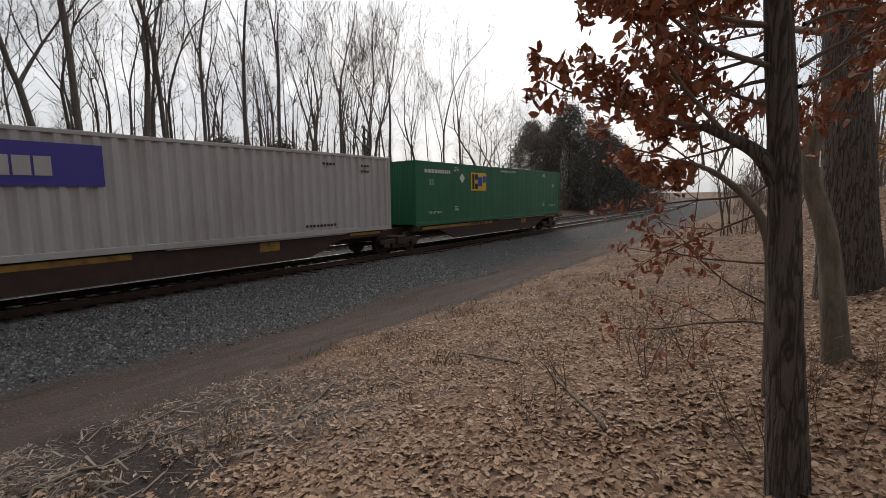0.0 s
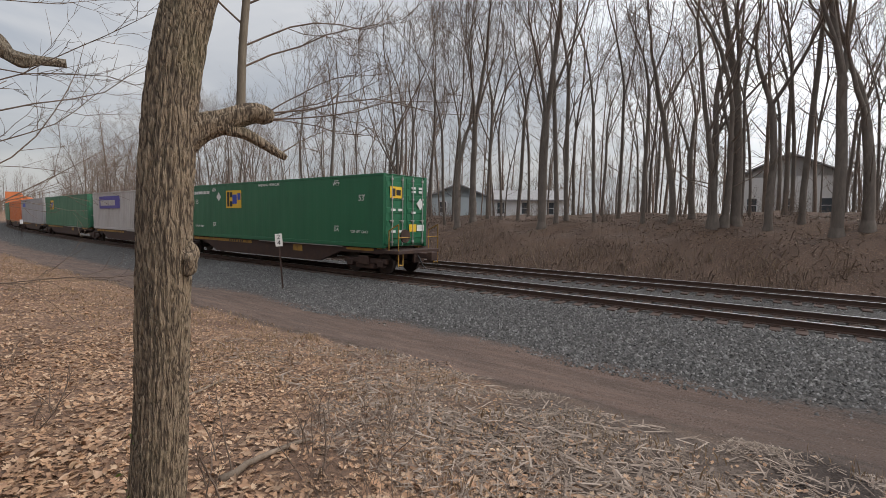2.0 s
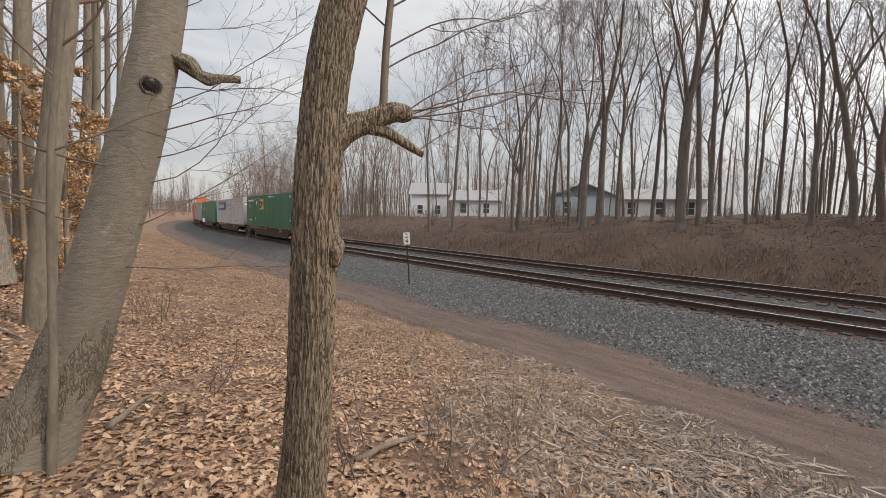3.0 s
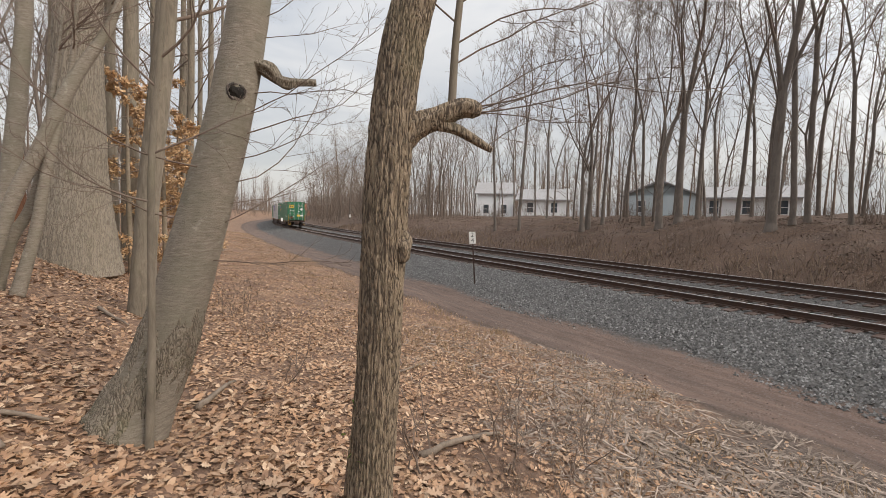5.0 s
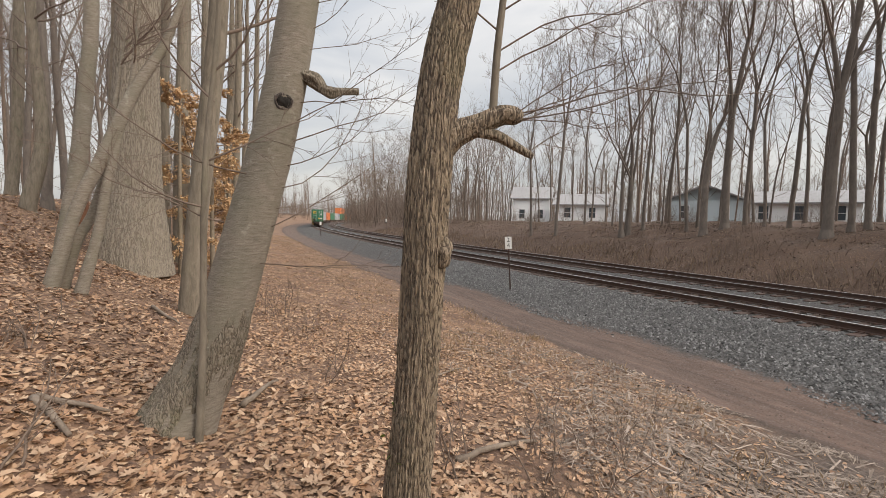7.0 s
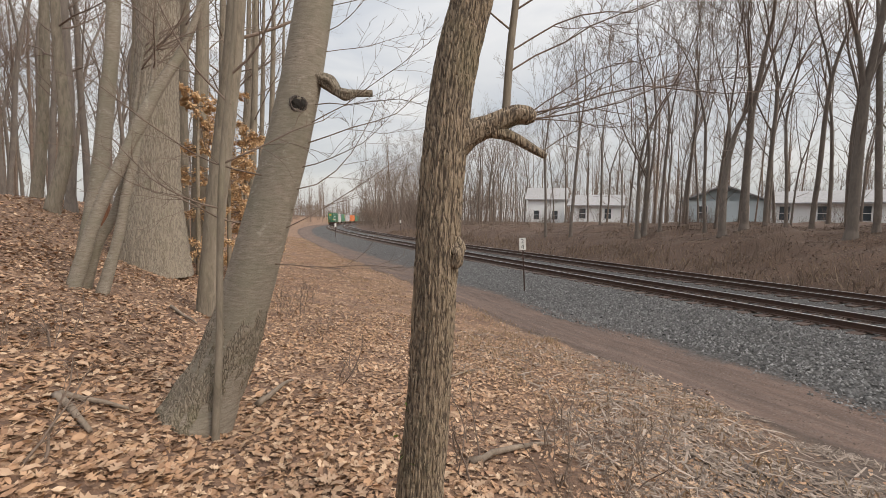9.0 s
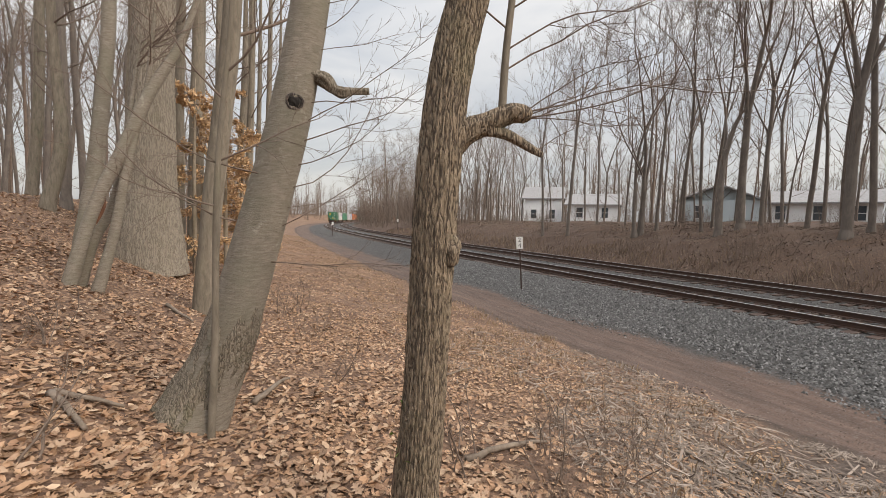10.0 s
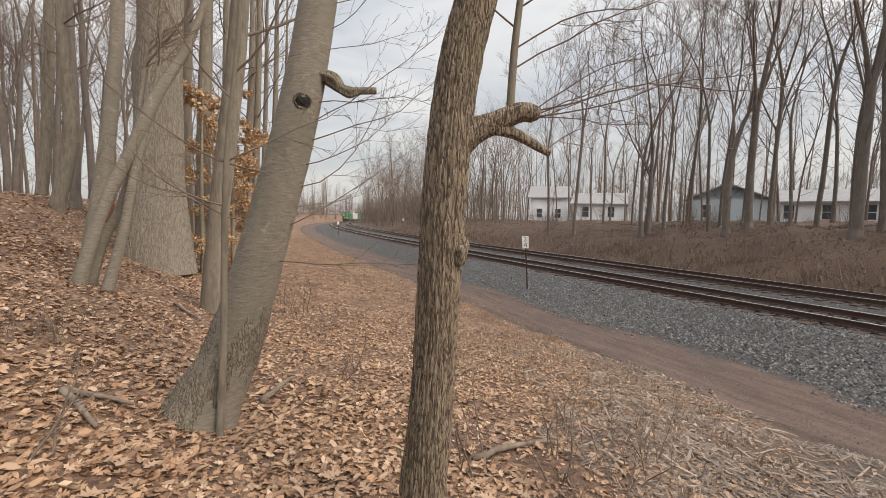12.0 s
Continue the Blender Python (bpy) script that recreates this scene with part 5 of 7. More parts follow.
def furrowed_tree():
    top = tagged(new("furrowed_tree"), "slim deciduous tree with deeply furrowed brown bark and a burl", "tree")
    ctrl = base_on_ground([(-2.3, 0.91, 0.7), (-2.29, 0.95, 1.3), (-2.27, 0.98, 2.1), (-2.26, 1.01, 2.65), (-2.24, 1.06, 3.07), (-2.18, 1.15, 3.6), (-2.05, 1.3, 5.2), (-2.1, 1.45, 7.5), (-2.0, 1.5, 10.5)])
    part_me("trunk", trunk_mesh(ctrl, [0.16, 0.118, 0.108, 0.112, 0.108, 0.104, 0.09, 0.06, 0.02], 150, 300, M_BARK_FURROW, furrows(1.7, 0.12, 27)), top)
    limb = trunk_mesh([(-2.27, 1.02, 2.58), (-2.22, 1.11, 2.68), (-2.16, 1.22, 2.735), (-2.1, 1.32, 2.785), (-2.06, 1.38, 2.78), (-2.04, 1.41, 2.77)], [0.085, 0.07, 0.055, 0.05, 0.045, 0.02], 36, 50, M_BARK_FURROW, furrows(4.1, 0.2, 9), "burl_limb")
    part_me("burl_limb", limb, top, "knobbly broken limb with a burl")
    part_me("broken_limb", trunk_mesh([(-2.15, 1.22, 2.70), (-2.1, 1.31, 2.675), (-2.03, 1.42, 2.6), (-2.0, 1.45, 2.575)], [0.034, 0.028, 0.02, 0.015], 18, 24, M_BARK_FURROW, furrows(2.2, 0.2, 7)), top)
    knot = bmesh.new()
    bmesh.ops.create_icosphere(knot, subdivisions=3, radius=1.0, matrix=Matrix.Translation((-2.185, 1.045, 2.08)) @ Matrix.Diagonal((0.05, 0.045, 0.085, 1)))
    for v in knot.verts:
        v.co += Vector(v.co - Vector((-2.185, 1.045, 2.08))) * 0.35 * noise.noise(v.co * 28)
    part("knot", knot, M_BARK_FURROW, top, smooth=True)
    rng = np.random.default_rng(4)
    part_me("upright_shoot", trunk_mesh([(-2.12, 1.28, 2.74), (-2.115, 1.295, 3.1), (-2.10, 1.325, 3.5), (-2.09, 1.33, 4.0), (-2.06, 1.36, 4.7)], [0.022, 0.019, 0.017, 0.013, 0.006], 10, 24, M_BARK_GREY), top, "straight upright shoot")
    starts = [((-2.06, 1.38, 2.77), (0.5, 0.9, 0.1), 0.62, 0.004), ((-2.06, 1.38, 2.79), (0.6, 1.0, 0.55), 0.7, 0.004), ((-2.06, 1.39, 2.76), (0.35, 1.0, 0.0), 0.6, 0.0035), ((-2.05, 1.38, 2.75), (0.7, 0.8, 0.05), 0.5, 0.0035),
              ((-2.02, 1.42, 2.59), (0.4, 1.0, 0.7), 0.5, 0.0035), ((-2.06, 1.38, 2.79), (0.42, 0.91, 0.22), 1.4, 0.005), ((-2.06, 1.37, 2.76), (0.5, 0.86, 0.0), 1.05, 0.0045)]
    for z, dx, dy, dz, ln in ((3.0, 0.35, 0.9, 0.5, 1.1), (3.1, 0.4, 0.9, 0.7, 0.9), (3.2, -0.3, -0.75, 0.5, 0.8), (3.3, 0.5, 0.9, 0.5, 0.9), (3.4, 0.0, -0.9, 0.6, 0.6), (3.48, 0.1, 0.9, 0.7, 0.8), (3.6, 0.4, 0.8, 0.5, 0.8), (3.75, -0.2, -0.8, 0.6, 0.7), (3.9, 0.3, 0.9, 0.6, 0.7)):
        starts.append(((float(np.interp(z, [3.1, 3.5, 4.0], [-2.115, -2.10, -2.09])), float(np.interp(z, [2.74, 3.1, 3.5, 4.0], [1.28, 1.295, 1.325, 1.33])), z), (dx, dy, dz), ln, 0.005))
    t, _ = side_growth(rng, starts, count=(6, 3, 0), wobble=(0.13, 0.16, 0.18))
    part_me("side_spray", t.mesh("side_spray", M_TWIG), top, "thin bare shoots")
    crown, _ = side_growth(rng, [((-2.08, 1.4, z), (rng.normal(), rng.normal(), 0.8), 2.6, 0.035) for z in (5.0, 5.8, 6.6, 7.3, 8.0, 8.8)])
    part_me("crown", crown.mesh("crown", M_TWIG), top, "bare branches and twigs")
    vine, tw = side_growth(rng, [((-2.36, 0.80, 0.75), (0.03, 0.02, 1), 0.9, 0.006), ((-2.33, 0.79, 0.8), (0, 0.06, 1), 0.7, 0.005)], wobble=(0.16, 0.2, 0.2), count=(5, 2, 0), ratio=(0.18, 0.3, 0.3))
    v = part_me("vine", vine.mesh("vine", M_TWIG), top, "thin climbing vine")
    part_me("vine_leaves", leaves_on("vine_leaves", tw[:16], 2, (0.02, 0.04), M_LEAF_GREEN, 3), v, "few small green leaves")


def leaning_tree():
    top = tagged(new("leaning_beech"), "leaning smooth grey-barked tree with a knot hole", "tree")
    ctrl = base_on_ground([(-3.84, -0.32, 0.7), (-3.83, -0.13, 1.0), (-3.82, 0.0, 1.35), (-3.82, 0.19, 2.03), (-3.81, 0.36, 2.68), (-3.8, 0.48, 3.24), (-3.78, 0.58, 3.88), (-3.75, 0.75, 5.2), (-3.7, 0.9, 7.5), (-3.7, 0.95, 12.0)], 0.2)
    part_me("trunk", trunk_mesh(ctrl, [0.30, 0.21, 0.185, 0.175, 0.168, 0.16, 0.148, 0.14, 0.12, 0.08, 0.02], 48, 160, M_BARK_BEECH, furrows(0.6, 0.02, 7)), top)
    part_me("rough_base", trunk_mesh([(-3.85, -0.46, 0.35), (-3.84, -0.25, 0.8), (-3.835, -0.09, 1.1), (-3.825, 0.02, 1.4), (-3.822, 0.09, 1.65)], [0.36, 0.236, 0.205, 0.19, 0.162], 60, 90, M_BARK_CRACKED, furrows(2.6, 0.085, 11)), top, "cracked rough bark at the foot")
    part_me("broken_limb", trunk_mesh([(-3.74, 0.55, 3.32), (-3.715, 0.62, 3.30), (-3.70, 0.68, 3.275), (-3.69, 0.74, 3.215), (-3.67, 0.80, 3.19), (-3.65, 0.88, 3.205), (-3.62, 1.0, 3.215)], [0.075, 0.05, 0.058, 0.035, 0.042, 0.026, 0.023], 22, 44, M_BARK_CRACKED, furrows(3.0, 0.45, 6)), top, "short broken-off limb")
    # the hole is a solid bulge; its depth is shade put into the colour
    hole = bmesh.new()
    cen = Vector((-3.655, 0.45, 3.08))
    bmesh.ops.create_uvsphere(hole, u_segments=18, v_segments=12, radius=1.0, matrix=Matrix.Translation(cen) @ Matrix.Diagonal((0.024, 0.056, 0.044, 1)))
    for v in hole.verts:
        v.co += (v.co - cen) * 0.5 * noise.noise(v.co * 30)
    part("knot_hole", hole, M_HOLLOW, top, "near-black bulge painted as the shade in a knot hole")
    lip = bmesh.new()
    rings = []
    for k in range(24):
        a = 2 * math.pi * k / 24
        rr = 0.011 + 0.004 * math.sin(3 * a + 1) + 0.003 * math.sin(8 * a)
        o = cen + Vector((0.004, 0.057 * math.cos(a), 0.053 * math.sin(a)))
        rings.append([lip.verts.new(o + rr * Vector((math.sin(b), math.cos(a) * math.cos(b), math.sin(a) * math.cos(b)))) for b in (0, 1.05, 2.1, 3.14, 4.2, 5.2)])
    for k in range(24):
        for j in range(6):
            lip.faces.new((rings[k][j], rings[k][(j + 1) % 6], rings[(k + 1) % 24][(j + 1) % 6], rings[(k + 1) % 24][j]))
    part("knot_lip", lip, M_BARK_DARK, top, "ragged bark round the hole", smooth=True)
    rng = np.random.default_rng(9)
    starts = []
    for z in (1.9, 2.15, 2.3, 2.45, 2.62, 2.8, 2.95, 3.1, 3.5, 3.65, 3.85, 4.0, 4.15, 4.3, 4.5):
        y = float(np.interp(z, [1.35, 2.03, 2.68, 3.24, 3.88, 5.2], [0.0, 0.19, 0.36, 0.48, 0.58, 0.75]))
        starts.append(((-3.72, y + 0.11, z), (rng.uniform(0.1, 0.6), 1, rng.uniform(-0.05, 0.45)), rng.uniform(0.75, 1.35), rng.uniform(0.003, 0.0055)))
    starts += [((-3.7, 0.2, 2.55), (0.5, -1, 0.1), 1.2, 0.007), ((-3.72, 0.05, 2.2), (0.5, -1, 0.2), 1.1, 0.006)]
    t, _ = side_growth(rng, starts, count=(8, 4, 0), angle=(34, 38, 40), lift=(0.045, 0.03, 0.02), wobble=(0.11, 0.14, 0.16), min_r=0.0016)
    part_me("side_spray", t.mesh("side_spray", M_TWIG), top, "fine arching twigs")
    crown, _ = side_growth(rng, [((-3.72, 0.9, z), (rng.normal(), rng.normal(), 0.7), 3.0, 0.05) for z in (5.5, 6.4, 7.4, 8.4, 9.6, 10.5)])
    part_me("crown", crown.mesh("crown", M_TWIG), top, "bare branches and twigs")


def plain_tree(name, label, ctrl, radii, mat, seed, rings=60, sides=28, fur=(0.05, 9), crown_from=None, twigs=(), group="", height=None):
    top = tagged(new(name), label, "tree", group)
    ctrl = base_on_ground(ctrl)
    part_me("trunk", trunk_mesh(ctrl, radii, sides, rings, mat, furrows(seed, *fur)), top)
    rng = np.random.default_rng(int(seed * 10) + 3)
    starts = list(twigs)
    x, y, z = ctrl[-1]
    if crown_from:
        for _ in range(9):
            zz = rng.uniform(crown_from, z)
            f = (zz - ctrl[0][2]) / (z - ctrl[0][2])
            px = np.interp(zz, [c[2] for c in ctrl], [c[0] for c in ctrl])
            py = np.interp(zz, [c[2] for c in ctrl], [c[1] for c in ctrl])
            starts.append(((px, py, zz), (rng.normal(), rng.normal(), 0.8), (z - ctrl[0][2]) * 0.25 * rng.uniform(0.7, 1.2), max(0.01, 0.22 * radii[0] * (1 - f))))
    if starts:
        t, _ = side_growth(rng, starts)
        part_me("crown", t.mesh("crown", M_TWIG), top, "bare branches and twigs")
    return top


def russet_tree():
    """The tree at the other end of the turn, still hung with russet leaves."""
    top = tagged(new("russet_leaf_tree"), "slim dark-barked tree still hung with russet dead leaves", "tree")
    ctrl = base_on_ground([(3.33, -0.29, 0.7), (3.33, -0.22, 1.59), (3.33, -0.16, 2.49), (3.33, -0.09, 3.34), (3.3, 0.0, 5.0), (3.35, 0.05, 8.0)])
    part_me("trunk", trunk_mesh(ctrl, [0.115, 0.08, 0.07, 0.063, 0.05, 0.015], 48, 160, M_BARK_DARK, furrows(5.3, 0.06, 11)), top)
    part_me("limb", trunk_mesh([(3.32, -0.14, 2.42), (3.29, -0.06, 2.56), (3.27, 0.06, 2.65), (3.25, 0.22, 2.74)], [0.05, 0.04, 0.03, 0.022], 16, 24, M_BARK_DARK, furrows(3.3, 0.1, 7)), top)
    rng = np.random.default_rng(14)
    starts = [((3.25, 0.2, 2.73), (-0.1, 1, 0.35), 0.95, 0.014), ((3.26, 0.1, 2.68), (-0.3, 0.9, 0.9), 1.0, 0.014), ((3.3, -0.1, 3.0), (-0.35, 1, 0.4), 1.2, 0.016), ((3.3, -0.1, 3.2), (0.1, 1, 0.3), 1.25, 0.016),
              ((3.3, -0.08, 3.4), (-0.4, 0.8, 0.2), 1.2, 0.015), ((3.3, -0.1, 3.6), (0.3, 1, 0.0), 1.3, 0.015), ((3.32, -0.15, 2.8), (0.5, 0.9, 0.5), 1.1, 0.013), ((3.35, -0.2, 3.0), (0.6, -0.9, 0.5), 1.0, 0.013),
              ((3.35, -0.2, 3.3), (0.2, -1, 0.4), 1.0, 0.012), ((3.3, 0, 4.0), (-0.5, 0.8, 0.1), 1.3, 0.016), ((3.3, 0, 4.4), (0.4, 0.9, -0.1), 1.3, 0.016), ((3.31, -0.1, 3.1), (0.2, 0.8, -0.25), 0.9, 0.011),
              ((3.31, -0.1, 2.95), (0.5, 0.7, 0.0), 1.0, 0.012), ((3.32, -0.12, 3.5), (0.7, 0.3, 0.1), 1.1, 0.012), ((3.29, 0.0, 2.62), (0.3, 0.8, -0.15), 0.7, 0.009),
              ((3.34, -0.2, 2.9), (0.9, -0.25, 0.35), 1.3, 0.013), ((3.34, -0.2, 3.2), (0.8, -0.6, 0.3), 1.3, 0.013), ((3.34, -0.15, 3.5), (0.9, -0.1, 0.2), 1.4, 0.013), ((3.34, -0.2, 3.7), (0.6, -0.8, 0.1), 1.3, 0.012), ((3.33, -0.1, 3.8), (0.9, 0.3, 0.0), 1.4, 0.013)]
    t, tw = side_growth(rng, starts, count=(7, 4, 0))
    cr = part_me("crown", t.mesh("crown", M_TWIG), top, "branches and twigs")
    part_me("leaves", leaves_on("leaves", tw, 13, (0.045, 0.09), M_LEAF_RED, 5, 0.03, 0.9, 0.03), cr, "hanging russet leaves")


def second_russet():
    top = tagged(new("russet_leaf_sapling"), "crooked sapling with low limbs and a few russet leaves", "tree")
    ctrl = base_on_ground([(4.86, -0.16, 0.7), (4.85, -0.12, 1.5), (4.83, -0.08, 1.97), (4.82, 0.05, 2.28), (4.8, 0.32, 2.54), (4.76, 0.6, 2.66)])
    part_me("trunk", trunk_mesh(ctrl, [0.06, 0.045, 0.04, 0.032, 0.023, 0.013], 20, 50, M_BARK_GREY, furrows(1.3, 0.06, 7)), top)
    rng = np.random.default_rng(15)
    starts = [((4.78, 0.5, 2.62), (-0.1, 1, 0.2), 0.9, 0.012), ((4.82, 0.1, 2.35), (-0.2, 0.9, -0.1), 1.0, 0.012), ((4.83, 0.0, 2.2), (-0.4, 0.8, -0.35), 1.1, 0.011), ((4.82, 0.2, 2.45), (0.2, 0.9, 0.6), 1.0, 0.012),
              ((4.84, -0.1, 1.8), (-0.5, 0.9, -0.1), 1.1, 0.011), ((4.85, -0.12, 1.3), (-0.6, 0.9, 0.05), 1.2, 0.012), ((4.85, -0.12, 1.45), (-0.3, 1, 0.1), 1.2, 0.01), ((4.8, 0.3, 2.52), (0.2, -0.3, 1), 1.4, 0.014), ((4.82, 0.1, 2.3), (0.4, -0.8, 0.8), 1.3, 0.013), ((4.8, 0.4, 2.58), (0.1, 0.2, 1), 1.2, 0.012)]
    t, tw = side_growth(rng, starts, count=(6, 3, 0))
    cr = part_me("crown", t.mesh("crown", M_TWIG), top, "branches and twigs")
    part_me("leaves", leaves_on("leaves", tw, 5, (0.05, 0.085), M_LEAF_RED, 8, 0.03, 0.9, 0.03), cr, "few russet leaves")


def tan_beech(x, y, h, seed, n, size=(0.045, 0.08), per=8, reach=1.0):
    top = tagged(new("young_beech"), "young beech holding layers of tan dead leaves", "tree", "young beeches with tan leaves")
    z = gz(x, y)
    part_me("trunk", trunk_mesh([(x, y, z - 0.1), (x + 0.05, y, z + h * 0.5), (x, y + 0.05, z + h)], [0.06, 0.04, 0.01], 10, 16, M_BARK_SMOOTH), top)
    rng = np.random.default_rng(seed)
    starts = []
    for k in range(n):
        a = rng.uniform(0, 6.28)
        zz = z + h * rng.uniform(0.08, 0.95)
        starts.append(((x, y, zz), (math.cos(a), math.sin(a), 0.15), reach * rng.uniform(0.8, 1.5) * (1.15 - 0.6 * (zz - z) / h), 0.012))
    t, tw = side_growth(rng, starts, lift=(0.0, 0.0, 0.0))
    cr = part_me("crown", t.mesh("crown", M_TWIG), top, "branches and twigs")
    part_me("leaves", leaves_on("leaves", tw, per, size, M_LEAF_TAN, seed, 0.03, 0.6, 0.03), cr, "tan dead leaves")


furrowed_tree()
leaning_tree()
plain_tree("sapling", "thin bare sapling beside the leaning tree", [(-3.58, -0.13, 0.7), (-3.57, -0.09, 1.37), (-3.57, -0.06, 2.55), (-3.55, 0.04, 3.7), (-3.5, 0.1, 5.5)], [0.0288, 0.024, 0.0208, 0.0176, 0.0064], M_BARK_GREY, 1.1, 80, 14, (0.06, 5),
           twigs=[((-3.57, -0.07, 2.3), (0.2, -1, 0.4), 0.8, 0.008), ((-3.57, -0.06, 2.6), (0.3, 1, 0.4), 0.9, 0.008), ((-3.56, 0, 3.2), (0.3, 0.8, 0.7), 1.0, 0.009), ((-3.56, 0, 3.0), (0.1, -1, 0.8), 0.9, 0.008)])
plain_tree("slender_tree", "straight grey tree trunk behind the leaning tree", [(-7.56, -0.36, 0.7), (-7.57, -0.27, 2.08), (-7.57, -0.09, 3.72), (-7.57, 0.06, 5.33), (-7.5, 0.2, 9), (-7.5, 0.3, 14)], [0.1936, 0.1452, 0.1373, 0.132, 0.1214, 0.0792, 0.0176], M_BARK_GREY, 2.1, crown_from=4.5)
plain_tree("old_oak", "massive old oak with pale grey furrowed bark", [(-10.47, -1.47, 1.1), (-10.47, -1.45, 2.0), (-10.48, -1.39, 3.6), (-10.49, -1.28, 6.25), (-10.4, -1.2, 12), (-10.4, -1.2, 18)], [0.72, 0.60, 0.45, 0.37, 0.345, 0.26, 0.05], M_BARK_OAK, 3.4, 190, 110, (0.06, 29), crown_from=8)
for nm, c, r, sd in (("c", [(-6.74, -1.76, 1.38), (-6.81, -1.48, 2.28), (-6.86, -1.2, 2.97), (-6.91, -0.9, 3.73), (-6.95, -0.56, 4.39), (-6.96, -0.36, 5.0), (-6.9, 0.1, 6.5)], [0.091, 0.07, 0.0756, 0.077, 0.063, 0.0455, 0.0315, 0.0105], 4.4),
                     ("c", [(-6.8, -1.5, 1.32), (-6.84, -1.3, 1.94), (-6.86, -1.19, 2.56), (-6.89, -1.05, 3.26), (-6.91, -0.92, 3.83), (-6.9, -0.8, 5.0)], [0.0792, 0.0576, 0.0547, 0.0533, 0.0432, 0.0302, 0.0086], 5.2),
                     ("c", [(-6.96, -1.7, 1.38), (-7.0, -1.54, 1.86), (-7.04, -1.36, 2.28), (-7.05, -1.2, 3.0), (-7.1, -1.0, 4.5)], [0.0792, 0.0598, 0.0554, 0.0461, 0.036, 0.0072], 6.7)):
    plain_tree("clump_tree", "leaning smooth grey tree in a clump on the slope", c, r, M_BARK_BEECH, sd, 70, 24, (0.04, 5), crown_from=4.0, group="leaning trees in a clump")
plain_tree("grey_tree", "smooth grey tree standing behind the clump", [(-8.34, -1.98, 1.7), (-8.37, -1.8, 2.86), (-8.4, -1.67, 4.11), (-8.42, -1.58, 5.34), (-8.4, -1.5, 9), (-8.4, -1.4, 13)], [0.1482, 0.1225, 0.11, 0.0967, 0.0905, 0.0624, 0.0156], M_BARK_BEECH, 7.7, crown_from=5)
plain_tree("forked_tree", "grey forked tree on the hilltop", [(-13.53, -3.84, 2.4), (-13.6, -3.57, 3.87), (-13.59, -3.64, 5.78), (-13.57, -3.68, 7.0), (-13.5, -3.7, 12)], [0.186, 0.1612, 0.1383, 0.1042, 0.093, 0.0248], M_BARK_GREY, 8.1, crown_from=4)
plain_tree("snag", "broken dead stump with torn reddish wood", [(-14.2, -3.05, 2.2), (-14.2, -3.03, 3.6), (-14.21, -3.0, 4.9)], [0.204, 0.168, 0.15, 0.036], M_HEART, 8.8, 40, 20, (0.12, 7))
plain_tree("hill_tree", "straight grey tree on the hilltop", [(-16.31, -5.01, 2.5), (-16.37, -4.8, 4.92), (-16.4, -4.7, 7.96), (-16.4, -4.6, 14)], [0.154, 0.133, 0.126, 0.1078, 0.021], M_BARK_GREY, 9.1, crown_from=6)
plain_tree("hill_tree", "straight grey tree on the hilltop", [(-11.92, -1.95, 1.7), (-11.91, -1.93, 4.37), (-11.93, -1.83, 6.73), (-11.9, -1.8, 12)], [0.14, 0.11, 0.1, 0.095, 0.02], M_BARK_SMOOTH, 9.5, crown_from=6)
plain_tree("slope_tree", "slim grey trunk on the wooded slope", [(-14.01, -1.26, 1.2), (-14.02, -1.21, 4.87), (-14.03, -1.12, 7.74), (-14, -1, 13)], [0.16, 0.125, 0.11, 0.1, 0.02], M_BARK_GREY, 9.9, crown_from=6, group="slim trunks on the slope")
plain_tree("slope_tree", "slim grey trunk on the wooded slope", [(-13.04, -0.84, 1.1), (-13.05, -0.76, 4.73), (-13.05, -0.68, 7.43), (-13, -0.6, 13)], [0.2, 0.16, 0.13, 0.11, 0.02], M_BARK_GREY, 10.3, crown_from=6, group="slim trunks on the slope")
plain_tree("slope_tree", "slim grey trunk on the wooded slope", [(-16.5, -0.5, 1.1), (-16.5, -0.35, 4.73), (-16.4, -0.3, 7.43), (-16.4, -0.2, 14)], [0.2, 0.15, 0.13, 0.11, 0.02], M_BARK_GREY, 10.9, crown_from=5, group="slim trunks on the slope")
plain_tree("slope_tree", "slim grey trunk on the wooded slope", [(-19.5, 0.3, 1.1), (-19.5, 0.35, 4.73), (-19.4, 0.5, 7.43), (-19.4, 0.6, 14)], [0.2, 0.16, 0.14, 0.12, 0.02], M_BARK_GREY, 11.3, crown_from=5, group="slim trunks on the slope")
for k, (x, y) in enumerate(((-16.0, 0.45), (-18.2, 1.1), (-21.0, 0.9), (-23.5, 1.9), (-15.2, -0.9), (-20.0, -1.2), (-17.6, -1.7), (-25.0, 0.6))):
    plain_tree("slope_tree", "slim grey trunk on the wooded slope", [(x, y, 0.9), (x, y + 0.1, 4.5), (x + 0.1, y + 0.2, 8.0), (x + 0.1, y + 0.3, 14)], [0.15, 0.115, 0.1, 0.085, 0.02], M_BARK_GREY, 14.1 + 0.7 * k, 30, 12, crown_from=3.5, group="slim trunks on the slope")
russet_tree()
second_russet()
plain_tree("crooked_tree", "crooked grey-brown tree on the leafy slope", [(5.51, -0.62, 0.68), (5.52, -0.48, 1.93), (5.53, -0.31, 2.62), (5.52, -0.43, 3.08), (5.5, -0.7, 3.62), (5.4, -1.1, 5.5)], [0.12, 0.083, 0.074, 0.069, 0.058, 0.045, 0.015], M_BARK_GREY, 12.2, crown_from=2.6)
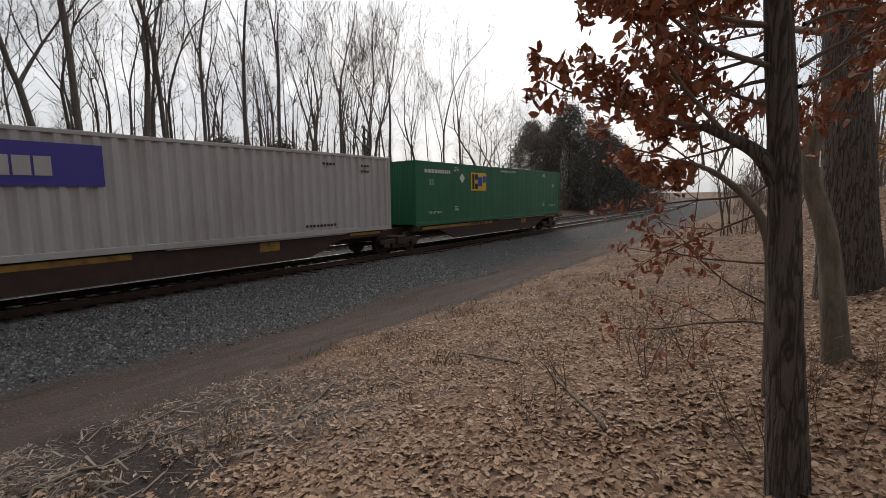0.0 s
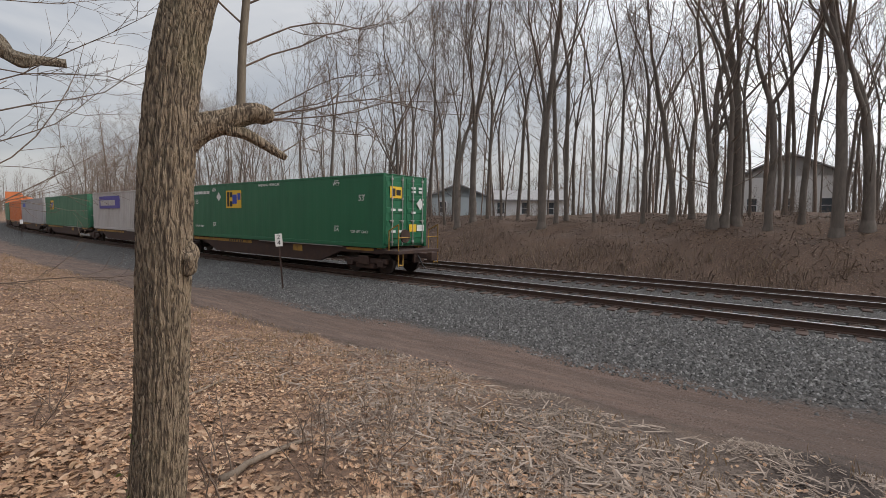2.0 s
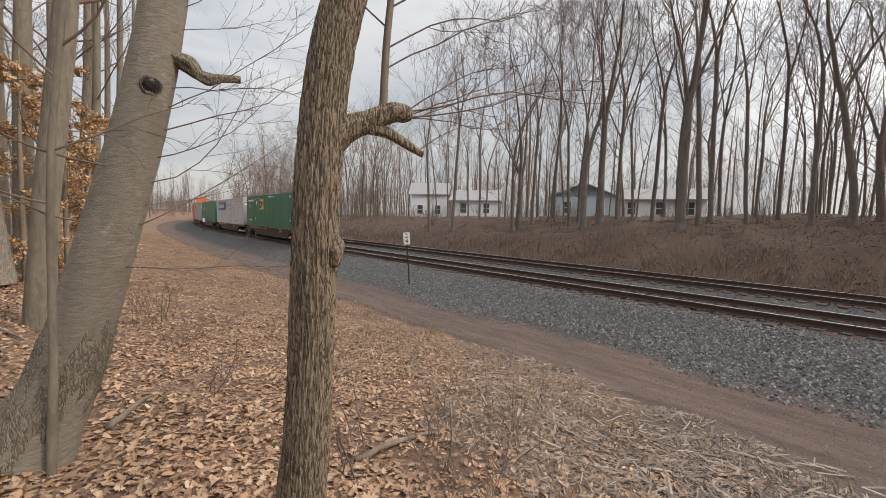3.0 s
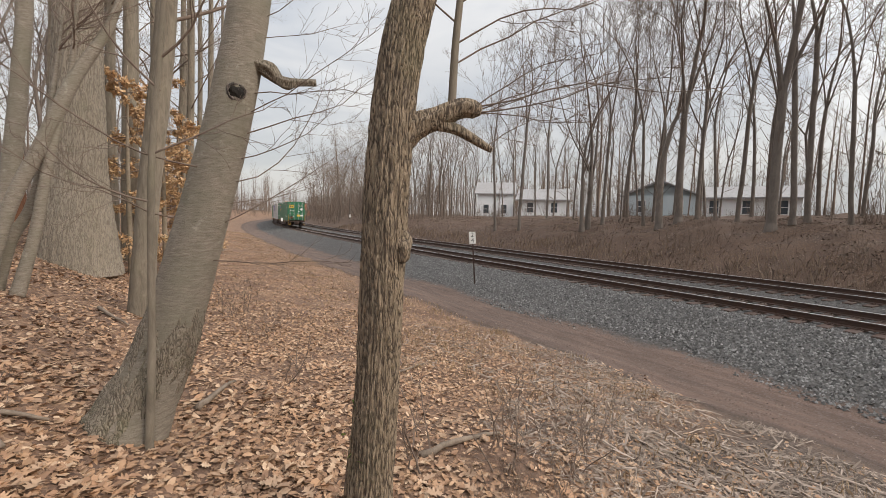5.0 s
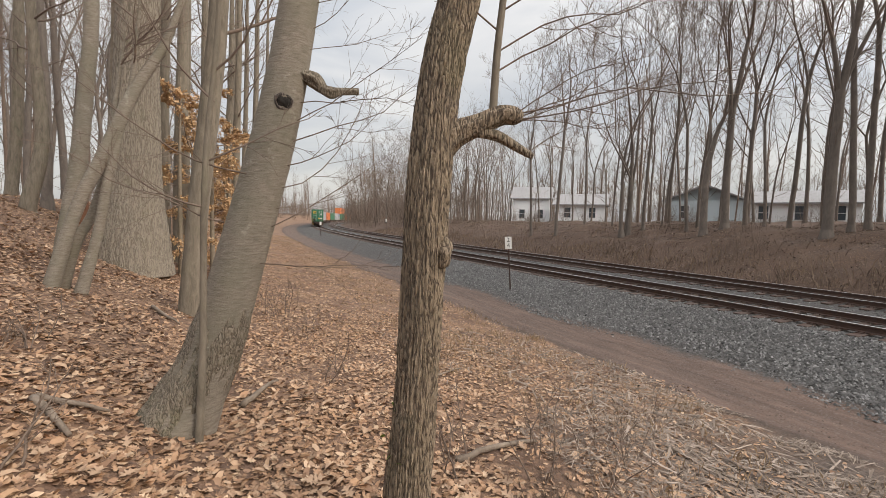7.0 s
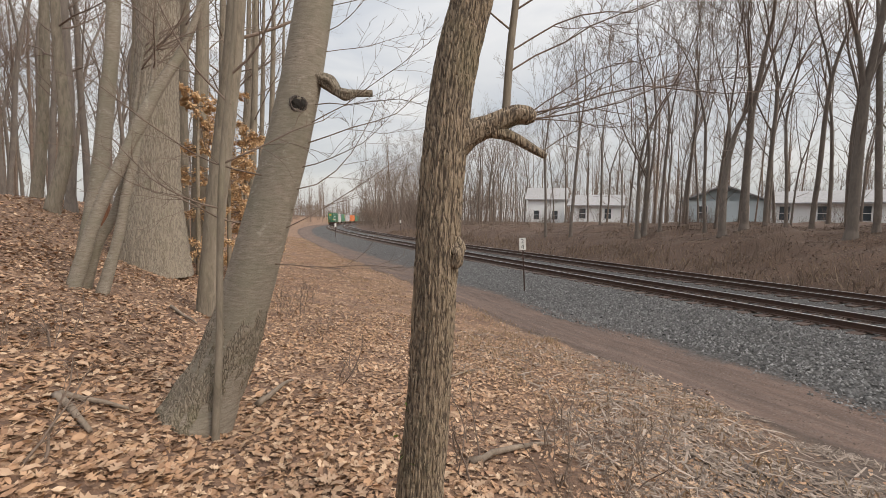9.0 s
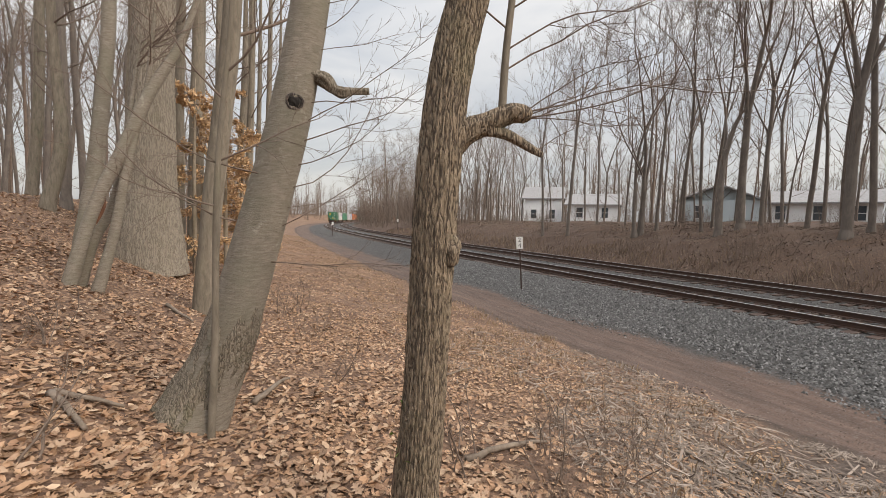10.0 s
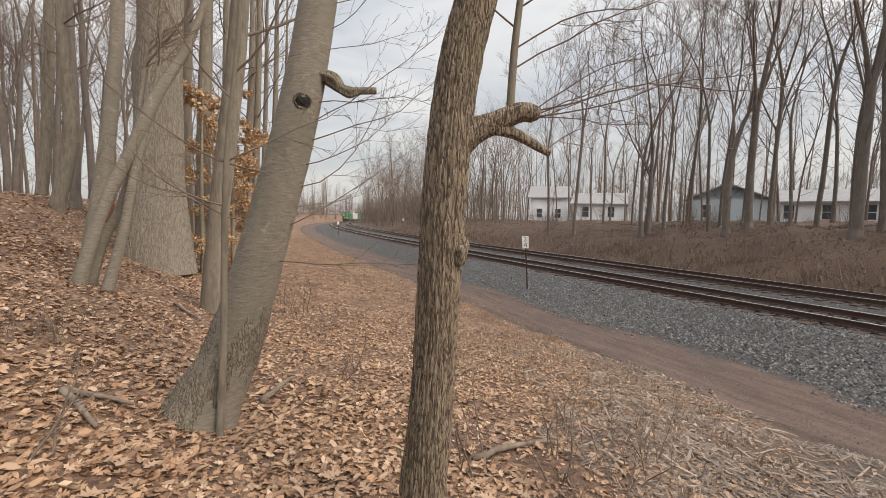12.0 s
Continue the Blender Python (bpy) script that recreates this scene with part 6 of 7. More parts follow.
plain_tree("dark_tree", "thick dark-barked tree on the leafy slope", [(8.3, -0.9, 1.0), (8.31, -0.78, 2.66), (8.32, -0.63, 4.78), (8.3, -0.5, 9), (8.3, -0.4, 15)], [0.38, 0.29, 0.25, 0.225, 0.17, 0.03], M_BARK_DARK, 13.4, 110, 64, (0.06, 19), crown_from=3.6)
tan_beech(-11.4, -0.72, 4.2, 61, 16, reach=0.55)
tan_beech(-12.0, -0.12, 4.6, 62, 34, reach=0.7)
tan_beech(-12.9, 0.25, 4.0, 63, 30, reach=0.7)
tan_beech(9.5, -1.4, 3.6, 64, 16)
tan_beech(-17.0, 0.2, 4.5, 66, 22)

# ---- fallen leaves, chips, sticks, grass ----


def build_litter():
    rng = np.random.default_rng(17)
    n1, n2 = 190000, 250000
    # near the camera dense, farther out thinner and coarser
    r = 1.0 + 9.5 * rng.uniform(0, 1, n1) ** 0.85
    a = rng.uniform(0, 2 * np.pi, n1)
    x, y = r * np.cos(a), r * np.sin(a)
    s2, u2 = rng.uniform(-45, 60, n2), rng.uniform(7.4, 20, n2)
    x2, y2 = line(s2, u2)
    x, y = np.concatenate([x, x2]), np.concatenate([y, y2])
    th = 0.0
    u = np.empty(len(x))
    s = np.empty(len(x))
    for k in range(0, len(x), 4000):
        d = (CX[None, 780:1020] - x[k:k + 4000, None]) ** 2 + (CY[None, 780:1020] - y[k:k + 4000, None]) ** 2
        j = np.argmin(d, axis=1) + 780
        dx, dy = x[k:k + 4000] - CX[j], y[k:k + 4000] - CY[j]
        u[k:k + 4000] = -(dx * np.sin(CTH[j]) + dy * np.cos(CTH[j]))
        s[k:k + 4000] = CS[j] - dx * np.cos(CTH[j]) + dy * np.sin(CTH[j])
    patch = wave(x, y, 0.8, 4.0) + 0.7 * wave(x, y, 2.3, 7.0)
    edge = 7.9 + 0.4 * np.sin(s * 0.9) + 0.3 * np.sin(s * 2.3)
    chance = np.clip(0.25 + 0.75 * (u - edge) / 2.2, 0.0, 1.0) * np.clip(0.75 + 0.3 * patch, 0.12, 1)
    mud = ((abs(s + 0.55 + 0.12 * np.sin(u * 4)) < 0.24) | (abs(s + 1.75 + 0.1 * np.sin(u * 5)) < 0.24)) & (u < 10.8)
    chance = np.where(mud, chance * 0.22, chance)
    scrub = np.clip((5.0 - abs(s + 0.3) + 0.6 * np.sin(u * 3)) * 0.6, 0, 1) * np.clip((11.2 - u + 0.4 * np.sin(s * 2.1)) * 0.9, 0, 1)
    chance = chance * (1 - 0.6 * scrub)
    keep = (u > edge - 0.3) & (rng.uniform(0, 1, len(x)) < chance)
    x, y, s, u = x[keep], y[keep], s[keep], u[keep]
    z = ground_z(s, u) + rng.uniform(0.002, 0.02, len(x))
    p = np.stack([x, y, z], 1)
    dist = np.hypot(x, y)
    for name, pick, shapes, size, label in (("fallen_leaves", dist < 5.2, [LEAF_LOBED, LEAF_LOBED, LEAF_OVAL, LEAF_CURL], (0.025, 0.085), "brown and tan fallen oak and beech leaves on the ground"),
                                            ("fallen_leaves_around", (dist >= 5.2) & (dist < 11), [LEAF_FOLD, LEAF_FOLD, LEAF_CURL], (0.03, 0.078), "brown fallen leaves spread over the slope"),
                                            ("fallen_leaves_beyond", dist >= 11, [LEAF_FOLD], (0.04, 0.095), "brown fallen leaves spread along the verge")):
        me = scatter_mesh(name, M_LEAF_LITTER, p[pick], shapes, size, 0.3, rng)
        tagged(new(name, me), label, "leaves", kind="stuff")
    # the biggest single leaves close by
    metas = [bulk_mesh("fallen_leaf", v * np.array([1, 0.95, 1.3 + 0.4 * i]), t, M_LEAF_LITTER) for i, (v, t) in enumerate((LEAF_LOBED, LEAF_LOBED, LEAF_OVAL))]
    r2 = random.Random(77)
    for _ in range(290):
        a, d = r2.uniform(math.radians(60), math.radians(215)), r2.uniform(1.7, 4.6)
        lx, ly = d * math.cos(a), d * math.sin(a)
        if gz(lx, ly) < -0.2:
            continue
        ob = new("fallen_leaf", r2.choice(metas))
        ob.parent = GROUND
        ob.matrix_basis = pose(lx, ly, gz(lx, ly) + 0.03, r2.uniform(-25, 25), r2.uniform(-25, 25), r2.uniform(0, 360)) @ Matrix.Scale(r2.uniform(0.08, 0.13), 4)


def build_far_litter():
    """Leaves and dead stalks on the bank across the line."""
    rng = np.random.default_rng(19)
    n = 150000
    s, u = rng.uniform(-45, 70, n), -rng.uniform(7.6, 20, n)
    keep = wave(s, u, 0.8, 2.0) + 0.8 * wave(s, u, 2.4, 6.0) + rng.normal(0, 0.6, n) > -0.5
    s, u = s[keep], u[keep]
    x, y = line(s, u)
    me = scatter_mesh("bank_leaves", M_BANK_LEAVES, np.stack([x, y, ground_z(s, u) + 0.02], 1), [LEAF_FOLD], (0.05, 0.13), 0.4, rng)
    tagged(new("bank_leaves", me), "dull brown leaves and litter on the bank", "leaves", kind="stuff")


CHIP = (np.array([(-1, -0.09, 0), (1, -0.05, 0.02), (1.05, 0.06, 0.0), (-1, 0.1, 0.01), (0, 0, 0.09)]), np.array([(0, 1, 4), (1, 2, 4), (2, 3, 4), (3, 0, 4)]))


def build_chips():
    rng = np.random.default_rng(23)
    n = 25000
    s, u = rng.normal(0.9, 3.3, n), rng.uniform(7.5, 11.6, n)
    ruts = ((abs(s + 0.55) < 0.3) | (abs(s + 1.75) < 0.3)) & (u < 10.6)
    keep = (wave(s, u, 0.9, 3.0) > -0.45) & (~ruts | (rng.uniform(0, 1, n) < 0.3)) & ((s > -0.4) | (rng.uniform(0, 1, n) < 0.55))
    s, u = s[keep], u[keep]
    x, y = line(s, u)
    me = scatter_mesh("wood_chips", M_CHIP, np.stack([x, y, ground_z(s, u) + 0.02], 1), [CHIP], (0.012, 0.08), 0.3, rng)
    tagged(new("wood_chips", me), "pale shredded wood and broken twigs on the ground", "wood chips", kind="stuff")


def build_splinters():
    """Longer pale splinters on top of the shredded wood."""
    rng = np.random.default_rng(27)
    n = 900
    s, u = rng.normal(2.4, 2.6, n), rng.uniform(7.7, 10.6, n)
    x, y = line(s, u)
    me = scatter_mesh("wood_splinters", M_CHIP, np.stack([x, y, ground_z(s, u) + 0.03], 1), [CHIP], (0.06, 0.15), 0.2, rng)
    tagged(new("wood_splinters", me), "long pale splinters of shredded wood on the ground", "wood splinters", kind="stuff")


def fallen_stick(x, y, turn, length, r, seed, label="dead branch lying among the leaves"):
    rng = np.random.default_rng(seed)
    a = radians(turn)
    pts = []
    for i in range(9):
        d = (i / 8 - 0.5) * length
        px, py = x + d * math.cos(a) + rng.normal(0, length * 0.008), y + d * math.sin(a) + rng.normal(0, length * 0.008)
        pts.append((px, py, gz(px, py) + r * 0.8 + 0.01))
    t = Tubes()
    t.add(pts, np.linspace(r, r * 0.45, 9), 9)
    tagged(new("fallen_branch", t.mesh("fallen_branch", M_DEADWOOD)), label, "branch", "dead branches on the ground")


BLADE = (np.array([(-0.014, 0, 0), (0.014, 0, 0), (0.06, 0.02, 0.55), (0.2, 0.05, 1.0)]), np.array([(0, 1, 2), (0, 2, 3)]))
BLADE2 = (np.array([(-0.012, 0, 0), (0.012, 0, 0), (-0.10, 0.04, 0.5), (-0.36, 0.1, 0.8)]), np.array([(0, 1, 2), (0, 2, 3)]))

STALK = (np.array([(-0.011, 0, 0), (0.011, 0, 0), (0.05, 0.03, 0.6), (0.09, 0.05, 1.15)]), np.array([(0, 1, 2), (0, 2, 3)]))
STALK2 = (np.array([(0, -0.011, 0), (0, 0.011, 0), (-0.07, 0.02, 0.6), (-0.2, -0.03, 1.05)]), np.array([(0, 1, 2), (0, 2, 3)]))


def build_grass():
    rng = np.random.default_rng(29)
    p, sc = [], []
    def tufts(n, s_lo, s_hi, u_lo, u_hi, blades, spread):
        for _ in range(n):
            s, u = rng.uniform(s_lo, s_hi), rng.uniform(u_lo, u_hi)
            for _ in range(blades):
                ss, uu = s + rng.normal(0, spread), u + rng.normal(0, spread)
                x, y = line(ss, uu)
                p.append((float(x), float(y), float(ground_z(ss, uu)) - 0.01))
    tufts(150, -14, 12, 7.6, 11.5, 34, 0.12)
    tufts(420, 3, 60, 7.6, 11.0, 26, 0.24)
    tufts(90, -50, 3, 7.4, 10.5, 22, 0.22)
    me = scatter_mesh("dry_grass", M_GRASS, np.array(p), [STALK, STALK2, BLADE2], (0.06, 0.17), 0.35, rng)
    tagged(new("dry_grass", me), "tufts of dry straw-coloured grass along the verge", "grass", kind="stuff")
    p = []
    tufts(620, -40, 80, -9.6, -7.3, 20, 0.3)
    tufts(170, -40, 80, -15.5, -9.5, 10, 0.4)
    me = scatter_mesh("tall_dry_grass", M_BANK_GRASS, np.array(p), [STALK, STALK2, BLADE2], (0.15, 0.6), 0.25, rng)
    tagged(new("tall_dry_grass", me), "tall dead grass and stalks at the foot of the bank", "grass", kind="stuff")


build_litter()
build_far_litter()
build_chips()
build_splinters()
build_grass()
for row in ((1.9, 5.0, 8, 1.7, 0.022, 1), (0.9, 4.4, 60, 0.8, 0.016, 2), (3.6, 4.2, 30, 1.4, 0.02, 3), (-3.2, 2.1, 100, 0.9, 0.03, 4), (-2.6, 4.2, 20, 1.1, 0.014, 5), (-4.6, 0.35, 150, 0.7, 0.03, 6),
            (4.6, 1.5, 40, 2.0, 0.018, 7), (-3.5, -0.9, 35, 0.45, 0.03, 8), (-3.75, -0.85, 80, 0.4, 0.022, 9), (-6.8, -0.6, 30, 0.7, 0.025, 10), (5.5, 3.0, 75, 1.2, 0.02, 11), (-5.4, 2.6, 120, 1.0, 0.02, 12), (2.6, 5.9, 15, 1.2, 0.018, 13)):
    fallen_stick(*row)


# ---- brush ----


def brush_tubes(seed, n, height, spread, r):
    rng = np.random.default_rng(seed)
    starts = []
    for _ in range(n):
        a, d = rng.uniform(0, 6.28), spread * math.sqrt(rng.uniform(0, 1))
        starts.append(((d * math.cos(a), d * math.sin(a), -0.1), (rng.normal(0, 0.3), rng.normal(0, 0.3), 1), height * rng.uniform(0.5, 1.1), r * rng.uniform(0.6, 1.3)))
    t, tw = side_growth(rng, starts, segs=(5, 3, 1), sides=(3, 3, 3), count=(6, 3, 0), ratio=(0.42, 0.5, 0.5), min_r=0.0035, angle=(30, 38, 40))
    return t, tw


def brush_stock():
    out = []
    for k, (n, h, sp, r) in enumerate(((16, 2.2, 0.9, 0.012), (12, 1.5, 0.7, 0.009), (18, 6.5, 1.6, 0.03), (16, 9.5, 1.9, 0.045))):
        t, _ = brush_tubes(40 + k, n, h, sp, r)
        top = tagged(new("bare_shrub"), "leafless brown thicket of thin upright stems" if h > 4 else "leafless twiggy brown shrub on the bank", "shrub", "bare shrubs along the line")
        part_me("crown", t.mesh("crown", M_TWIG, smooth=False), top)
        out.append(top)
    return out


SHRUBS = brush_stock()
_first = [True] * 4


def shrub(k, s, u, scale, rng):
    x, y = line(s, u)
    m = pose(float(x), float(y), float(ground_z(s, u)) - 0.02, 0, 0, rng.uniform(0, 360)) @ Matrix.Scale(scale, 4)
    if _first[k]:
        _first[k] = False
        SHRUBS[k].matrix_basis = m
    else:
        copy_thing(SHRUBS[k], m)


def build_brush():
    rng = random.Random(51)
    for _ in range(60):
        shrub(rng.choice((0, 0, 1)), rng.uniform(-42, 75), -rng.uniform(8.8, 17), rng.uniform(0.6, 1.3), rng)
    for _ in range(30):
        shrub(rng.choice((0, 2)), rng.uniform(-45, 65), -rng.uniform(15, 30), rng.uniform(0.4, 0.9), rng)
    for _ in range(50):
        shrub(rng.choice((0, 2)), rng.uniform(-28, 62), -rng.uniform(14, 27), rng.uniform(0.3, 0.62), rng)
    for _ in range(30):
        shrub(2, rng.uniform(-26, 0), -rng.uniform(11.5, 21), rng.uniform(0.3, 0.6), rng)
    for _ in range(14):
        shrub(2, -rng.uniform(55, 130), rng.uniform(9.5, 14), rng.uniform(0.4, 0.7), rng)
    for _ in range(40):
        shrub(rng.choice((2, 3, 3)), rng.uniform(56, 190), -rng.uniform(8.5, 18), rng.uniform(0.8, 1.35), rng)
    for _ in range(10):
        shrub(3, rng.uniform(185, 340), rng.choice((-1, 1, 1)) * rng.uniform(9, 30), rng.uniform(0.8, 1.3), rng)
    for _ in range(10):
        shrub(rng.choice((2, 3)), rng.uniform(45, 190), rng.uniform(12.5, 26), rng.uniform(0.5, 0.9), rng)
    for _ in range(16):
        shrub(rng.choice((2, 3)), -rng.uniform(52, 150), -rng.uniform(8.5, 22), rng.uniform(0.6, 0.95), rng)
    for _ in range(16):
        shrub(2, -rng.uniform(17, 110), rng.uniform(12.4, 24), rng.uniform(0.4, 0.8), rng)
    for _ in range(6):
        shrub(1, rng.uniform(-9, -4), rng.uniform(12.2, 14.6), rng.uniform(0.3, 0.6), rng)
    for s, u, sc in ((2.0, 12.45, 0.33), (1.7, 12.1, 0.38), (1.3, 12.3, 0.28), (2.5, 12.05, 0.3), (3.0, 10.9, 0.5), (2.2, 12.0, 0.42), (1.2, 11.3, 0.36), (8.5, 13.2, 0.5), (7.0, 13.0, 0.4), (4.4, 15.7, 0.3), (3.5, 16.0, 0.28), (-3.8, 12.6, 0.4)):
        shrub(1, s, u, sc, rng)


build_brush()


def verge_sapling(x, y, h, stems, seed):
    """A few crooked bare stems rising out of the leaves."""
    top = tagged(new("bare_sapling"), "crooked bare brown sapling stems rising from fallen leaves", "sapling", "bare saplings in the leaves")
    rng = np.random.default_rng(seed)
    z = gz(x, y)
    for _ in range(stems):
        t, _ = side_growth(rng, [((x + rng.normal(0, 0.06), y + rng.normal(0, 0.06), z - 0.04), (rng.normal(0, 0.35), rng.normal(0, 0.35), 1), h * rng.uniform(0.6, 1.1), rng.uniform(0.005, 0.009))], count=(5, 3, 0), wobble=(0.18, 0.2, 0.2), angle=(42, 45, 40), ratio=(0.5, 0.5, 0.5))
        part_me("stem", t.mesh("stem", M_TWIG), top)


for row in ((-3.1, 2.35, 0.85, 3, 1), (-2.75, 2.15, 0.6, 3, 2), (-3.3, 1.75, 0.8, 3, 3), (-2.5, 2.75, 0.55, 2, 4), (-2.9, 1.55, 0.7, 3, 5), (-3.6, 2.9, 0.6, 3, 6), (-4.6, -1.35, 0.45, 3, 7), (-4.75, -1.2, 0.5, 2, 8), (-2.9, -0.9, 0.6, 2, 9),
            (-5.3, 1.25, 0.6, 3, 10), (-5.0, 0.95, 0.5, 2, 11), (-8.6, 1.0, 0.9, 4, 12), (5.2, 0.9, 0.9, 4, 13), (4.6, 1.6, 0.7, 3, 14), (6.0, 0.6, 1.0, 4, 15)):
    verge_sapling(*row)


def evergreen(x, y, h, w, seed):
    top = tagged(new("evergreen_tree"), "dense dark evergreen beside the railway", "tree", "evergreens beside the line")
    rng = np.random.default_rng(seed)
    z0 = gz(x, y)
    part_me("trunk", trunk_mesh([(x, y, z0 - 0.2), (x + 0.1, y, z0 + h * 0.5), (x, y, z0 + h * 0.97)], [0.28, 0.18, 0.03], 9, 12, M_BARK_DARK), top)
    p = []
    for _ in range(430):
        f = rng.uniform(0.0, 1.0) ** 1.15
        a = rng.uniform(0, 6.28)
        rr = w * max(1 - f ** 1.8, 0.0) ** 0.75 * rng.uniform(0.25, 1.05) ** 0.6 * (0.85 + 0.3 * math.sin(3 * a + seed + 6 * f))
        c = vec(x + rr * math.cos(a), y + rr * math.sin(a), z0 + h * f + rng.normal(0, 0.2))
        p.append(c + rng.normal(0, 1, (84, 3)) * vec(0.62, 0.62, 0.5))
    me = scatter_mesh("needles", M_NEEDLES, np.concatenate(p), [LEAF_FOLD], (0.14, 0.34), 0.9, rng)
    part_me("crown", me, top, "dark needled foliage")


for row in ((67.0, 32.5, 12.5, 6.0, 1), (70.0, 27.5, 15.5, 7.0, 2), (75.5, 25.0, 13.5, 6.6, 3), (81.5, 24.5, 12.0, 6.0, 4), (88.0, 25.0, 11.0, 6.0, 5), (97.0, 26.5, 10.5, 6.0, 9), (108.0, 28.0, 9.5, 6.0, 10), (73.0, 30.5, 13.5, 6.5, 11)):
    evergreen(*row)
# low evergreens among the bare trees
for row in ((27.5, 40.0, 4.6, 1.5, 6), (21.0, 38.5, 4.2, 1.4, 7)):
    evergreen(*row)

# ---- mile sign posts ----


def sign_post(s, u, lean, height, face, big=True):
    top = tagged(new("mile_sign"), "small white number plate on a thin leaning post" if big else "small white marker plate on a thin post", "sign", "signs beside the line")
    x, y = line(s, u)
    z = float(ground_z(s, u))
    top.matrix_basis = pose(float(x), float(y), z, 0, lean, face)
    part("post", boxed((-0.025, 0.025, -0.012, 0.012, -0.3, height), (-0.03, -0.02, -0.02, 0.02, -0.3, height - 0.1)), M_FRAME, top, "rusty steel post")
    pl = part("plate", boxed((-0.13, 0.13, -0.024, -0.012, height - 0.42, height + 0.06), bevel=0.004), M_SIGN, top, "white plate")
    if big:
        for ch, dz in (("2", -0.07), ("4", -0.29)):
            t = part_me("numeral", text_mesh(ch, 0.25, M_BLACK), pl, "black numeral")
            t.matrix_basis = pose(0, -0.028, height + dz, 90, 0, 0)
    return top


sign_post(15.2, 3.75, -4, 2.05, 55)
sign_post(66.0, 3.05, 0, 1.9, 70, False)
sign_post(76.0, -9.0, 0, 1.9, 60, False)

# ---- utility pole ----


def utility_pole(x, y, h):
    top = tagged(new("utility_pole"), "old wooden utility pole with two crossarms", "pole")
    z = gz(x, y)
    top.matrix_basis = pose(x, y, z, 0, 1.5, 35)
    part("pole", cyls(((0, 0, -0.4), (0, 0, h), 0.15, 0.1), n=12), M_POLE, top)
    for k, zz in enumerate((h - 0.35, h - 1.0, h - 1.6)):
        arm = part("crossarm", boxed((-1.3, 1.3, -0.16, -0.06, zz, zz + 0.11), bevel=0.01), M_POLE, top)
        for xx in (-1.15, -0.7, 0.7, 1.15):
            part("insulator", cyls(((xx, -0.11, zz + 0.11), (xx, -0.11, zz + 0.26), 0.045, 0.03)), M_GALV, arm)


utility_pole(25.2, 25.9, 6.6)

# ---- houses behind the trees ----


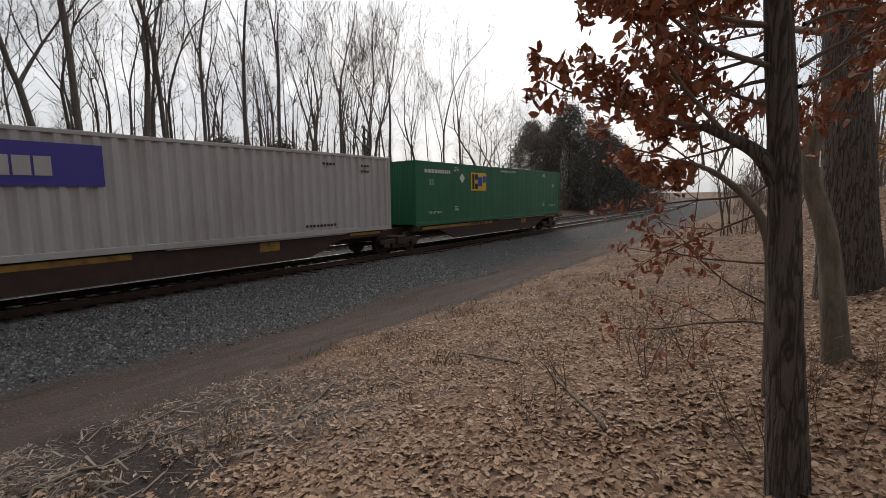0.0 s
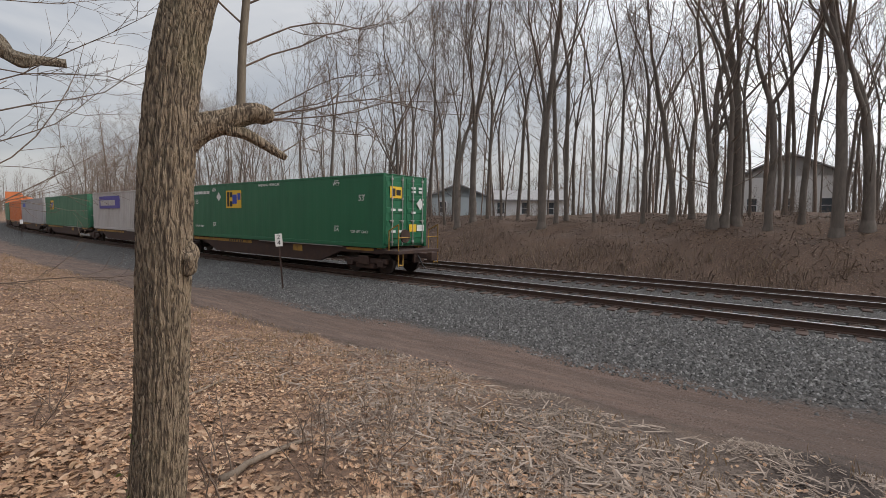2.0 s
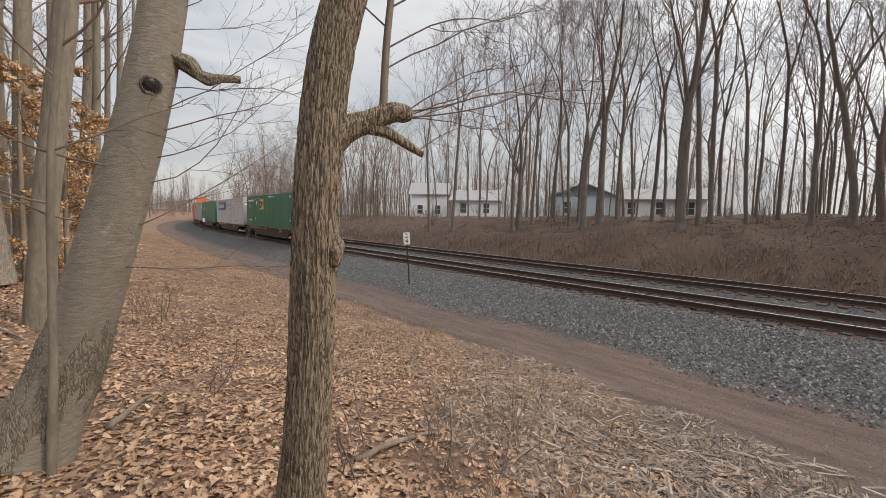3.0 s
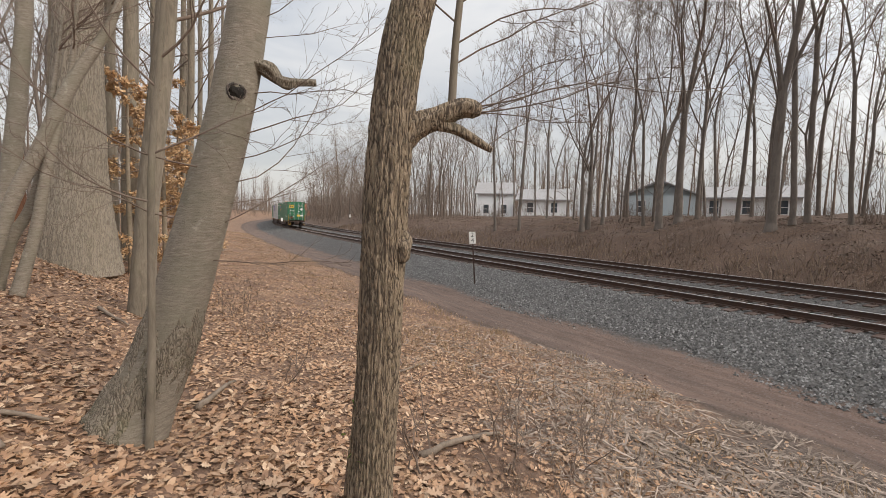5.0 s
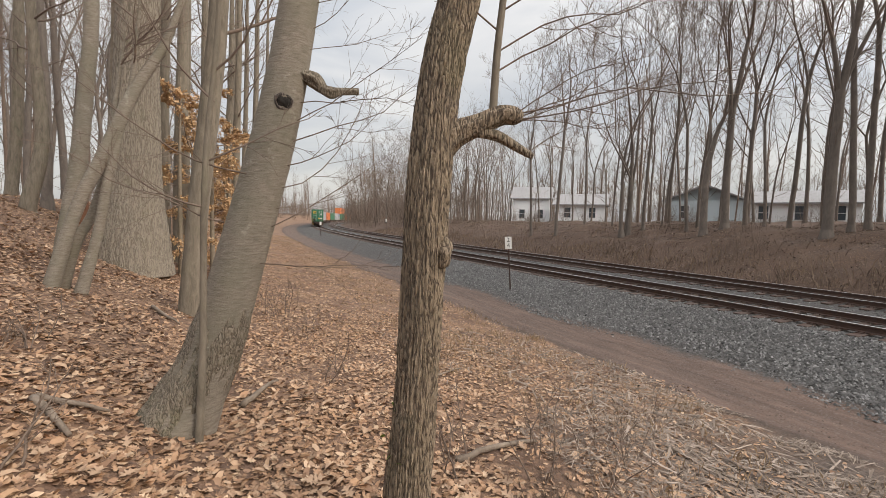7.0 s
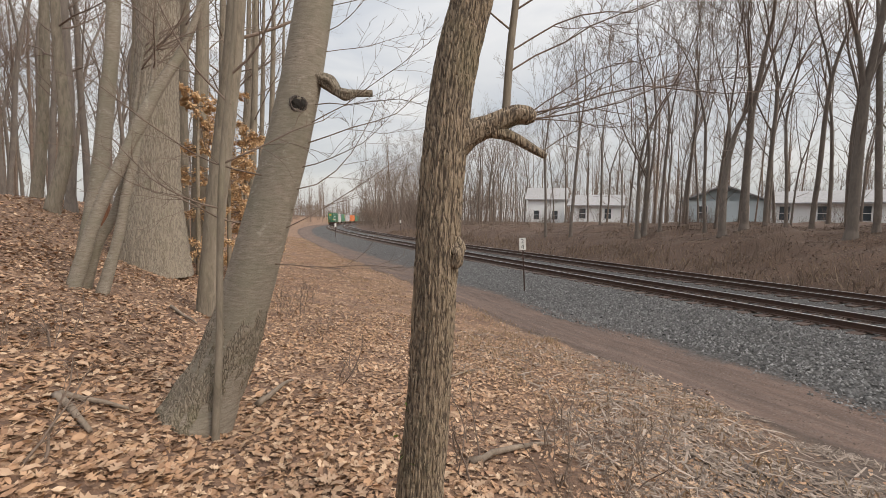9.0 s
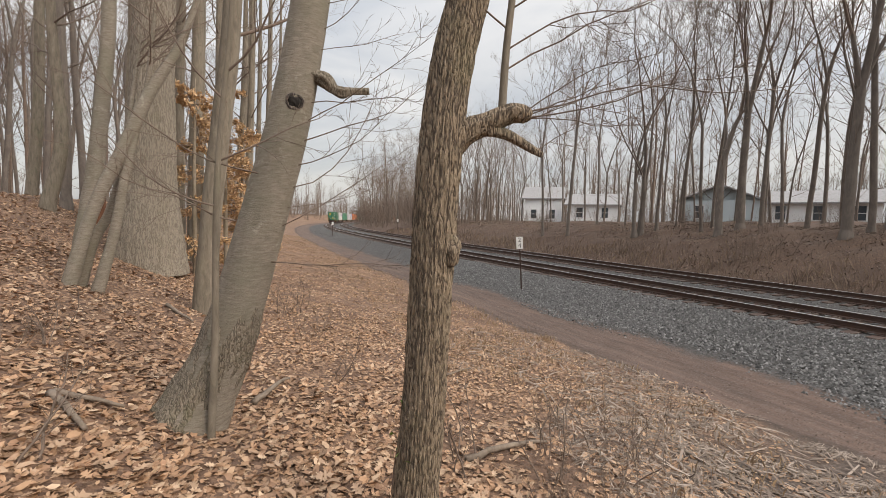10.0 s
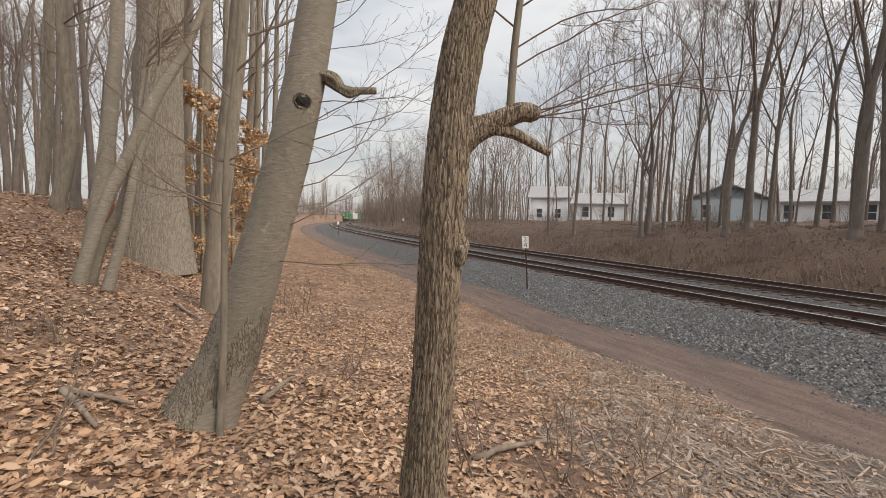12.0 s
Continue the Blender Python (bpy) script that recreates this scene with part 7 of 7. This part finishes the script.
def house(x, y, turn, w, d, h, roof_h, wall_mat, label, gable_front=False, floors=2):
    top = tagged(new("house"), label, "house", "houses behind the trees")
    top.matrix_basis = pose(x, y, gz(x, y) - 0.3, 0, 0, turn)
    wall = part("wall", boxed((-w / 2, w / 2, 0, d, 0, h)), wall_mat, top)
    n = int(h / 0.28)
    for k in range(n):
        part("siding_board", boxed((-w / 2, w / 2, -0.02, 0.0, k * 0.28, k * 0.28 + 0.262)), wall_mat, wall)
    bm = bmesh.new()
    e, t = 0.45, 0.16
    if gable_front:
        prof = [(-w / 2 - e, h - 0.15), (0, h + roof_h), (w / 2 + e, h - 0.15), (w / 2 + e, h - 0.15 + t), (0, h + roof_h + t), (-w / 2 - e, h - 0.15 + t)]
        rows = [[bm.verts.new((a, yy, zz)) for a, zz in prof] for yy in (-e, d + e)]
    else:
        prof = [(-e, h - 0.15), (d / 2, h + roof_h), (d + e, h - 0.15), (d + e, h - 0.15 + t), (d / 2, h + roof_h + t), (-e, h - 0.15 + t)]
        rows = [[bm.verts.new((xx, a, zz)) for a, zz in prof] for xx in (-w / 2 - e, w / 2 + e)]
    for i in range(6):
        bm.faces.new((rows[0][i], rows[0][(i + 1) % 6], rows[1][(i + 1) % 6], rows[1][i]))
    for r in rows:
        bm.faces.new((r[0], r[1], r[4], r[5]))
        bm.faces.new((r[1], r[2], r[3], r[4]))
    bmesh.ops.recalc_face_normals(bm, faces=bm.faces)
    part("roof", bm, M_ROOF, top, "grey shingle roof")
    if gable_front:
        ends = [((-w / 2, yy, h), (w / 2, yy, h), (0, yy, h + roof_h)) for yy in (0.0, d)]
    else:
        ends = [((xx, 0, h), (xx, d, h), (xx, d / 2, h + roof_h)) for xx in (-w / 2, w / 2)]
    for tri in ends:
        g = bmesh.new()
        cs = [g.verts.new(c) for c in tri]
        f = g.faces.new(cs)
        bmesh.ops.solidify(g, geom=[f], thickness=0.12)
        part("gable", g, wall_mat, top)
    cols = max(2, int(w / 3))
    for f in range(floors):
        for c in range(cols):
            cx = -w / 2 + (c + 0.5) * w / cols
            z0 = 0.9 + f * 2.8
            win = part("window", boxed((cx - 0.52, cx + 0.52, -0.06, -0.02, z0 - 0.08, z0 + 1.5)), M_TRIM, top, "white window frame")
            part("pane", boxed((cx - 0.43, cx + 0.43, -0.075, -0.06, z0, z0 + 0.68)), M_GLASS, win, "dark pane")
            part("pane", boxed((cx - 0.43, cx + 0.43, -0.075, -0.06, z0 + 0.74, z0 + 1.42)), M_GLASS, win, "dark pane")


# the turn faces each front towards the line
house(-52.0, 47.5, 44, 7, 8, 2.8, 1.6, M_SIDING, "low white house with a grey roof behind bare trees", floors=1)
house(-63.0, 47.0, 50, 6, 8, 4.2, 2.0, M_SIDING, "white house with a grey roof behind bare trees", floors=1)
house(-34.5, 50.0, 30, 8.0, 9, 2.9, 1.7, M_SIDING_BLUE, "blue-grey gabled house behind bare trees", True, 1)
house(-27.0, 54.5, 26, 9.5, 8, 2.7, 1.3, M_SIDING, "long pale house with a grey roof behind bare trees", floors=1)
house(0.3, 61.0, 2, 9.5, 9, 4.6, 2.4, M_SIDING_TAN, "pale grey gabled house above the bank", True, 1)
house(40.5, 42.0, -46, 15, 8, 2.6, 1.6, M_SIDING, "long low white building behind bare trees", floors=1)


def parked_car(x, y, turn, mat):
    top = tagged(new("parked_car"), "pale parked car beside a house", "car")
    top.matrix_basis = pose(x, y, gz(x, y), 0, 0, turn)
    bm = boxed((-2.2, 2.2, -0.88, 0.88, 0.3, 0.85), bevel=0.12)
    part("body", bm, mat, top)
    bm = boxed((-1.3, 1.0, -0.75, 0.75, 0.8, 1.42), bevel=0.2)
    part("cabin", bm, M_GLASS, top, "dark glazed cabin")
    for xx in (-1.35, 1.35):
        for yy in (-0.85, 0.85):
            part("wheel", cyls(((xx, yy - 0.09, 0.31), (xx, yy + 0.09, 0.31), 0.31), n=18), M_BLACK, top)


parked_car(31.5, 41.5, 25, M_SIGN)
parked_car(36.0, 36.0, 40, M_GREYPAINT)

motions()
